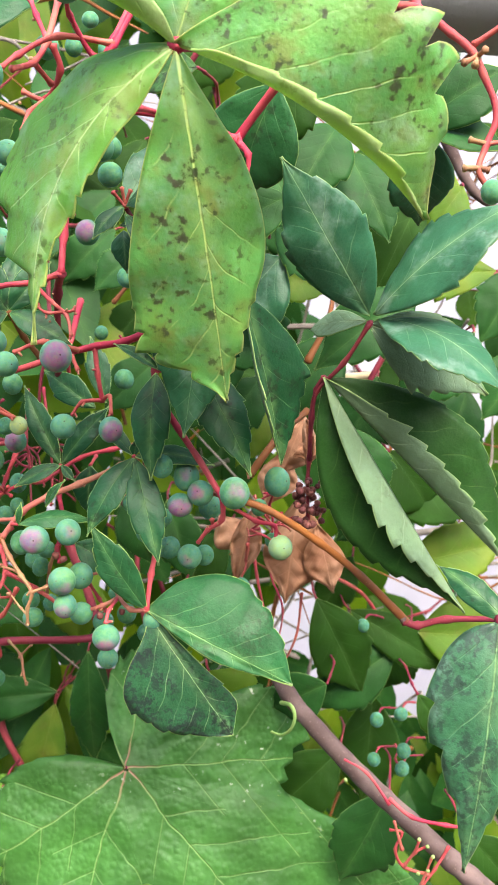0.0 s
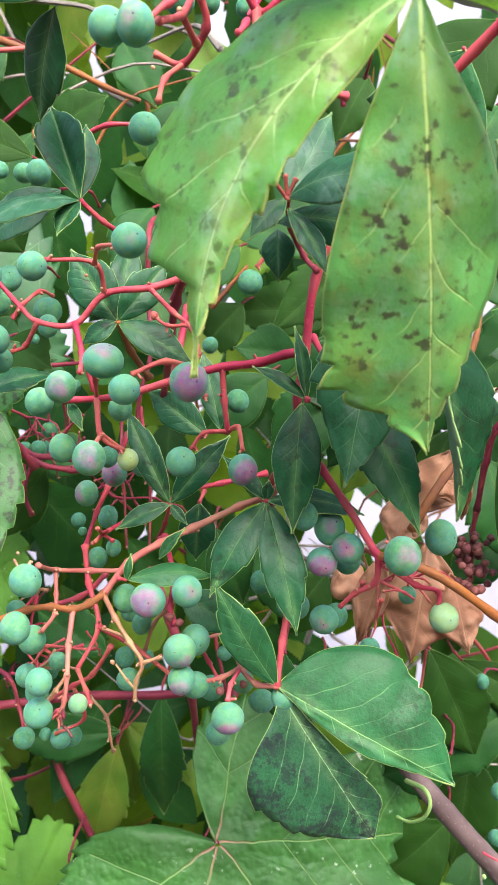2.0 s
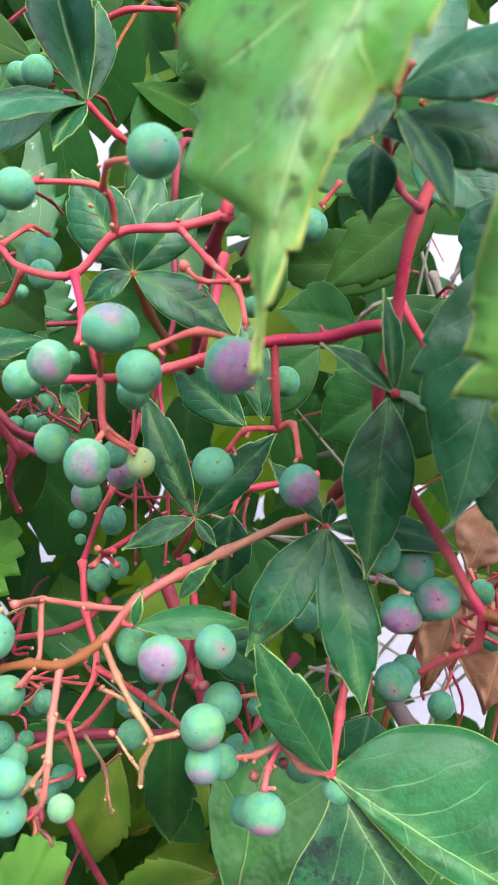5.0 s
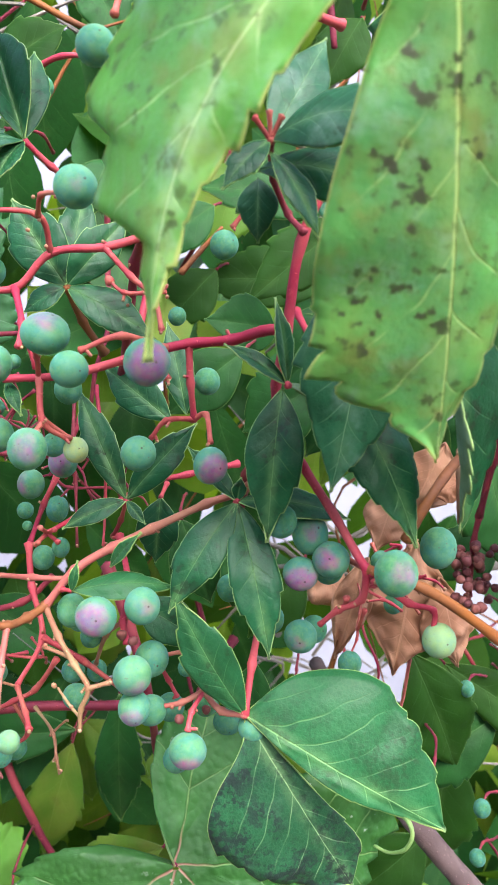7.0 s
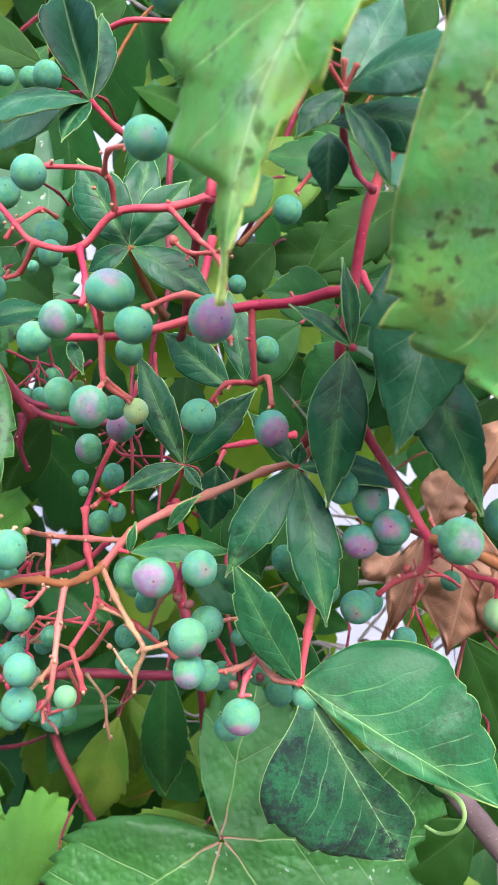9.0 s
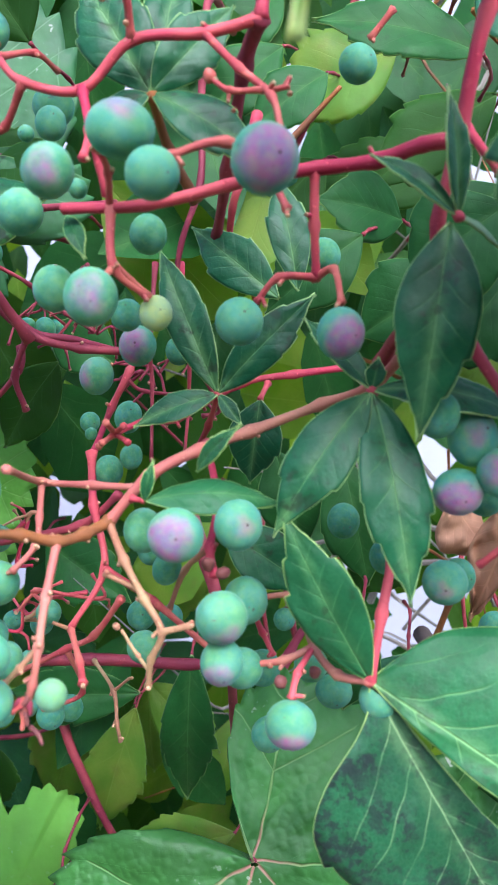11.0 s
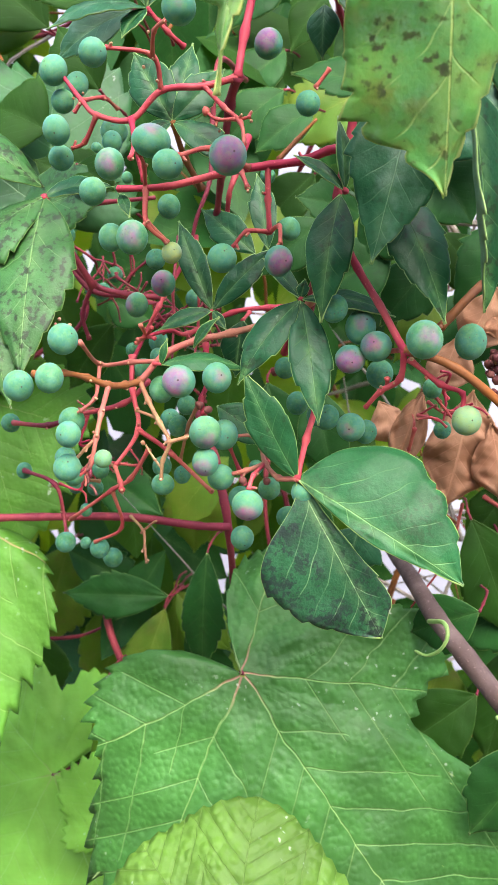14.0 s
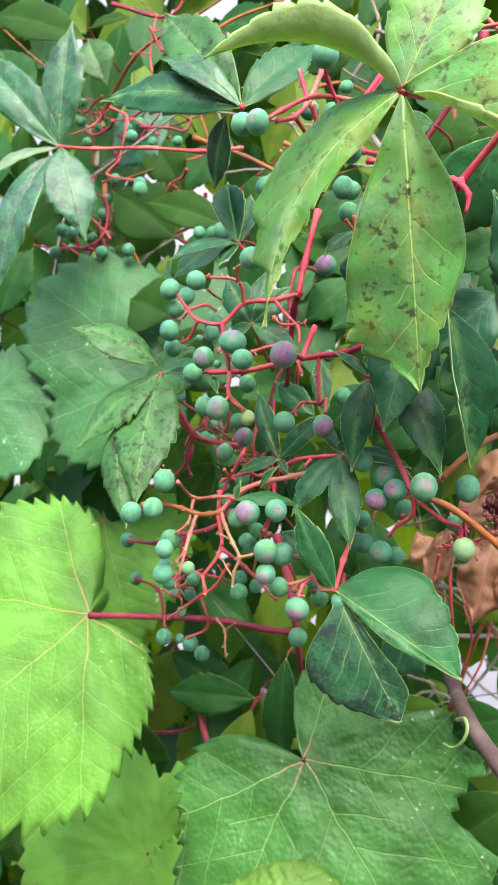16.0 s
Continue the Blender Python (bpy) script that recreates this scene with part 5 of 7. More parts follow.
# lower cluster on tan branches
cb = cluster((-0.0686, 0.2122, 1.1542), "green and pink berries on branching tan and red stalks")
# last value: shade painted into berries that hang further in
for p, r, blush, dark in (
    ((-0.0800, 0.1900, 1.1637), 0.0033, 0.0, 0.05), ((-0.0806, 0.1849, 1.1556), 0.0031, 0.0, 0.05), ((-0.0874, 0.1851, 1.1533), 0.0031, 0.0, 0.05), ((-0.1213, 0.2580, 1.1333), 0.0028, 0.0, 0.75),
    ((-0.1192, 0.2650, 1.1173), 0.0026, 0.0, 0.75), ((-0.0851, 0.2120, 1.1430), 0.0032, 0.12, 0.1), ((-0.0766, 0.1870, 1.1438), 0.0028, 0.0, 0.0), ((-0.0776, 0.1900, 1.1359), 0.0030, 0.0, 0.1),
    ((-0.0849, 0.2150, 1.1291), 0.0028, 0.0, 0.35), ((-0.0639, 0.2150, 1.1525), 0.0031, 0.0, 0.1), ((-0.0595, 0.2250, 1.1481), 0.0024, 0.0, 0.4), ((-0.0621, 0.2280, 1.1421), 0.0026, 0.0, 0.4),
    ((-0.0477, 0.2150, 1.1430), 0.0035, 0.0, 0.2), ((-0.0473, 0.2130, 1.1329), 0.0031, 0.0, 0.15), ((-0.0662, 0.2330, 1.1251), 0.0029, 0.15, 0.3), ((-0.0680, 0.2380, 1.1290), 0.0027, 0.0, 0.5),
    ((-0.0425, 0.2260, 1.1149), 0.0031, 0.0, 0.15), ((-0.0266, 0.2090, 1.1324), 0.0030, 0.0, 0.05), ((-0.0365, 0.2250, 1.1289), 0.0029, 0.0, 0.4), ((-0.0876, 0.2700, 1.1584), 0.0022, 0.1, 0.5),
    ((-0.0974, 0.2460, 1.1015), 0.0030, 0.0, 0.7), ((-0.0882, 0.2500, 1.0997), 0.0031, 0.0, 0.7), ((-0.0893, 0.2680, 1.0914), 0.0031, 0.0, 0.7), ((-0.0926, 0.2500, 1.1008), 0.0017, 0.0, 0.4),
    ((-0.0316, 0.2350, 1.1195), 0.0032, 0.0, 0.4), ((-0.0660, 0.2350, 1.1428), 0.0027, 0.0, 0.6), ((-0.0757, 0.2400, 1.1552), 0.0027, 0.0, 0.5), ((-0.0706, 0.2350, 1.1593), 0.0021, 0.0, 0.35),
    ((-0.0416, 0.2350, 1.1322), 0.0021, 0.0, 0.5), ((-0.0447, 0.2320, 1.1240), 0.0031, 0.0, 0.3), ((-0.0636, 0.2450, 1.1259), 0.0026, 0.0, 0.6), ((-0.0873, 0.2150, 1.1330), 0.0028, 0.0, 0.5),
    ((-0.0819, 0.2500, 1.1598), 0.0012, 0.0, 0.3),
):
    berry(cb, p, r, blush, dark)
berry(cb, (-0.0689, 0.1877, 1.1392), 0.0019, 0.0, 0.1, 0.2, label="small pale green berry with a dark eye")
berry(cb, (-0.0572, 0.2035, 1.1559), 0.0037, 0.75, toward=(-0.35, -1, 0.25), label="jade berry with a bright magenta cheek")
berry(cb, (-0.0490, 0.2065, 1.1573), 0.0034, 0.35, toward=(0.15, -1, 0.2))
berry(cb, (-0.0501, 0.2030, 1.1449), 0.0038, 0.5, toward=(0.0, -0.8, -0.8))
berry(cb, (-0.0497, 0.2040, 1.1379), 0.0035, 0.65, toward=(0.1, -0.7, -0.7))
berry(cb, (-0.0393, 0.2060, 1.1284), 0.0037, 0.8, toward=(0.0, -0.55, -0.85), squash=1.05, label="berry with a purple lower half")

B2 = (-0.0686, 0.2122, 1.1542)
twig(cb, [(-0.0243, 0.2070, 1.1895), (-0.0305, 0.2260, 1.1766), (-0.0385, 0.2310, 1.1718), (-0.0496, 0.2250, 1.1673), (-0.0565, 0.2180, 1.1651), (-0.0632, 0.2140, 1.1613), B2], 0.0010, 0.0009, ROSE)
twig(cb, [B2, (-0.0710, 0.2080, 1.1534), (-0.0736, 0.2035, 1.1534), (-0.0776, 0.2000, 1.1550), (-0.0813, 0.1950, 1.1560), (-0.0855, 0.1880, 1.1558)], 0.0009, 0.0006, BROWN)
twig(cb, [(-0.0641, 0.2140, 1.1594), (-0.0725, 0.2170, 1.1583), (-0.0823, 0.2226, 1.1566), (-0.0816, 0.2050, 1.1626)], 0.0007, 0.0006, ROSE)
twig(cb, [(-0.0823, 0.2226, 1.1566), (-0.0810, 0.2180, 1.1520), (-0.0803, 0.2140, 1.1487), (-0.0823, 0.2100, 1.1458)], 0.0006, 0.0005, ROSE)
twig(cb, [(-0.0736, 0.2035, 1.1534), (-0.0732, 0.1980, 1.1475), (-0.0724, 0.1930, 1.1427), (-0.0727, 0.1920, 1.1379), (-0.0737, 0.1920, 1.1341)], 0.0007, 0.0005, ROSE)
twig(cb, [(-0.0724, 0.1930, 1.1427), (-0.0745, 0.1920, 1.1400), (-0.0765, 0.1920, 1.1375)], 0.0005, 0.0004, TAN)
twig(cb, [B2, (-0.0649, 0.2070, 1.1504), (-0.0614, 0.2050, 1.1458), (-0.0583, 0.2033, 1.1418), (-0.0597, 0.2040, 1.1372), (-0.0601, 0.2050, 1.1325)], 0.0007, 0.0005, TAN)
twig(cb, [(-0.0583, 0.2033, 1.1418), (-0.0543, 0.2030, 1.1433)], 0.0006, 0.0005, TAN)
twig(cb, [(-0.0625, 0.2060, 1.1467), (-0.0679, 0.2080, 1.1477)], 0.0005, 0.0004, TAN)
twig(cb, [(-0.0790, 0.2400, 1.1585), (-0.0772, 0.2360, 1.1496), (-0.0738, 0.2320, 1.1394), (-0.0783, 0.2280, 1.1295)], 0.0009, 0.0006, RED)
twig(cb, [(-0.0738, 0.2320, 1.1394), (-0.0649, 0.2320, 1.1344), (-0.0526, 0.2340, 1.1242)], 0.0008, 0.0006, CORAL)
twig(cb, [(-0.0783, 0.2280, 1.1295), (-0.0743, 0.2200, 1.1274), (-0.0723, 0.2150, 1.1265)], 0.0006, 0.0007, CORAL)
twig(cb, [(-0.0521, 0.2100, 1.1482), (-0.0534, 0.2130, 1.1515), (-0.0537, 0.2220, 1.1563), (-0.0572, 0.2320, 1.1636)], 0.0007, 0.0008, RED)
twig(cb, [(-0.0534, 0.2130, 1.1515), (-0.0586, 0.2250, 1.1432), (-0.0623, 0.2350, 1.1321)], 0.0006, 0.0005, ROSE)
twig(cb, [H2, (-0.0330, 0.2100, 1.1349), (-0.0368, 0.2130, 1.1375), (-0.0388, 0.2180, 1.1404), (-0.0412, 0.2190, 1.1429), (-0.0466, 0.2180, 1.1422)], 0.0008, 0.0005, ROSE)
twig(cb, [(-0.0368, 0.2130, 1.1375), (-0.0411, 0.2120, 1.1354), (-0.0456, 0.2130, 1.1337)], 0.0007, 0.0006, ROSE)
twig(cb, [(-0.0368, 0.2130, 1.1375), (-0.0389, 0.2090, 1.1350), (-0.0395, 0.2070, 1.1320)], 0.0006, 0.0006, RED)
twig(cb, [(-0.0477, 0.2250, 1.1387), (-0.0451, 0.2280, 1.1324), (-0.0429, 0.2280, 1.1285)], 0.0006, 0.0005, RED)
twig(cb, [(-0.0820, 0.2600, 1.1079), (-0.0752, 0.2500, 1.1066), (-0.0731, 0.2450, 1.1026), (-0.0722, 0.2450, 1.0986)], 0.0005, 0.0004, TAN)
twig(cb, [(-0.0752, 0.2500, 1.1066), (-0.0721, 0.2500, 1.1098)], 0.0004, 0.0003, TAN)
twig(cb, [(-0.1190, 0.2550, 1.1339), (-0.1040, 0.2450, 1.1359), (-0.0945, 0.2400, 1.1402), (-0.0797, 0.2370, 1.1454), (-0.0724, 0.2350, 1.1525)], 0.0007, 0.0007, MAROON)
twig(cb, [(-0.1179, 0.2620, 1.1180), (-0.1031, 0.2500, 1.1176), (-0.0999, 0.2500, 1.1084), (-0.0977, 0.2470, 1.1040)], 0.0006, 0.0005, MAROON)
twig(cb, [(-0.0705, 0.2320, 1.1343), (-0.0762, 0.2360, 1.1249), (-0.0818, 0.2380, 1.1207), (-0.0967, 0.2480, 1.1082)], 0.0007, 0.0006, CORAL)
twig(cb, [(-0.0818, 0.2380, 1.1207), (-0.0803, 0.2450, 1.1084), (-0.0892, 0.2480, 1.1020)], 0.0006, 0.0005, CORAL)
for p in ((-0.0674, 0.2075, 1.1482), (-0.0800, 0.2135, 1.1489), (-0.0721, 0.1922, 1.1432), (-0.0600, 0.2045, 1.1325), (-0.0541, 0.2028, 1.1435), (-0.0430, 0.2115, 1.1345), (-0.0416, 0.2175, 1.1431), (-0.0833, 0.1960, 1.1677), (-0.0796, 0.1930, 1.1667), (-0.0720, 0.2140, 1.1266), (-0.0619, 0.2055, 1.1368)):
    knot(cb, p, 0.0005, BUD, name="dry_tip")
for p in ((-0.0413, 0.2085, 1.1336), (-0.0361, 0.2140, 1.1330), (-0.0507, 0.2080, 1.1495), (-0.0531, 0.2090, 1.1503)):
    knot(cb, p, 0.0013, BLACK_BUD, name="withered_bud")
for a, b in (((-0.0813, 0.1920, 1.1647), (-0.0836, 0.1945, 1.1667)), ((-0.0801, 0.1920, 1.1655), (-0.0798, 0.1930, 1.1669)), ((-0.0787, 0.2270, 1.1300), (-0.0805, 0.2250, 1.1316))):
    stalk(cb, [a, b], 0.0004, 0.0003, BUD, name="dry_tip", sides=6, swell=0.0)
tuft = random.Random(31)
for k in range(9):
    a = Vector((-0.0738, 0.1920, 1.1352)) + Vector((tuft.gauss(0, 0.0006), 0, tuft.gauss(0, 0.0012)))
    b = a + Vector((tuft.gauss(0, 0.0012), -0.0008, -0.0006 - 0.0014 * tuft.random()))
    stalk(cb, [a, (a + b) / 2 + Vector((0.0002, 0, 0.0002)), b], 0.0004, 0.0003, (CORAL, MAROON, BLACK_BUD)[k % 3], name="dry_tip", sides=6, swell=0.0)
stalk(cb, [(-0.0600, 0.2045, 1.1352), (-0.0625, 0.2060, 1.1372), (-0.0648, 0.2070, 1.1398)], 0.0004, 0.0003, TAN, name="bud_stalk", sides=6, swell=0.0)
knot(cb, (-0.0655, 0.2070, 1.1403), 0.0008, BUD, name="bud")
# star of empty stalks in the middle
for a in ((-0.0721, 0.2220, 1.1673), (-0.0692, 0.2220, 1.1670), (-0.0684, 0.2220, 1.1644), (-0.0729, 0.2230, 1.1637), (-0.0740, 0.2250, 1.1626)):
    stalk(cb, [(-0.0720, 0.2280, 1.1645), a], 0.0006, 0.0005, CORAL, name="dry_tip", sides=6)
twig(cb, [(-0.0720, 0.2280, 1.1645), (-0.0675, 0.2340, 1.1664), (-0.0638, 0.2400, 1.1658), (-0.0531, 0.2450, 1.1724), (-0.0438, 0.2480, 1.1746), (-0.0318, 0.2550, 1.1765)], 0.0006, 0.0008, RED)
twig(cb, [(-0.0730, 0.2600, 1.1930), (-0.0713, 0.2500, 1.1780), (-0.0705, 0.2500, 1.1707), (-0.0689, 0.2450, 1.1565)], 0.0005, 0.0003, MAROON)
twig(cb, [(-0.0679, 0.2600, 1.1934), (-0.0639, 0.2500, 1.1786), (-0.0633, 0.2500, 1.1665), (-0.0628, 0.2450, 1.1571)], 0.0006, 0.0003, RED)
twig(cb, [(-0.0716, 0.2620, 1.1858), (-0.0748, 0.2500, 1.1728), (-0.0781, 0.2500, 1.1651), (-0.0799, 0.2440, 1.1568)], 0.0008, 0.0007, RED)
twig(cb, [(-0.1101, 0.2500, 1.1955), (-0.1079, 0.2550, 1.1873), (-0.0982, 0.2600, 1.1774), (-0.0875, 0.2600, 1.1752), (-0.0768, 0.2620, 1.1752)], 0.0009, 0.0009, MAROON)
twig(cb, [(-0.0982, 0.2600, 1.1774), (-0.1016, 0.2620, 1.1683), (-0.1001, 0.2650, 1.1606)], 0.0007, 0.0006, MAROON)

# cluster on the main stem
cc = cluster((-0.008, 0.2, 1.168), "small cluster of plump blushed berries beside the main stem")
berry(cc, (-0.0176, 0.2115, 1.1715), 0.0036, 0.4, toward=(0.1, -0.8, 0.5))
berry(cc, (-0.0137, 0.2080, 1.1676), 0.0035, 0.55, toward=(-0.4, -1, 0.1))
berry(cc, (-0.0192, 0.2090, 1.1642), 0.0034, 0.85, 0.1, toward=(-0.3, -0.9, -0.4), label="violet flushed berry")
berry(cc, (-0.0043, 0.1930, 1.1702), 0.0039, 0.5, 0.25, toward=(0.05, -1, 0.15))
berry(cc, (0.0069, 0.2095, 1.1704), 0.0037, 0.12, 0.3, toward=(0.4, -1, 0.2))
berry(cc, (0.0077, 0.2060, 1.1532), 0.0033, 0.05, 0.15, 0.5)
berry(cc, (-0.0237, 0.2060, 1.1751), 0.0030, 0.0, 0.4)
berry(cc, (-0.0175, 0.2190, 1.1475), 0.0035, 0.35, 0.2, toward=(-0.3, -0.8, -0.2))
berry(cc, (-0.0237, 0.2250, 1.1486), 0.0031, 0.0, 0.5)
berry(cc, (-0.0119, 0.2250, 1.1606), 0.0034, 0.1, 0.5)
berry(cc, (-0.0138, 0.2280, 1.1456), 0.0030, 0.0, 0.5)
berry(cc, (-0.0259, 0.2250, 1.1489), 0.0030, 0.0, 0.5)
berry(cc, (-0.0267, 0.2350, 1.1554), 0.0028, 0.0, 0.5)
berry(cc, (-0.0367, 0.2400, 1.1590), 0.0028, 0.0, 0.6)
berry(cc, (-0.0326, 0.2400, 1.1499), 0.0030, 0.0, 0.6)
J1 = (-0.0076, 0.2030, 1.1675)
stalk(cc, [J1, (-0.0078, 0.2050, 1.1611), (-0.0116, 0.2080, 1.1577), (-0.0146, 0.2110, 1.1534)], 0.0009, 0.0006, RED, swell=0.4)
stalk(cc, [(-0.0064, 0.2030, 1.1656), (0.0011, 0.2050, 1.1607), (0.0061, 0.2060, 1.1591), (0.0064, 0.2060, 1.1549)], 0.0007, 0.0006, RED)
stalk(cc, [(-0.0076, 0.2035, 1.1675), (-0.0105, 0.2120, 1.1668), (-0.0130, 0.2130, 1.1676)], 0.0007, 0.0006, CORAL)
stalk(cc, [(-0.0103, 0.2080, 1.1585), (-0.0105, 0.2060, 1.1608)], 0.0006, 0.0006, CORAL)
for p in ((-0.0060, 0.2015, 1.1657), (-0.0088, 0.2055, 1.1600), (-0.0117, 0.2070, 1.1587), (-0.0008, 0.2000, 1.1731)):
    knot(cc, p, 0.0006, BUD, name="dry_tip")

# top cluster under the spotted leaf
ct = cluster((-0.045, 0.19, 1.26), "green berries on coral stalks above the large leaf")
berry(ct, (-0.0557, 0.1720, 1.2634), 0.0033, 0.4, toward=(0.0, -1, -0.1))
berry(ct, (-0.0608, 0.1750, 1.2640), 0.0032, 0.0)
berry(ct, (-0.0404, 0.1780, 1.2835), 0.0036, 0.05)
berry(ct, (-0.0297, 0.1730, 1.2558), 0.0031, 0.05, squash=0.9)
berry(ct, (-0.0426, 0.1800, 1.2455), 0.0032, 0.1)
berry(ct, (-0.0377, 0.2050, 1.2563), 0.0030, 0.0, 0.2)
berry(ct, (-0.0563, 0.1870, 1.2507), 0.0030, 0.0)
berry(ct, (-0.0409, 0.2100, 1.2888), 0.0020, 0.0, 0.2)
berry(ct, (-0.0532, 0.2150, 1.2839), 0.0032, 0.0, 0.4)
berry(ct, (-0.0473, 0.2200, 1.2858), 0.0025, 0.0, 0.4)
berry(ct, (-0.0395, 0.2250, 1.2868), 0.0024, 0.0, 0.4)
berry(ct, (-0.0373, 0.2150, 1.2586), 0.0030, 0.0, 0.3)
berry(ct, (-0.0374, 0.2150, 1.2517), 0.0033, 0.0, 0.4)
stalk(ct, [(-0.0321, 0.2250, 1.2997), (-0.0360, 0.2150, 1.2859), (-0.0390, 0.2100, 1.2779), (-0.0402, 0.2050, 1.2742)], 0.0009, 0.0007, RED)
stalk(ct, [(-0.0529, 0.1800, 1.2669), (-0.0498, 0.1870, 1.2707), (-0.0484, 0.1950, 1.2784), (-0.0477, 0.2050, 1.2918)], 0.0007, 0.0009, CORAL)
stalk(ct, [(-0.0484, 0.1950, 1.2784), (-0.0521, 0.2000, 1.2861), (-0.0547, 0.2050, 1.2917)], 0.0007, 0.0007, RED)
stalk(ct, [(-0.0472, 0.1950, 1.2773), (-0.0462, 0.1980, 1.2725), (-0.0510, 0.2030, 1.2674), (-0.0568, 0.2030, 1.2692)], 0.0009, 0.0007, CORAL)
stalk(ct, [(-0.0498, 0.1870, 1.2707), (-0.0477, 0.1950, 1.2685)], 0.0007, 0.0007, CORAL)
stalk(ct, [(-0.0510, 0.2030, 1.2674), (-0.0544, 0.2000, 1.2634), (-0.0549, 0.1950, 1.2579)], 0.0007, 0.0006, CORAL)
stalk(ct, [(-0.0363, 0.1900, 1.2728), (-0.0369, 0.1850, 1.2567), (-0.0400, 0.1820, 1.2495)], 0.0008, 0.0006, CORAL)
stalk(ct, [(-0.0267, 0.2000, 1.2913), (-0.0318, 0.1900, 1.2758), (-0.0363, 0.1900, 1.2728), (-0.0409, 0.1850, 1.2802), (-0.0403, 0.1800, 1.2818)], 0.0009, 0.0006, RED)
stalk(ct, [(-0.0318, 0.1900, 1.2758), (-0.0439, 0.1860, 1.2760), (-0.0515, 0.1800, 1.2698), (-0.0537, 0.1750, 1.2656)], 0.0008, 0.0006, CORAL)
stalk(ct, [(-0.0281, 0.1800, 1.2583), (-0.0272, 0.2000, 1.2643), (-0.0227, 0.2150, 1.2670)], 0.0008, 0.0008, RED)
stalk(ct, [(-0.0341, 0.2200, 1.2696), (-0.0235, 0.2200, 1.2682), (-0.0163, 0.2250, 1.2681)], 0.0010, 0.0010, RED)
for p in ((-0.0482, 0.1935, 1.2781), (-0.0501, 0.1860, 1.2711), (-0.0567, 0.2000, 1.2656), (-0.0527, 0.2000, 1.2850)):
    knot(ct, p, 0.0006, BUD, name="dry_tip")

# cluster at the far upper left
cf = cluster((-0.1710, 0.3100, 1.2971), "distant green berries on tangled red stalks")
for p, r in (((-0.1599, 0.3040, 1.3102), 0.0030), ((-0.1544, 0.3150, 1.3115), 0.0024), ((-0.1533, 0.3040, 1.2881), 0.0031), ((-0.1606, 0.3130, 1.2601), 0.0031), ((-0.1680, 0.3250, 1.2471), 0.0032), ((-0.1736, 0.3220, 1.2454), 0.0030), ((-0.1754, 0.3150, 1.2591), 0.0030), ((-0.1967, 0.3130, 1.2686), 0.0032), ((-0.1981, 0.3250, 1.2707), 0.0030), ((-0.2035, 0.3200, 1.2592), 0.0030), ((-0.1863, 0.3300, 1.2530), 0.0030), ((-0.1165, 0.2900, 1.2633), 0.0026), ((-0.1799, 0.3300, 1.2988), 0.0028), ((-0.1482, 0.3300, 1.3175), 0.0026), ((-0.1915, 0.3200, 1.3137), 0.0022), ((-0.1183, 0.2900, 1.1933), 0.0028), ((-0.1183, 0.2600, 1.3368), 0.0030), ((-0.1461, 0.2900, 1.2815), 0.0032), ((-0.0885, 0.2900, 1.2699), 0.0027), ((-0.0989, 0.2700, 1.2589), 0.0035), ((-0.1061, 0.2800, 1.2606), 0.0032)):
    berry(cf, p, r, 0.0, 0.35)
for i, (a, b, c) in enumerate((((-0.1755, 0.3100, 1.3264), (-0.1634, 0.3050, 1.3176), (-0.1657, 0.3050, 1.2981)), ((-0.1828, 0.3150, 1.3286), (-0.1878, 0.3150, 1.3192), (-0.1981, 0.3150, 1.3153)), ((-0.1733, 0.3100, 1.3197), (-0.1872, 0.3200, 1.3170), (-0.1936, 0.3200, 1.3193)), ((-0.1703, 0.3100, 1.3051), (-0.1736, 0.3100, 1.2945), (-0.1563, 0.3050, 1.2903)), ((-0.1741, 0.3100, 1.2851), (-0.1762, 0.3150, 1.2664), (-0.1864, 0.3180, 1.2614)), ((-0.1864, 0.3180, 1.2614), (-0.1764, 0.3200, 1.2581), (-0.1629, 0.3220, 1.2494)), ((-0.1864, 0.3180, 1.2614), (-0.2031, 0.3200, 1.2614), (-0.2160, 0.3200, 1.2625)), ((-0.1762, 0.3200, 1.2567), (-0.1739, 0.3230, 1.2492), (-0.1756, 0.3250, 1.2412)), ((-0.1585, 0.3100, 1.3168), (-0.1379, 0.3150, 1.3171), (-0.1368, 0.3200, 1.3296)), ((-0.1270, 0.2900, 1.3196), (-0.1200, 0.2800, 1.3388), (-0.1193, 0.2800, 1.3434)), ((-0.1384, 0.2900, 1.3407), (-0.1217, 0.2850, 1.3370), (-0.1185, 0.2800, 1.3481)), ((-0.1338, 0.3100, 1.2971), (-0.1436, 0.3150, 1.2909), (-0.1474, 0.3200, 1.2791)))):
    stalk(cf, [a, (Vector(a) + Vector(b)) / 2 + Vector((0.0015, 0.002, 0.001)), b, c], 0.0007, 0.0005, (RED, CORAL, MAROON)[i % 3], sides=6)

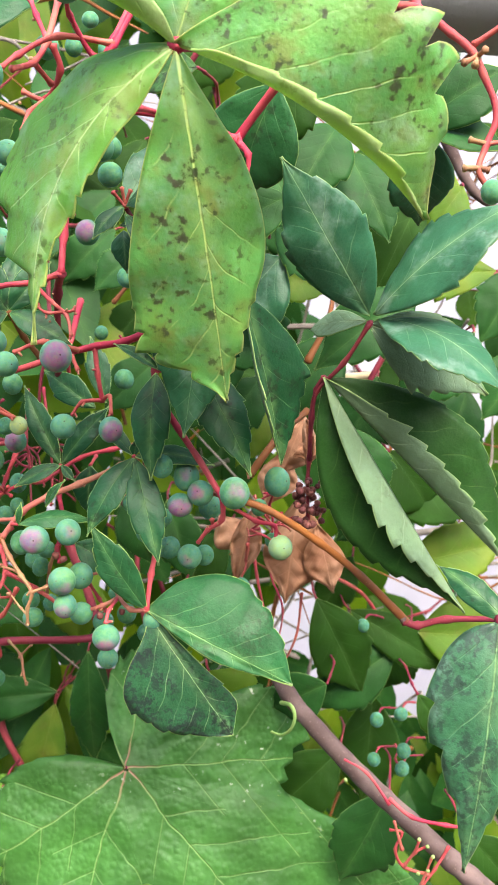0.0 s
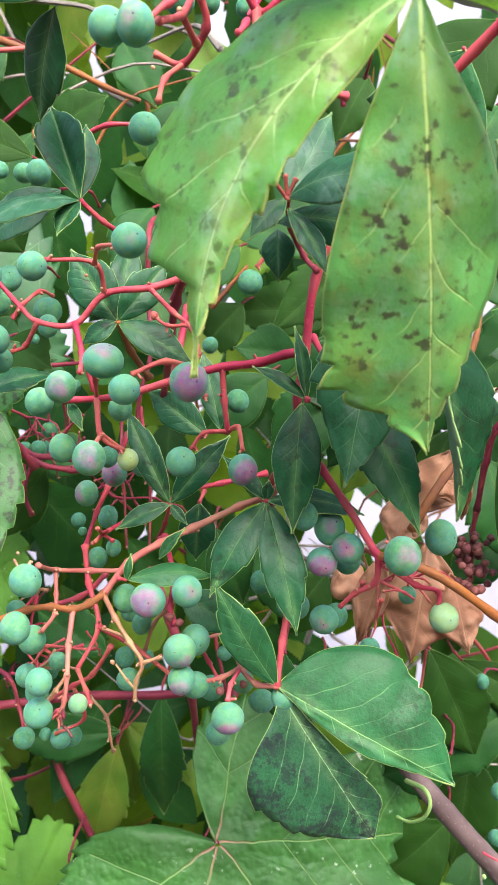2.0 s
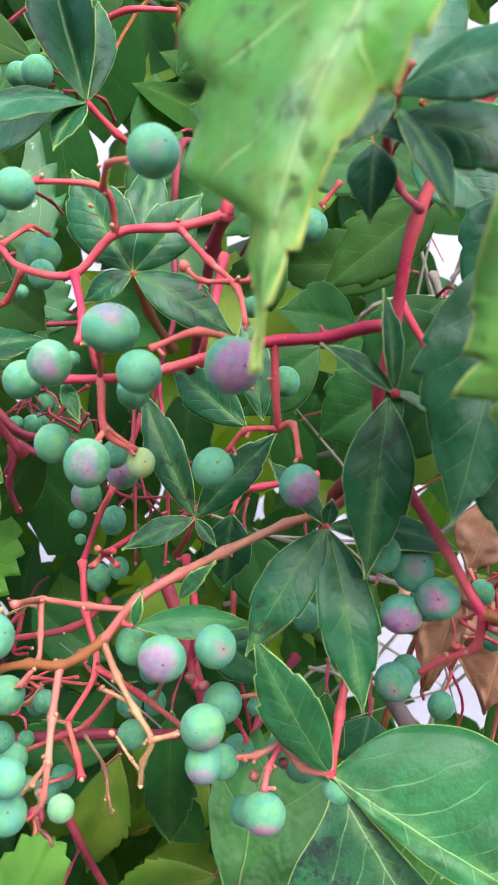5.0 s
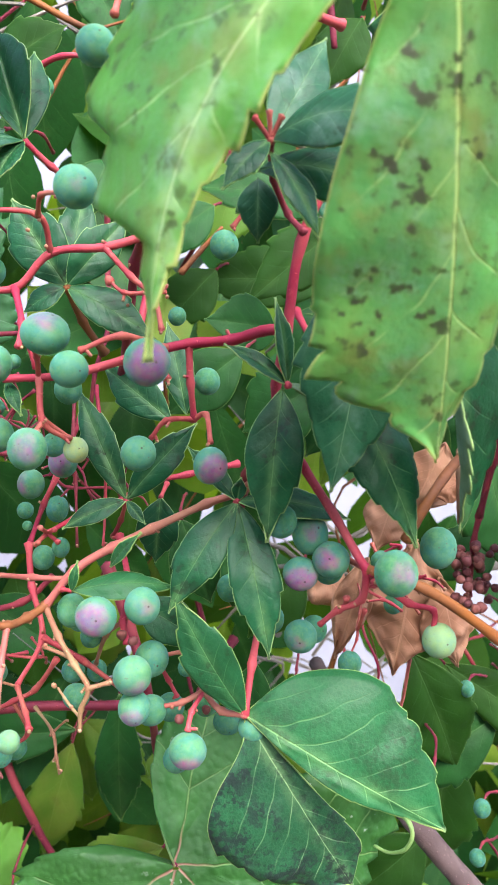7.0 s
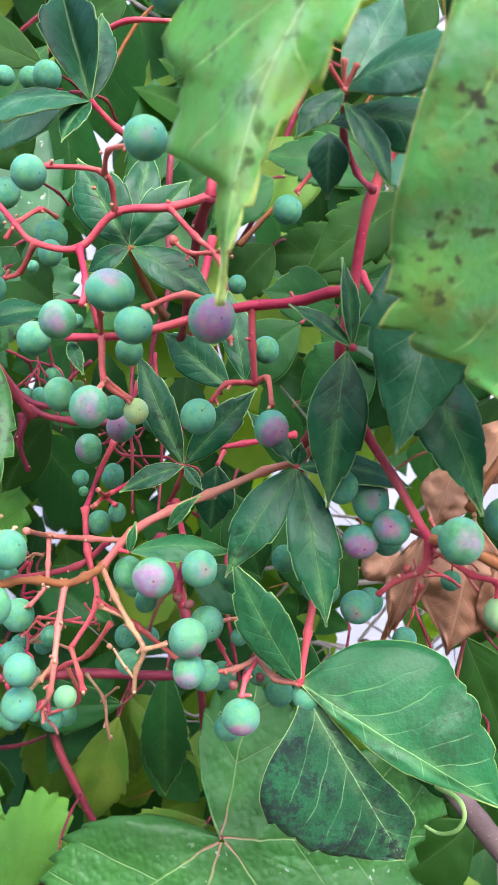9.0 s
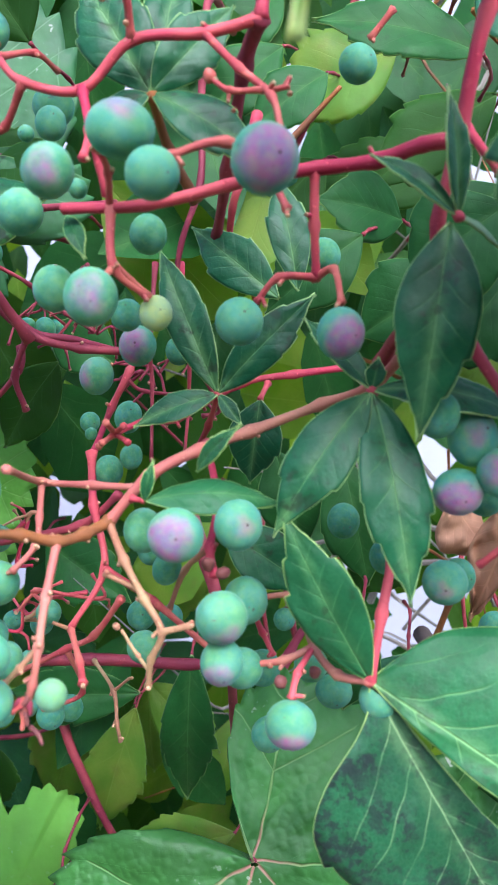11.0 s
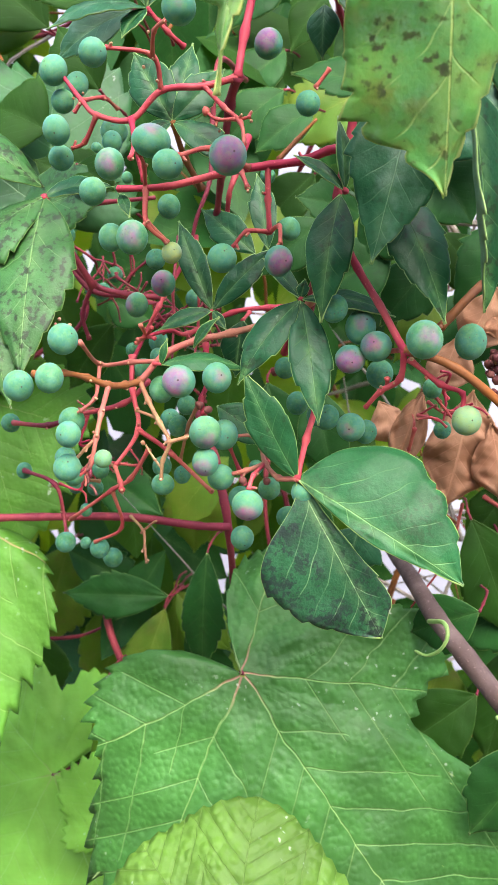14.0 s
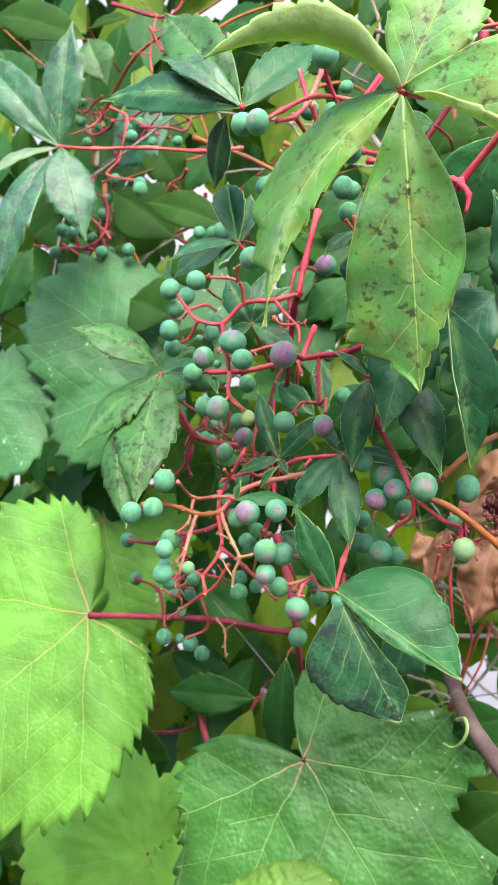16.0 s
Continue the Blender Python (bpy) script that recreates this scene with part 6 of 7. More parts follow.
# withered cluster low by the woody stem, and berries painted darker for its shade
cg = cluster((0.0541, 0.2360, 1.0412), "coral stalks with tiny yellowish buds by the woody stem")
for pts in ([(0.0634, 0.2380, 1.0476), (0.0586, 0.2360, 1.0412), (0.0529, 0.2340, 1.0349)], [(0.0568, 0.2360, 1.0393), (0.0480, 0.2330, 1.0442), (0.0451, 0.2320, 1.0505), (0.0471, 0.2320, 1.0561), (0.0432, 0.2320, 1.0571)], [(0.0480, 0.2330, 1.0442), (0.0511, 0.2310, 1.0502), (0.0543, 0.2300, 1.0527)], [(0.0511, 0.2310, 1.0502), (0.0520, 0.2300, 1.0546)], [(0.0472, 0.2320, 1.0505), (0.0444, 0.2310, 1.0605)], [(0.0540, 0.2350, 1.0361), (0.0566, 0.2320, 1.0477)]):
    stalk(cg, pts, 0.0006, 0.0004, CORAL)
for p in ((0.0521, 0.2300, 1.0550), (0.0544, 0.2290, 1.0535), (0.0527, 0.2330, 1.0417), (0.0557, 0.2330, 1.0428), (0.0566, 0.2310, 1.0487), (0.0301, 0.2390, 1.0696)):
    knot(cg, p, 0.0008, TENDRIL, name="bud")
cs = cluster((0.0535, 0.2800, 1.0628), "green berries painted dark for the shade by the woody stem")
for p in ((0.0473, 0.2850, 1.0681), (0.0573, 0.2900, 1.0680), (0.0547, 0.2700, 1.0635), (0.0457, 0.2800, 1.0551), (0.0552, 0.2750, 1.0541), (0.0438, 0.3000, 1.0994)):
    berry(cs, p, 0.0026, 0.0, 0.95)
for p in ((0.0473, 0.2850, 1.0681), (0.0573, 0.2900, 1.0680), (0.0547, 0.2700, 1.0635), (0.0457, 0.2800, 1.0551), (0.0552, 0.2750, 1.0541), (0.0438, 0.3000, 1.0994)):
    a = Vector(p)
    stalk(cs, [a, a + Vector((0.0022, 0.003, 0.0030)), a + Vector((0.006, 0.006, 0.002)), a + Vector((0.010, 0.012, -0.001))], 0.0004, 0.0004, MAROON, sides=6)
stalk(cs, [(0.0535, 0.2800, 1.0611), (0.0542, 0.2780, 1.0594), (0.0529, 0.2760, 1.0572), (0.0552, 0.2750, 1.0541)], 0.0004, 0.0004, MAROON)

# ---- stems ----
def spray(base, label, boxes, seed, mats, r=0.0006, berries=0, dark=0.5):
    """A tangle of thin forked fruit stalks that hang and cross in the shade. boxes: centre and half size of its room."""
    rng = random.Random(seed)
    ob = cluster(base, label)
    c, h = Vector(boxes[0]), Vector(boxes[1])

    def spot():
        return c + Vector([h[i] * rng.uniform(-1, 1) for i in range(3)])

    for _ in range(boxes[2]):
        a, b = spot(), spot()
        d = b - a
        k1 = a + d * 0.35 + Vector((rng.gauss(0, 1), rng.gauss(0, 0.6), rng.gauss(0, 1))) * 0.0022
        k2 = a + d * 0.7 + Vector((rng.gauss(0, 1), rng.gauss(0, 0.6), rng.gauss(0, 1))) * 0.0022
        mat = mats[rng.randrange(len(mats))]
        stalk(ob, [a, k1, k2, b], r * rng.uniform(0.8, 1.4), r * 0.7, mat, sides=6)
        for k in (k1, k2):
            e = k + Vector((rng.gauss(0, 1), rng.gauss(0, 0.5), rng.gauss(-0.4, 0.8))).normalized() * rng.uniform(0.004, 0.009)
            stalk(ob, [k, (k + e) / 2 + Vector((0.0006, 0, 0.0006)), e], r * 0.8, r * 0.55, mat, sides=6)
            if rng.random() < berries:
                berry(ob, e - Vector((0, 0, 0.0022)), rng.uniform(0.0020, 0.0031), 0.0, dark)
            else:
                knot(ob, e, r * 1.25, BUD, name="dry_tip")
    return ob


spray((-0.1875, 0.3300, 1.2699), "distant green berries on forked red stalks in shade", ((-0.1969, 0.3350, 1.2739), (0.024, 0.014, 0.026), 9), 3, (RED, MAROON, MAROON), 0.00055, 0.8, 0.5)
spray((-0.1866, 0.3300, 1.3207), "far tangle of red stalks with small berries", ((-0.1864, 0.3350, 1.3255), (0.026, 0.012, 0.014), 7), 5, (RED, MAROON), 0.00055, 0.5, 0.4)
spray((-0.1269, 0.2800, 1.3438), "red stalks with small berries high in the vine", ((-0.1311, 0.2900, 1.3465), (0.018, 0.012, 0.014), 5), 9, (RED, MAROON), 0.00055, 0.6, 0.4)
spray((-0.1004, 0.2700, 1.1784), "thin maroon stalks tangled in the shade", ((-0.1035, 0.2950, 1.1797), (0.015, 0.010, 0.014), 7), 11, (MAROON, MAROON), 0.00042, 0.3, 0.6)
spray((-0.0741, 0.2650, 1.1753), "thin red stalks crossing behind the berries", ((-0.0723, 0.2650, 1.1701), (0.012, 0.008, 0.014), 6), 13, (RED, MAROON, MAROON), 0.0004, 0.3, 0.6)
spray((-0.0949, 0.2600, 1.1259), "thin red stalks under the lower berries", ((-0.0948, 0.2550, 1.1286), (0.013, 0.008, 0.012), 6), 17, (CORAL, RED, TAN), 0.0005, 0.3, 0.5)
spray((0.0047, 0.2400, 1.1576), "thin red stalks beside the dead leaves", ((0.0037, 0.2420, 1.1540), (0.010, 0.008, 0.008), 5), 19, (RED, CORAL), 0.0005, 0.2, 0.5)


def stem_thing(pts, r0, r1, mat, label, swell=0.15):
    ob = thing("vine_shoot", pts[0], label, "shoot", "vine shoots")
    stalk(ob, pts, r0, r1, mat, name="stem", swell=swell, sides=10)
    return ob


ms = stem_thing([(0.0148, 0.1900, 1.2780), (0.0063, 0.2000, 1.2699), (-0.0030, 0.2070, 1.2597), (-0.0172, 0.2090, 1.2393), (-0.0228, 0.2095, 1.2258), (-0.0244, 0.2105, 1.2100), (-0.0258, 0.2110, 1.2000), (-0.0244, 0.2115, 1.1928), (-0.0198, 0.2110, 1.1848), (-0.0138, 0.2070, 1.1766), J1, (-0.0053, 0.2030, 1.1678)], 0.0013, 0.0009, RED, "main red vine stem winding behind the berries")
stalk(ms, [(-0.0242, 0.2115, 1.1910), (-0.0278, 0.2150, 1.1862), (-0.0300, 0.2250, 1.1797), (-0.0332, 0.2400, 1.1617), (-0.0405, 0.2500, 1.1570)], 0.0012, 0.0009, MAROON, name="side_shoot")
stalk(ms, [(-0.0088, 0.2060, 1.2609), (-0.0062, 0.2060, 1.2593), (-0.0033, 0.2060, 1.2586)], 0.0007, 0.0013, RED, name="side_shoot")
stalk(ms, [(-0.0037, 0.2060, 1.2581), (-0.0009, 0.2040, 1.2543), (-0.0011, 0.2040, 1.2494)], 0.0012, 0.0005, RED, name="side_shoot")
knot(ms, (-0.0236, 0.2112, 1.1910), 0.0014, RED, name="node_swelling")
knot(ms, J1, 0.0011, MAROON, name="node_swelling")
wood = stem_thing([J1, (0.0035, 0.2010, 1.1647), (0.0180, 0.2050, 1.1548), (0.0300, 0.2110, 1.1440), (0.0413, 0.2145, 1.1322), (0.0432, 0.2150, 1.1299)], 0.0009, 0.0012, BROWN, "orange-brown woody shoot from the main stem")
knot(wood, (0.0425, 0.2145, 1.1307), 0.0015, BARK, name="node_swelling")
stalk(wood, [(0.0430, 0.2150, 1.1299), (0.0466, 0.2140, 1.1290), (0.0540, 0.2120, 1.1314), (0.0690, 0.2050, 1.1338)], 0.0011, 0.0008, MAROON, name="side_shoot")
stem_thing([(-0.0004, 0.2050, 1.1730), (0.0016, 0.2080, 1.1753), (0.0082, 0.2150, 1.1830), (0.0159, 0.2250, 1.1884)], 0.0010, 0.0010, BROWN, "thin brown shoot by the berries")
bs = stem_thing([(0.0000, 0.3350, 1.0900), (0.0070, 0.2850, 1.0915), (0.0130, 0.2620, 1.0880), (0.0218, 0.2520, 1.0806), (0.0363, 0.2470, 1.0665), (0.0507, 0.2430, 1.0542), (0.0650, 0.2400, 1.0414), (0.0821, 0.2350, 1.0284)], 0.0026, 0.0034, BARK, "thick grey-purple woody stem", swell=0.05)
stalk(bs, [(0.0810, 0.2353, 1.0292), (0.1060, 0.2330, 1.0080), (0.1420, 0.2450, 0.9300), (0.1600, 0.2900, 0.6500), (0.1650, 0.3600, 0.3000), (0.1700, 0.4000, -0.0200)], 0.0039, 0.0060, BARK, name="lower_stem", swell=0.03, sides=10)
stalk(bs, [(0.0100, 0.2500, 1.0904), (0.0125, 0.2380, 1.0948), (0.0136, 0.2350, 1.0925), (0.0124, 0.2360, 1.0880), (0.0096, 0.2400, 1.0842), (0.0065, 0.2430, 1.0838)], 0.0007, 0.0004, TENDRIL, name="tendril", swell=0)
stalk(bs, [(0.0441, 0.2380, 1.0619), (0.0371, 0.2400, 1.0713), (0.0298, 0.2400, 1.0760)], 0.0006, 0.0003, RED, name="side_shoot")
stalk(bs, [(0.0441, 0.2380, 1.0638), (0.0510, 0.2360, 1.0588), (0.0618, 0.2360, 1.0561), (0.0738, 0.2400, 1.0521)], 0.0007, 0.0006, RED, name="side_shoot")

tops = stem_thing([(0.0147, 0.1900, 1.2830), (0.0250, 0.1800, 1.2797), (0.0345, 0.1750, 1.2777), (0.0417, 0.1720, 1.2714), (0.0455, 0.1700, 1.2673), (0.0477, 0.1690, 1.2625), (0.0506, 0.1680, 1.2543), (0.0484, 0.1670, 1.2478), (0.0466, 0.1660, 1.2425), (0.0487, 0.1660, 1.2386)], 0.0011, 0.0007, CORAL, "coral red fruit stalk stripped of its berries")
stalk(tops, [(0.0358, 0.1750, 1.2765), (0.0351, 0.1780, 1.2806), (0.0342, 0.1800, 1.2849)], 0.0011, 0.0010, RED, name="side_shoot")
stalk(tops, [(0.0458, 0.1700, 1.2684), (0.0512, 0.1680, 1.2715)], 0.0007, 0.0007, CORAL, name="side_shoot")
stalk(tops, [(0.0484, 0.1670, 1.2478), (0.0446, 0.1660, 1.2484)], 0.0006, 0.0006, TAN, name="side_shoot")
stalk(tops, [(0.0484, 0.1670, 1.2478), (0.0528, 0.1670, 1.2484)], 0.0006, 0.0006, CORAL, name="side_shoot")
for a, b in (((0.0464, 0.1690, 1.2658), (0.0430, 0.1660, 1.2635)), ((0.0465, 0.1690, 1.2658), (0.0473, 0.1660, 1.2661)), ((0.0465, 0.1690, 1.2654), (0.0450, 0.1650, 1.2627)), ((0.0469, 0.1660, 1.2428), (0.0433, 0.1650, 1.2425)), ((0.0469, 0.1660, 1.2428), (0.0484, 0.1650, 1.2421))):
    stalk(tops, [a, b], 0.0006, 0.0007, TAN, name="dry_tip", sides=6)
berry(tops, (0.0487, 0.1630, 1.2374), 0.0024, 0.0, 0.1)
stem_thing([(0.0410, 0.2050, 1.2613), (0.0377, 0.2150, 1.2690), (0.0339, 0.2300, 1.2763)], 0.0008, 0.0009, MAROON, "thin maroon leaf stalk by the wall")

for pts, r, mat, label in (
    # a red shoot; maroon paints the shade it lies in
    ([(-0.1190, 0.3800, 1.0520), (-0.1185, 0.3620, 1.0340), (-0.1060, 0.3550, 1.0110), (-0.0940, 0.3540, 0.9900), (-0.0822, 0.3540, 0.9680)], 0.0020, MAROON, "thick red vine shoot painted maroon for the shade below"),
    ([(-0.1624, 0.3800, 1.0086), (-0.1374, 0.3780, 1.0143), (-0.1199, 0.3740, 1.0248)], 0.0011, MAROON, "thin maroon shoot in the shade below"),
    ([(-0.1229, 0.2900, 1.1918), (-0.1082, 0.2850, 1.1767), (-0.0960, 0.2850, 1.1748), (-0.0827, 0.2800, 1.1731)], 0.0013, MAROON, "maroon shoot behind the berries"),
    ([(-0.1088, 0.2850, 1.1722), (-0.1093, 0.2850, 1.1663), (-0.1186, 0.2900, 1.1560)], 0.0011, MAROON, "short maroon side shoot in shade"),
    ([(-0.1263, 0.2900, 1.2017), (-0.1048, 0.2800, 1.2033), (-0.0850, 0.2750, 1.2054)], 0.0011, MAROON, "maroon shoot crossing behind the berries"),
    ([(-0.0690, 0.3300, 1.2560), (-0.0668, 0.2700, 1.2450), (-0.0666, 0.2650, 1.2258), (-0.0647, 0.2580, 1.2091), (-0.0673, 0.2550, 1.1966), (-0.0687, 0.2550, 1.1807)], 0.0009, MAROON, "upright maroon shoot behind the berries"),
    ([(-0.0550, 0.2600, 1.2218), (-0.0561, 0.2500, 1.2094), (-0.0574, 0.2500, 1.2037), (-0.0587, 0.2580, 1.1940)], 0.0012, RED, "short red shoot behind the stalks"),
    ([(-0.1400, 0.3300, 1.3190), (-0.1120, 0.3280, 1.3090), (-0.0900, 0.3250, 1.2985), (-0.0780, 0.3200, 1.2930)], 0.0014, BROWN, "brown woody twig over the berries"),
    ([(-0.0873, 0.2700, 1.2682), (-0.0787, 0.2650, 1.2709), (-0.0677, 0.2620, 1.2705)], 0.0011, RED, "red stalk above the berries"),
    ([(-0.0509, 0.3000, 1.2234), (-0.0456, 0.3000, 1.2298), (-0.0396, 0.3000, 1.2369)], 0.0010, BROWN, "thin brown twig behind the berries"),
    ([(0.0178, 0.2500, 1.2022), (0.0249, 0.2600, 1.2149), (0.0285, 0.2700, 1.2284)], 0.0012, BROWN, "reddish brown upright shoot"),
    ([(0.0068, 0.3600, 1.2248), (0.0144, 0.3600, 1.2111), (0.0305, 0.3700, 1.1984)], 0.0015, GREY_TWIG, "thin grey twig against the wall"),
    ([(0.0232, 0.3400, 1.2060), (0.0422, 0.3400, 1.2131), (0.0564, 0.3400, 1.2202)], 0.0015, BROWN, "brown twig against the wall"),
    ([(0.0448, 0.3800, 1.1929), (0.0742, 0.3800, 1.1969), (0.0954, 0.3800, 1.2035)], 0.0020, STRAW, "straw-coloured twig against the wall"),
    ([(0.0745, 0.3800, 1.1808), (0.0905, 0.3800, 1.1862), (0.1065, 0.3800, 1.1902)], 0.0018, GREY_TWIG, "grey twig against the wall"),
    ([(0.0905, 0.3600, 1.2011), (0.0987, 0.3600, 1.1808), (0.1043, 0.3600, 1.1628)], 0.0010, RED, "thin red shoot against the wall"),
    ([(0.0418, 0.3000, 1.1890), (0.0663, 0.3000, 1.2309), (0.0810, 0.3000, 1.2319), (0.0956, 0.3000, 1.2350)], 0.0012, MAROON, "dark maroon shoot crossing behind leaves"),
    ([(0.0641, 0.3600, 1.1211), (0.0874, 0.3600, 1.1242), (0.1131, 0.3600, 1.1303)], 0.0018, GREY_TWIG, "grey-brown twig against the wall"),
    ([(0.0046, 0.3600, 1.0592), (0.0124, 0.3600, 1.0918), (0.0175, 0.3600, 1.1078)], 0.0014, BROWN, "thin brown shoot behind dead leaves"),
    ([(0.0003, 0.3000, 1.1370), (0.0025, 0.3000, 1.1192), (0.0058, 0.3000, 1.1035)], 0.0009, RED, "thin red shoot behind dead leaves"),
    ([(0.0318, 0.3200, 1.1148), (0.0458, 0.3200, 1.1065), (0.0554, 0.3200, 1.0945), (0.0648, 0.3200, 1.0921), (0.0745, 0.3200, 1.0787)], 0.0010, CORAL, "coral shoot behind the woody stem"),
    ([(0.0549, 0.3000, 1.3246), (0.0522, 0.3000, 1.3111), (0.0503, 0.3000, 1.3013)], 0.0022, STRAW, "straw stalk before the rail"),
    ([(0.0487, 0.2900, 1.2982), (0.0584, 0.2900, 1.3057), (0.0701, 0.2900, 1.3095)], 0.0024, GREY_TWIG, "grey twig before the wall"),
    ([(0.0454, 0.3100, 1.3225), (0.0580, 0.3100, 1.3185), (0.0666, 0.3000, 1.3052), (0.0854, 0.3000, 1.2915)], 0.0030, BARK, "brown woody twig under the rail"),
    ([(0.0669, 0.3100, 1.3004), (0.0759, 0.3100, 1.2800), (0.0848, 0.3100, 1.2655), (0.0936, 0.3100, 1.2592)], 0.0026, BARK, "dark woody twig standing by the wall"),
    ([(-0.0046, 0.2600, 1.3280), (-0.0069, 0.2600, 1.3162), (-0.0320, 0.2700, 1.2774)], 0.0016, MAROON, "maroon shoot behind the spotted leaf"),
    ([(-0.0133, 0.2000, 1.3020), (-0.0045, 0.2000, 1.3000), (0.0038, 0.2000, 1.3008)], 0.0011, RED, "red stalk beside the spotted leaf"),
    ([(-0.0096, 0.2200, 1.3206), (0.0032, 0.2200, 1.3079)], 0.0012, TAN, "tan shoot beside the spotted leaf"),
    ([(-0.0177, 0.3000, 1.3256), (-0.0132, 0.3000, 1.3028), (-0.0105, 0.3000, 1.2870)], 0.0016, MAROON, "upright maroon shoot by the wall"),
    ([(0.0112, 0.2800, 1.1481), (0.0074, 0.2900, 1.1246), (0.0117, 0.2800, 1.1121), (0.0087, 0.2900, 1.0897)], 0.0006, RED, "thin red shoot beside the dry leaves"),
    ([(0.0179, 0.2700, 1.1215), (0.0156, 0.2700, 1.1047), (0.0073, 0.2800, 1.0836)], 0.0006, CORAL, "coral shoot beside the dry leaves"),
    ([(-0.0680, 0.2850, 1.1397), (-0.0609, 0.2800, 1.1250), (-0.0558, 0.2760, 1.1122), (-0.0535, 0.2770, 1.1011), (-0.0527, 0.2900, 1.0819), (-0.0517, 0.3100, 1.0481)], 0.0018, MAROON, "thick maroon shoot behind the berries"),
):
    stem_thing(pts, r, r * 0.5, mat, label)

# ---- dried leaves and dried flower head ----
def dried_leaf(base, tip, width, label, **more):
    ob = thing("dried_leaf", base, label, "dead leaf", "dried leaves")
    leaflet(ob, base, tip, width, DRY, under=DRY, name="blade", wave=0.02, bite=0.05, start=2.0, crumple=0.09, **more)
    return ob


dried_leaf((-0.0104, 0.2620, 1.1505), (-0.0010, 0.2620, 1.1388), 0.0163, "withered brown leaf hanging behind the berries", fold=(20, -30), curl=(-60, -40))
dried_leaf((0.0010, 0.2520, 1.1551), (-0.0054, 0.2520, 1.1289), 0.0144, "withered brown leaf hanging limp", fold=(-20, -20), curl=(-50, -40))
dried_leaf((0.0166, 0.2680, 1.1559), (0.0117, 0.2620, 1.1210), 0.0245, "broad withered brown leaf", fold=(-10, 10), curl=(-50, -40), belly=0.6)
dried_leaf((0.0222, 0.2640, 1.1469), (0.0275, 0.2580, 1.1252), 0.0168, "curled brown dead leaf", fold=(20, -10), curl=(-70, -40), belly=0.6)
dried_leaf((0.0160, 0.2350, 1.1857), (0.0168, 0.2320, 1.1700), 0.0100, "small rolled red-brown dead leaf", fold=(40, 40), curl=(90, 60), belly=0.5)
dried_leaf((0.0108, 0.2700, 1.1712), (0.0050, 0.2650, 1.1526), 0.0170, "torn brown dead leaf", fold=(-20, 10), curl=(-50, -40))
dried_leaf((0.0171, 0.2500, 1.1848), (0.0096, 0.2520, 1.1656), 0.0190, "crumpled brown dead leaf above the berries", fold=(-20, 10), curl=(-50, -60))
dried_leaf((0.0210, 0.2450, 1.1769), (0.0129, 0.2450, 1.1729), 0.0085, "small crumpled brown dead leaf", fold=(-20, 10), curl=(-50, -60))

fh = thing("dried_flower_head", (0.0156, 0.2150, 1.1638), "withered dark red flower head of tiny buds", "dried flower")
rng = random.Random(5)
stalk(fh, [(0.0159, 0.2150, 1.1756), (0.0156, 0.2160, 1.1699), (0.0157, 0.2160, 1.1588)], 0.0006, 0.0005, MAROON, name="stalk")
bm = bmesh.new()
bmesh.ops.create_icosphere(bm, subdivisions=2, radius=0.0011)
for v in bm.verts:
    v.co *= 1 + 0.25 * noise.noise(v.co * 1500)
first = part("bud", bm, BLACK_BUD, fh)
for i in range(44):
    ob = first if i == 0 else new("bud", first.data)
    ob.parent = fh
    p = here(fh, (0.0155, 0.2140, 1.1643)) + Vector((rng.gauss(0, 0.0019), rng.gauss(0, 0.0019), rng.uniform(-0.0062, 0.0055)))
    ob.matrix_basis = Matrix.LocRotScale(p, Euler((i, 2 * i, 3 * i)), Vector((1, 1, 1)) * rng.uniform(0.7, 1.05))

# ---- leaves in the shade behind ----
def back_leaf(base, tip, width, mat, label, **more):
    ob = thing("background_leaf", base, label, "leaf", "leaves in the shade")
    leaflet(ob, base, tip, width, mat, name="blade", **more)
    a = Vector(base)
    w = (a - Vector(tip)).normalized() * 0.004
    stalk(ob, [a, a + w * 0.5 + Vector((0, 0.005, 0)), a + w + Vector((0.001, 0.016, 0)), a + w + Vector((0.001, 0.028, -0.002))], 0.0004, 0.0004, MAROON, name="petiole", sides=6)
    return ob


# most of the dull greens here carry shade in their colour
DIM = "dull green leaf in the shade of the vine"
GLOW = "thin leaf with backlight put into its yellow-green"
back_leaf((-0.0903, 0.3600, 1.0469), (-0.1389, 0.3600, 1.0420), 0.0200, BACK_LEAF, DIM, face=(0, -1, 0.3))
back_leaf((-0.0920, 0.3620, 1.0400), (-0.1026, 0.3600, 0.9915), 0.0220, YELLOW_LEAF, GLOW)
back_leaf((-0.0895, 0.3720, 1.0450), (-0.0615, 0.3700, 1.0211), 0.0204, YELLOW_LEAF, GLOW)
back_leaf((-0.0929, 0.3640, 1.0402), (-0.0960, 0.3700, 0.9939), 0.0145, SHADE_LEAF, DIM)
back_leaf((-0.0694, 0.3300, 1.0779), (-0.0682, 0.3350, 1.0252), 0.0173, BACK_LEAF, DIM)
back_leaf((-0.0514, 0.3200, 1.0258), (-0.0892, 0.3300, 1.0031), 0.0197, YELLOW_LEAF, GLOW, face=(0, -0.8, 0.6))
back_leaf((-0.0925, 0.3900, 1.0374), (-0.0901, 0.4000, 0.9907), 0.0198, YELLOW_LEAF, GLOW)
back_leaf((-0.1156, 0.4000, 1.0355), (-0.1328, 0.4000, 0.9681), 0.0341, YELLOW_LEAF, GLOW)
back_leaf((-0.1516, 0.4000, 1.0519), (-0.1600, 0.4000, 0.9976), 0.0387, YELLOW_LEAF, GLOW)
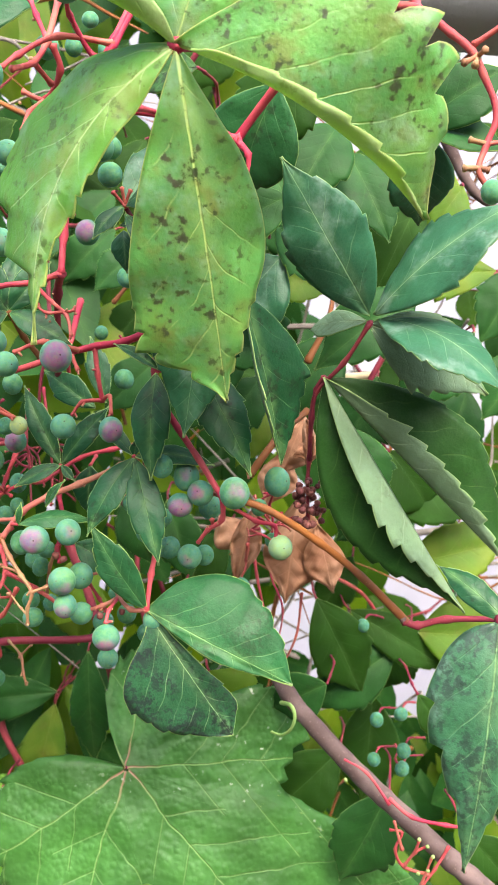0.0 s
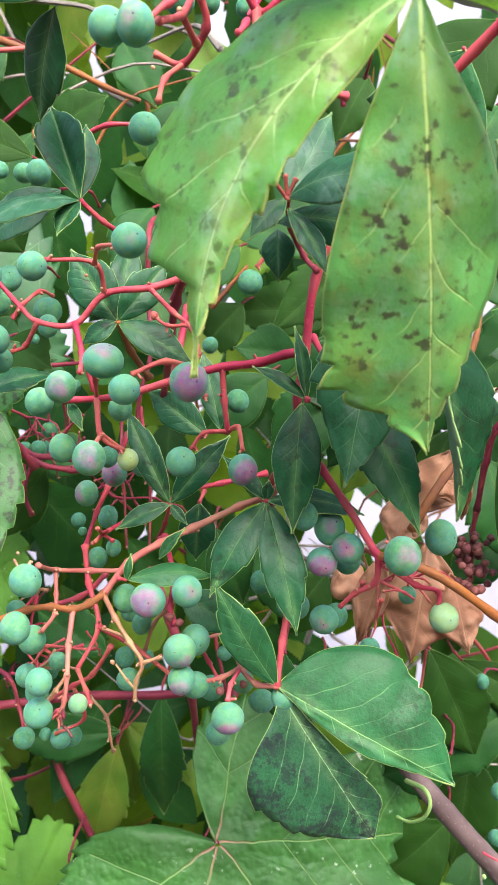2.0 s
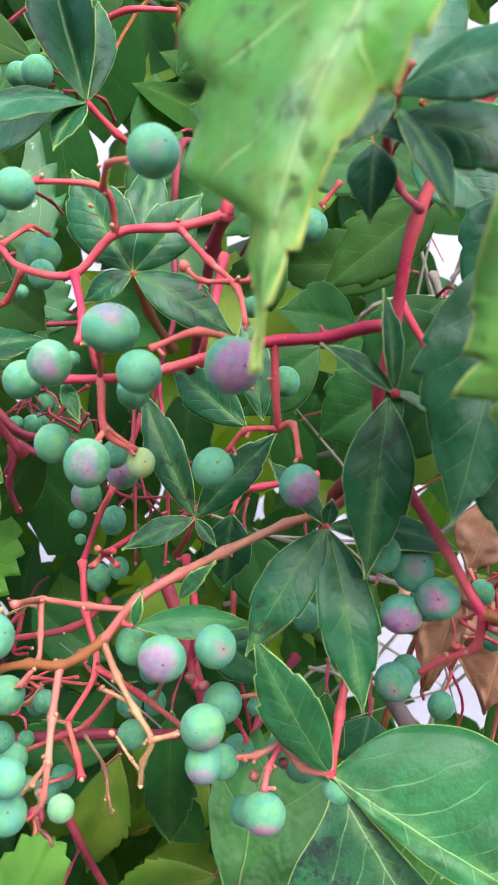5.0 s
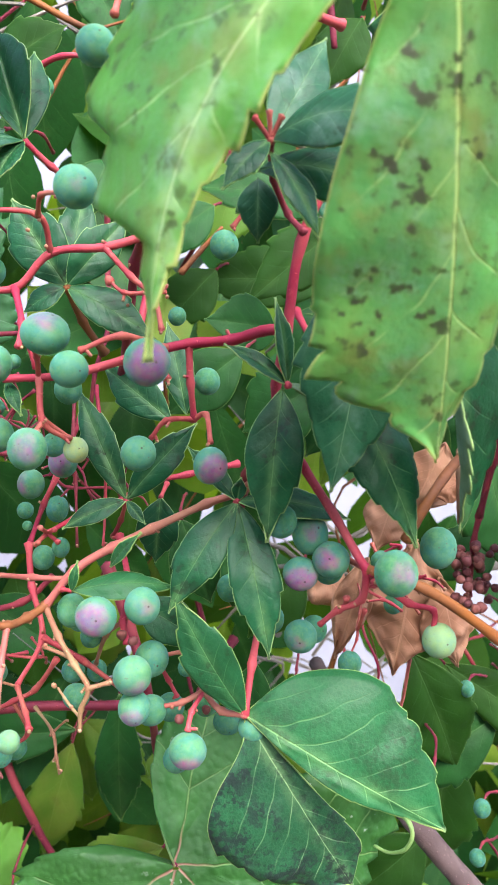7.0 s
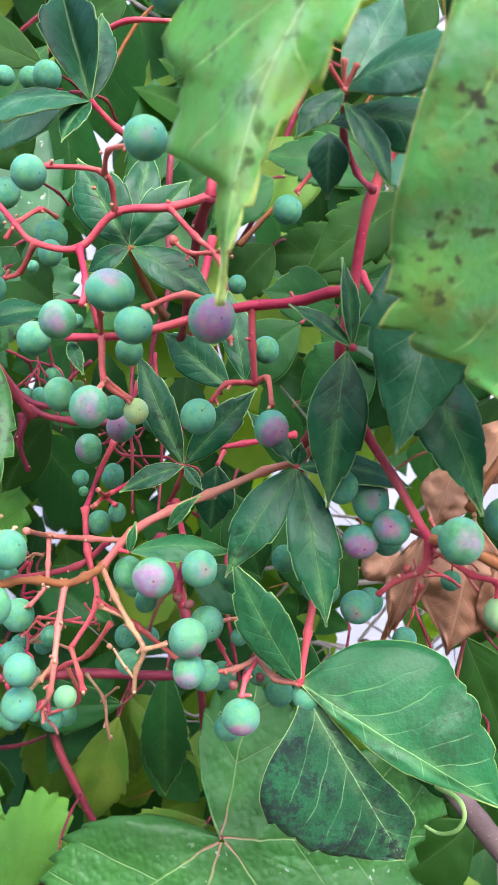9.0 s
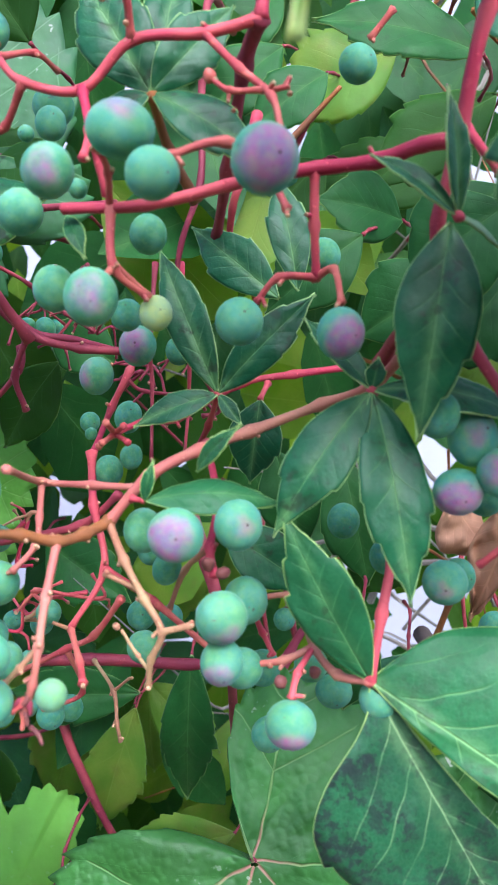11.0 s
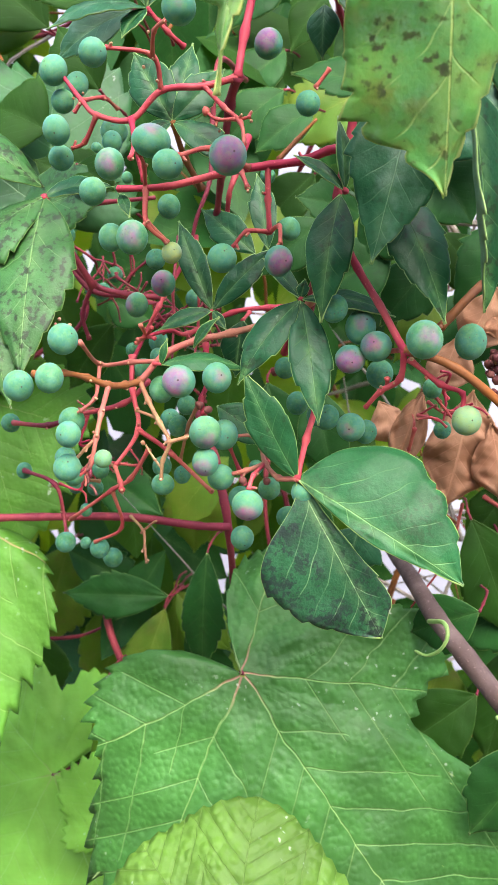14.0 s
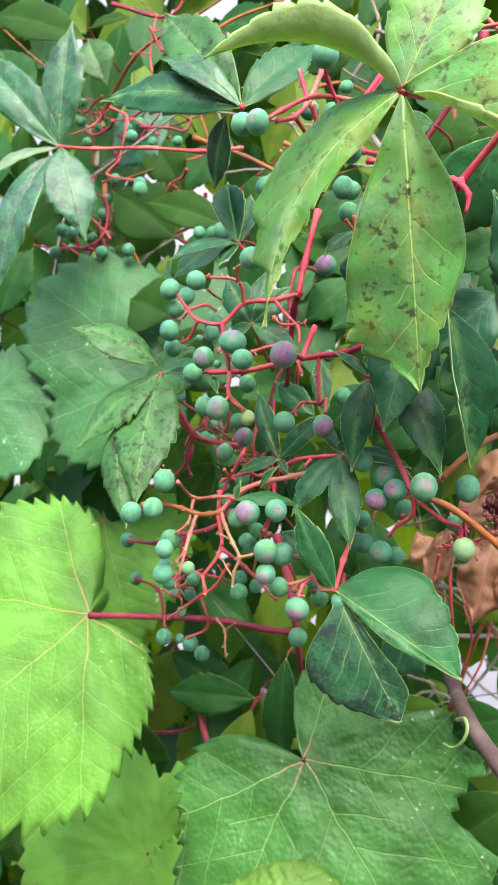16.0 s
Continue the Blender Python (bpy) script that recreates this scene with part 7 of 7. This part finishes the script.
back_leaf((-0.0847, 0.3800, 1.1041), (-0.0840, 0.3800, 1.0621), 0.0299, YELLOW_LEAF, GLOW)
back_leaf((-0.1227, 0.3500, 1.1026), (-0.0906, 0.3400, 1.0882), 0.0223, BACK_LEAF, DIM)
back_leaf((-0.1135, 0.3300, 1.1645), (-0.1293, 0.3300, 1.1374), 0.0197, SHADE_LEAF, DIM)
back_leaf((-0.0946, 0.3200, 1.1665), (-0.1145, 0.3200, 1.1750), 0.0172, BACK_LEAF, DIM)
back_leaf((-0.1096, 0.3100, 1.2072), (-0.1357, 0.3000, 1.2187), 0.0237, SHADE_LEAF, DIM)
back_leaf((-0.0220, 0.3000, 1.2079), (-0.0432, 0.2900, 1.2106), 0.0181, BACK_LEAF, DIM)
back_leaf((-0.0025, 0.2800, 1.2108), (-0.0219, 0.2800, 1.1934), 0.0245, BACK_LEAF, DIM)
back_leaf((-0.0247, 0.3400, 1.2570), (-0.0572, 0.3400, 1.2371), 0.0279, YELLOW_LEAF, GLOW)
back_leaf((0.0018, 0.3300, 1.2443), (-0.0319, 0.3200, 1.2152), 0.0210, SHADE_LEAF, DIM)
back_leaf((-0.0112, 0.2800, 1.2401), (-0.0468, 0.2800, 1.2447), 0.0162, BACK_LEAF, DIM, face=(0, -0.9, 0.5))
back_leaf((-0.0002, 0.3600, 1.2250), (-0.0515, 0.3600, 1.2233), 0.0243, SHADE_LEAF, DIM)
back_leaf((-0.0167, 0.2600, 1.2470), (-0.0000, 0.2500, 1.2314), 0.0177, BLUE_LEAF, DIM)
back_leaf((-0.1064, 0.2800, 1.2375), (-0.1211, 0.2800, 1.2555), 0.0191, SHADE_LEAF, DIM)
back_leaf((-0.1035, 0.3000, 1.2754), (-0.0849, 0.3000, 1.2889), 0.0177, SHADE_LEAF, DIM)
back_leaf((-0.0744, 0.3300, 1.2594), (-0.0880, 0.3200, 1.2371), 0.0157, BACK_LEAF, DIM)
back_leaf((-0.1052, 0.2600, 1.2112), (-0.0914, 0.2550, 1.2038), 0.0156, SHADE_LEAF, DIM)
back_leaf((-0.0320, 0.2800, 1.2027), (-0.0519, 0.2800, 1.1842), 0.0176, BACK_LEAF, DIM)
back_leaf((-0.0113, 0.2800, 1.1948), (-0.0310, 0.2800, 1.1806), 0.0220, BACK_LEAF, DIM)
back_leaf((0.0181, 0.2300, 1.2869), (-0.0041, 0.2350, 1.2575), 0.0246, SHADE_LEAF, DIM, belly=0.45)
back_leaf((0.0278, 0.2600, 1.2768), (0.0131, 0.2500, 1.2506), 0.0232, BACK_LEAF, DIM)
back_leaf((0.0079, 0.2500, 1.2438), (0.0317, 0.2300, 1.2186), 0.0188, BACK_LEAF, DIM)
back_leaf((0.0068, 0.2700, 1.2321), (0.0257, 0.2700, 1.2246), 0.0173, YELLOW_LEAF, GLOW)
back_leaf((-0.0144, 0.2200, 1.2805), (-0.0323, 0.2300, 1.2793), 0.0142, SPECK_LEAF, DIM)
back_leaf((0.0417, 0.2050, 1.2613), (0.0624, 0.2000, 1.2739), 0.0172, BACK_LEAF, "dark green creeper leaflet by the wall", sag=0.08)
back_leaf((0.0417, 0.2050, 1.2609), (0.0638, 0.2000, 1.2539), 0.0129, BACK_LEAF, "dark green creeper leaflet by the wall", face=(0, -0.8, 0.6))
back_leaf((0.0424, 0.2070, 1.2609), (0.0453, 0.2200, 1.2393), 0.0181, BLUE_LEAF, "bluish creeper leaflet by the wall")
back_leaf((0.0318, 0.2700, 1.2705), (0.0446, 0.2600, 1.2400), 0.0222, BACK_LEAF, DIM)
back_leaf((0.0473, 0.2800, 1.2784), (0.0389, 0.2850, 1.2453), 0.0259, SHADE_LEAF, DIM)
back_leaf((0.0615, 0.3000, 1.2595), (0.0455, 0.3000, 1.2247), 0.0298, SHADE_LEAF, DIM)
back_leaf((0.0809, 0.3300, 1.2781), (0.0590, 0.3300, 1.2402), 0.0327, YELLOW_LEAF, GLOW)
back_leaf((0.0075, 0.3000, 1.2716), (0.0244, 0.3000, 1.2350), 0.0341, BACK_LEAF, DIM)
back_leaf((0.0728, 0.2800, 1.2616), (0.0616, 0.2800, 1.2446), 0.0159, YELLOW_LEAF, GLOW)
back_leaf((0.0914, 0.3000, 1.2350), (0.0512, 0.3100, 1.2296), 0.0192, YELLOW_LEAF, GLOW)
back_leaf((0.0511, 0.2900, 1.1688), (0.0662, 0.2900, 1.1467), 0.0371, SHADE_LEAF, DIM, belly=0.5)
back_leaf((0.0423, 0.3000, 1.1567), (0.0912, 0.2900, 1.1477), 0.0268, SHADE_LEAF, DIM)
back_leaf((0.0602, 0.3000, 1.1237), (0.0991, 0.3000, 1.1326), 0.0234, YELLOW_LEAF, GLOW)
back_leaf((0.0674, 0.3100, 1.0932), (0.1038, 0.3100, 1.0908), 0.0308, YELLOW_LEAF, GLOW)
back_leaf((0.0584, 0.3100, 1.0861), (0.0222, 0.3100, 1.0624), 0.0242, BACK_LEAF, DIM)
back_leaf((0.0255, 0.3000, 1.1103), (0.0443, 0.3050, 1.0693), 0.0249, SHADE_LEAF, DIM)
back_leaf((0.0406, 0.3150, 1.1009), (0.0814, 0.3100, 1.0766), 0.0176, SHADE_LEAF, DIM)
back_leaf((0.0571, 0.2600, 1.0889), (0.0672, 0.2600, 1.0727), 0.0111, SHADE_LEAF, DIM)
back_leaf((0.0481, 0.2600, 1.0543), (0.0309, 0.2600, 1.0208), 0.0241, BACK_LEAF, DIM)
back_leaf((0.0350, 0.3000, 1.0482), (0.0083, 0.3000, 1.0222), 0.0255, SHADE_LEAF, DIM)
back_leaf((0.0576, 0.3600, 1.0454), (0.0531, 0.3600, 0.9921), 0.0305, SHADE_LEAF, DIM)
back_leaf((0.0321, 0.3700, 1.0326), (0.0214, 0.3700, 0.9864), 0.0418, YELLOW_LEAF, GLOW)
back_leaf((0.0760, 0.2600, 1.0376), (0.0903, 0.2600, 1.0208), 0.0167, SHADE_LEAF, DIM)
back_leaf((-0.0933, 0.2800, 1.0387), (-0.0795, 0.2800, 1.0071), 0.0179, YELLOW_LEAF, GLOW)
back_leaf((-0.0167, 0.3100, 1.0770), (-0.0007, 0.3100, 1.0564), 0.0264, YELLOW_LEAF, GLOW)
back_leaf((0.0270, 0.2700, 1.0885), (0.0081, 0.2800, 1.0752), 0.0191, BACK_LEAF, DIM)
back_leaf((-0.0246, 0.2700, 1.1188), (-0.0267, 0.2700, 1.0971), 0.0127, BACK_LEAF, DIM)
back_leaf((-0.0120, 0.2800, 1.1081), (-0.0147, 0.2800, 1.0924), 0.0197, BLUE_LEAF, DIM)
back_leaf((0.0065, 0.2100, 1.2734), (-0.0043, 0.2250, 1.2475), 0.0266, MID_LEAF, "green creeper leaflet behind the red node", belly=0.5)
back_leaf((0.0107, 0.2300, 1.2491), (-0.0089, 0.2300, 1.2378), 0.0166, BACK_LEAF, DIM)
back_leaf((0.0089, 0.2400, 1.2332), (-0.0072, 0.2400, 1.2138), 0.0249, BLUE_LEAF, DIM)
back_leaf((-0.0042, 0.2500, 1.2152), (0.0084, 0.2500, 1.2007), 0.0238, BACK_LEAF, DIM)
back_leaf((-0.0125, 0.3000, 1.3187), (-0.0217, 0.3000, 1.2983), 0.0256, SHADE_LEAF, DIM)
back_leaf((-0.0505, 0.2700, 1.3352), (-0.0757, 0.2700, 1.3210), 0.0276, SHADE_LEAF, DIM)
back_leaf((-0.0635, 0.2500, 1.3320), (-0.0524, 0.2500, 1.3455), 0.0238, SHADE_LEAF, DIM)
back_leaf((-0.1924, 0.3100, 1.3591), (-0.2472, 0.3100, 1.3728), 0.0228, SHADE_LEAF, DIM)
back_leaf((-0.1921, 0.3120, 1.3600), (-0.1781, 0.3100, 1.3371), 0.0192, SPECK_LEAF, DIM)
back_leaf((-0.1900, 0.3100, 1.3643), (-0.1683, 0.3100, 1.3690), 0.0072, SHADE_LEAF, DIM)
back_leaf((-0.2370, 0.3400, 1.3430), (-0.2608, 0.3400, 1.3708), 0.0235, BACK_LEAF, DIM)
back_leaf((-0.1689, 0.3450, 1.3233), (-0.1509, 0.3450, 1.3003), 0.0238, SHADE_LEAF, DIM)
back_leaf((-0.1633, 0.3500, 1.3396), (-0.1924, 0.3500, 1.3106), 0.0375, BLUE_LEAF, DIM)
back_leaf((-0.1120, 0.3100, 1.2717), (-0.1525, 0.3100, 1.2819), 0.0192, SHADE_LEAF, DIM)
back_leaf((-0.1448, 0.3300, 1.2710), (-0.1805, 0.3300, 1.2926), 0.0330, SHADE_LEAF, DIM)
back_leaf((-0.0874, 0.2500, 1.2508), (-0.1068, 0.2450, 1.2350), 0.0119, BLUE_LEAF, DIM, sag=0.1)
back_leaf((-0.1522, 0.3400, 1.2734), (-0.1828, 0.3400, 1.2668), 0.0209, YELLOW_LEAF, DIM)
back_leaf((-0.1309, 0.3000, 1.2284), (-0.1509, 0.3000, 1.2350), 0.0303, SHADE_LEAF, DIM)
back_leaf((-0.2423, 0.3600, 1.2763), (-0.2028, 0.3600, 1.2987), 0.0467, SHADE_LEAF, DIM)
back_leaf((-0.2593, 0.3600, 1.2314), (-0.2416, 0.3600, 1.2701), 0.0302, BACK_LEAF, DIM)
back_leaf((-0.1164, 0.3000, 1.2191), (-0.1250, 0.3000, 1.1985), 0.0186, BACK_LEAF, DIM)
back_leaf((-0.1982, 0.4000, 1.0943), (-0.1758, 0.4000, 1.0545), 0.0393, YELLOW_LEAF, GLOW)
back_leaf((-0.1450, 0.3800, 1.0560), (-0.0990, 0.3760, 1.0400), 0.0220, BACK_LEAF, DIM)
back_leaf((-0.1547, 0.3700, 1.0184), (-0.1476, 0.3700, 0.9830), 0.0310, SHADE_LEAF, DIM)
back_leaf((-0.2021, 0.3600, 1.1299), (-0.1767, 0.3600, 1.1147), 0.0302, BACK_LEAF, DIM)

for base, tip, wide, mat, label in (
    ((0.0350, 0.3150, 1.2120), (0.0120, 0.3100, 1.1780), 0.0260, BACK_LEAF, DIM),
    ((0.0480, 0.3000, 1.1960), (0.0330, 0.3000, 1.1600), 0.0240, BACK_LEAF, DIM),
    ((0.0060, 0.3200, 1.2060), (0.0240, 0.3200, 1.1850), 0.0200, SHADE_LEAF, DIM),
    ((0.0700, 0.3200, 1.2050), (0.0520, 0.3150, 1.1780), 0.0230, SHADE_LEAF, DIM),
    ((0.0280, 0.3300, 1.1320), (0.0080, 0.3250, 1.1080), 0.0220, YELLOW_LEAF, GLOW),
    ((0.0560, 0.3250, 1.1450), (0.0350, 0.3200, 1.1280), 0.0200, BACK_LEAF, DIM),
    ((0.0900, 0.3300, 1.1900), (0.0760, 0.3250, 1.1560), 0.0260, BACK_LEAF, DIM),
    ((0.0560, 0.2700, 1.2260), (0.0210, 0.2650, 1.1990), 0.0230, BACK_LEAF, DIM),
    ((0.0780, 0.2800, 1.2120), (0.0500, 0.2750, 1.1850), 0.0240, BACK_LEAF, DIM),
    ((-0.0310, 0.2950, 1.1500), (-0.0220, 0.2900, 1.1200), 0.0180, BACK_LEAF, DIM),
    ((-0.0100, 0.3050, 1.1350), (-0.0260, 0.3000, 1.1130), 0.0190, SHADE_LEAF, DIM),
    ((-0.0480, 0.3000, 1.1500), (-0.0380, 0.3000, 1.1240), 0.0170, BACK_LEAF, DIM),
    ((-0.0020, 0.2900, 1.2160), (-0.0200, 0.2850, 1.1960), 0.0190, BACK_LEAF, DIM),
    ((0.0040, 0.3000, 1.1960), (-0.0120, 0.2950, 1.1720), 0.0200, BACK_LEAF, DIM),
    ((0.0330, 0.2720, 1.1800), (0.0420, 0.2680, 1.1480), 0.0230, BACK_LEAF, DIM),
    ((0.0260, 0.2880, 1.1870), (0.0160, 0.2850, 1.1640), 0.0130, SHADE_LEAF, DIM),
    ((0.1020, 0.3000, 1.2360), (0.0840, 0.2950, 1.2080), 0.0220, BACK_LEAF, DIM),
    ((0.1060, 0.3000, 1.2050), (0.0860, 0.2950, 1.1800), 0.0230, BACK_LEAF, DIM),
    ((-0.0560, 0.3400, 1.2560), (-0.0780, 0.3360, 1.2330), 0.0200, BACK_LEAF, DIM),
    ((-0.0420, 0.3420, 1.2270), (-0.0590, 0.3400, 1.2060), 0.0190, SHADE_LEAF, DIM),
    ((0.0720, 0.3450, 1.0830), (0.0540, 0.3400, 1.0560), 0.0240, SHADE_LEAF, DIM),
    ((-0.0580, 0.3500, 1.2730), (-0.0750, 0.3450, 1.2540), 0.0190, BACK_LEAF, DIM),
    ((0.0240, 0.3500, 1.1880), (0.0080, 0.3450, 1.1640), 0.0180, BACK_LEAF, DIM),
    ((0.0090, 0.3150, 1.1860), (-0.0060, 0.3100, 1.1600), 0.0150, YELLOW_LEAF, GLOW),
    ((0.0300, 0.3250, 1.1840), (0.0190, 0.3200, 1.1590), 0.0170, BACK_LEAF, DIM),
    ((-0.0010, 0.3200, 1.3020), (-0.0120, 0.3150, 1.2790), 0.0170, SHADE_LEAF, DIM),
    ((0.0440, 0.3350, 1.1180), (0.0290, 0.3300, 1.0930), 0.0180, SHADE_LEAF, DIM),
    ((-0.0600, 0.3500, 1.3020), (-0.0790, 0.3450, 1.2780), 0.0190, BACK_LEAF, DIM),
    ((-0.0450, 0.3550, 1.2960), (-0.0560, 0.3500, 1.2720), 0.0160, SHADE_LEAF, DIM),
    ((-0.0920, 0.3650, 1.3280), (-0.0780, 0.3600, 1.3020), 0.0200, BACK_LEAF, DIM),
    ((-0.0620, 0.3650, 1.3300), (-0.0520, 0.3600, 1.3060), 0.0180, YELLOW_LEAF, GLOW),
    ((-0.0430, 0.3250, 1.2460), (-0.0620, 0.3200, 1.2290), 0.0170, BACK_LEAF, DIM),
    ((-0.1400, 0.3700, 1.3300), (-0.1580, 0.3650, 1.3020), 0.0230, BACK_LEAF, DIM),
    ((-0.1240, 0.2640, 1.1940), (-0.0905, 0.2560, 1.2065), 0.0230, SPECK_LEAF, "mid green spotted leaf behind the berries"),
):
    back_leaf(base, tip, wide, mat, label)

# openings between the leaves, through which the pale wall shows: x, z and size
GAPS = ((-0.160, 1.189, 0.016), (-0.080, 1.030, 0.014), (-0.112, 0.982, 0.014), (-0.205, 1.312, 0.022), (-0.090, 1.348, 0.010), (-0.150, 1.320, 0.012), (-0.187, 1.337, 0.016), (0.014, 1.040, 0.016), (0.096, 0.950, 0.020))


def gap(x, z, size):
    return any(math.hypot(x - a, z - size * 0.4 - b) < r + 0.3 * size for a, b, r in GAPS)


# the mass of the vine further back, thick to one side and below, thin towards the open side
def deep(rng):
    x, y, z = rng.uniform(-0.60, 0.50), rng.uniform(0.42, 0.66), rng.uniform(0.62, 1.72)
    thin = max(0.0, min(1.0, (x - 0.002) / 0.030)) * max(0.0, min(1.0, (z - 0.96) / 0.06)) * (1 if x < 0.34 and z < 1.56 else 0)
    return None if gap(x, z, 0.05) or rng.random() < 0.86 * thin else (x, y, z)


# room for unseen leaves overhead, added to keep sky light off the vine
def unseen_crown(rng):
    return rng.uniform(-0.8, 0.8), rng.uniform(0.40, 0.64), rng.uniform(1.60, 1.95)


def middle(rng):
    x, y, z = rng.uniform(-0.24, 0.16), rng.uniform(0.345, 0.42), rng.uniform(0.92, 1.42)
    return None if x > -0.01 - 0.05 * rng.random() and z > 1.0 and rng.random() < 0.97 or gap(x * 1.2, z, 0.04) else (x, y, z)


def low(rng):
    x = rng.uniform(-0.40, 0.30)
    y, z = rng.uniform(0.40, 0.60), rng.uniform(0.70, 1.04 if x < -0.02 else 0.97)
    return None if gap(x, z, 0.05) else (x, y, z)


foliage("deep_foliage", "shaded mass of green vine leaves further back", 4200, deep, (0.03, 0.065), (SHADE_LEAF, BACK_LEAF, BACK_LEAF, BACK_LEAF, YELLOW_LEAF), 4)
foliage("lower_foliage", "vine leaves with backlight put into their yellow-green", 800, low, (0.03, 0.06), (YELLOW_LEAF, SHADE_LEAF, YELLOW_LEAF, YELLOW_LEAF), 8)
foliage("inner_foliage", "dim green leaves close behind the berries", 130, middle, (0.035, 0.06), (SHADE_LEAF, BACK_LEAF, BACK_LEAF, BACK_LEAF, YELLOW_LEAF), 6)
foliage("upper_foliage", "unseen leaves added overhead to block sky light", 400, unseen_crown, (0.05, 0.09), (MID_LEAF, DARK_LEAF, SHADE_LEAF), 5)

# thin bare twigs between the leaves and the wall
rng = random.Random(12)
for mat, label, count in ((GREY_TWIG, "tangle of thin grey twigs before the wall", 60), (BROWN, "tangle of thin brown shoots before the wall", 46), (MAROON, "tangle of thin red shoots before the wall", 15)):
    bm = bmesh.new()
    for k in range(count):
        p = Vector((rng.uniform(-0.06, 0.17), rng.uniform(0.34, 0.52), rng.uniform(0.98, 1.36)))
        d = Vector((rng.gauss(0, 1), rng.gauss(0, 0.2), rng.gauss(0, 0.8))).normalized() * rng.uniform(0.03, 0.09)
        e = Vector((rng.gauss(0, 1), rng.gauss(0, 0.3), rng.gauss(0, 1))) * 0.012
        r = rng.uniform(0.0006, 0.0015)
        tube_mesh(bm, [p, p + d * 0.5 + e, p + d, p + d * 1.5 - e], r, r * 0.25, sides=6, steps=4)
    for k in range(count // 3):
        p = Vector((rng.uniform(-0.21, -0.03), rng.uniform(0.33, 0.40), rng.uniform(1.27, 1.40)))
        d = Vector((rng.gauss(0, 1), rng.gauss(0, 0.2), rng.gauss(0, 0.6))).normalized() * rng.uniform(0.03, 0.07)
        e = Vector((rng.gauss(0, 1), rng.gauss(0, 0.3), rng.gauss(0, 1))) * 0.008
        r = rng.uniform(0.0006, 0.0014)
        tube_mesh(bm, [p, p + d * 0.5 + e, p + d, p + d * 1.5 - e], r, r * 0.3, sides=6, steps=4)
    me = bpy.data.meshes.new("twig_tangle")
    bm.to_mesh(me)
    bm.free()
    me.materials.append(mat)
    tagged(new("twig_tangle", me), label, "twigs", kind="stuff")
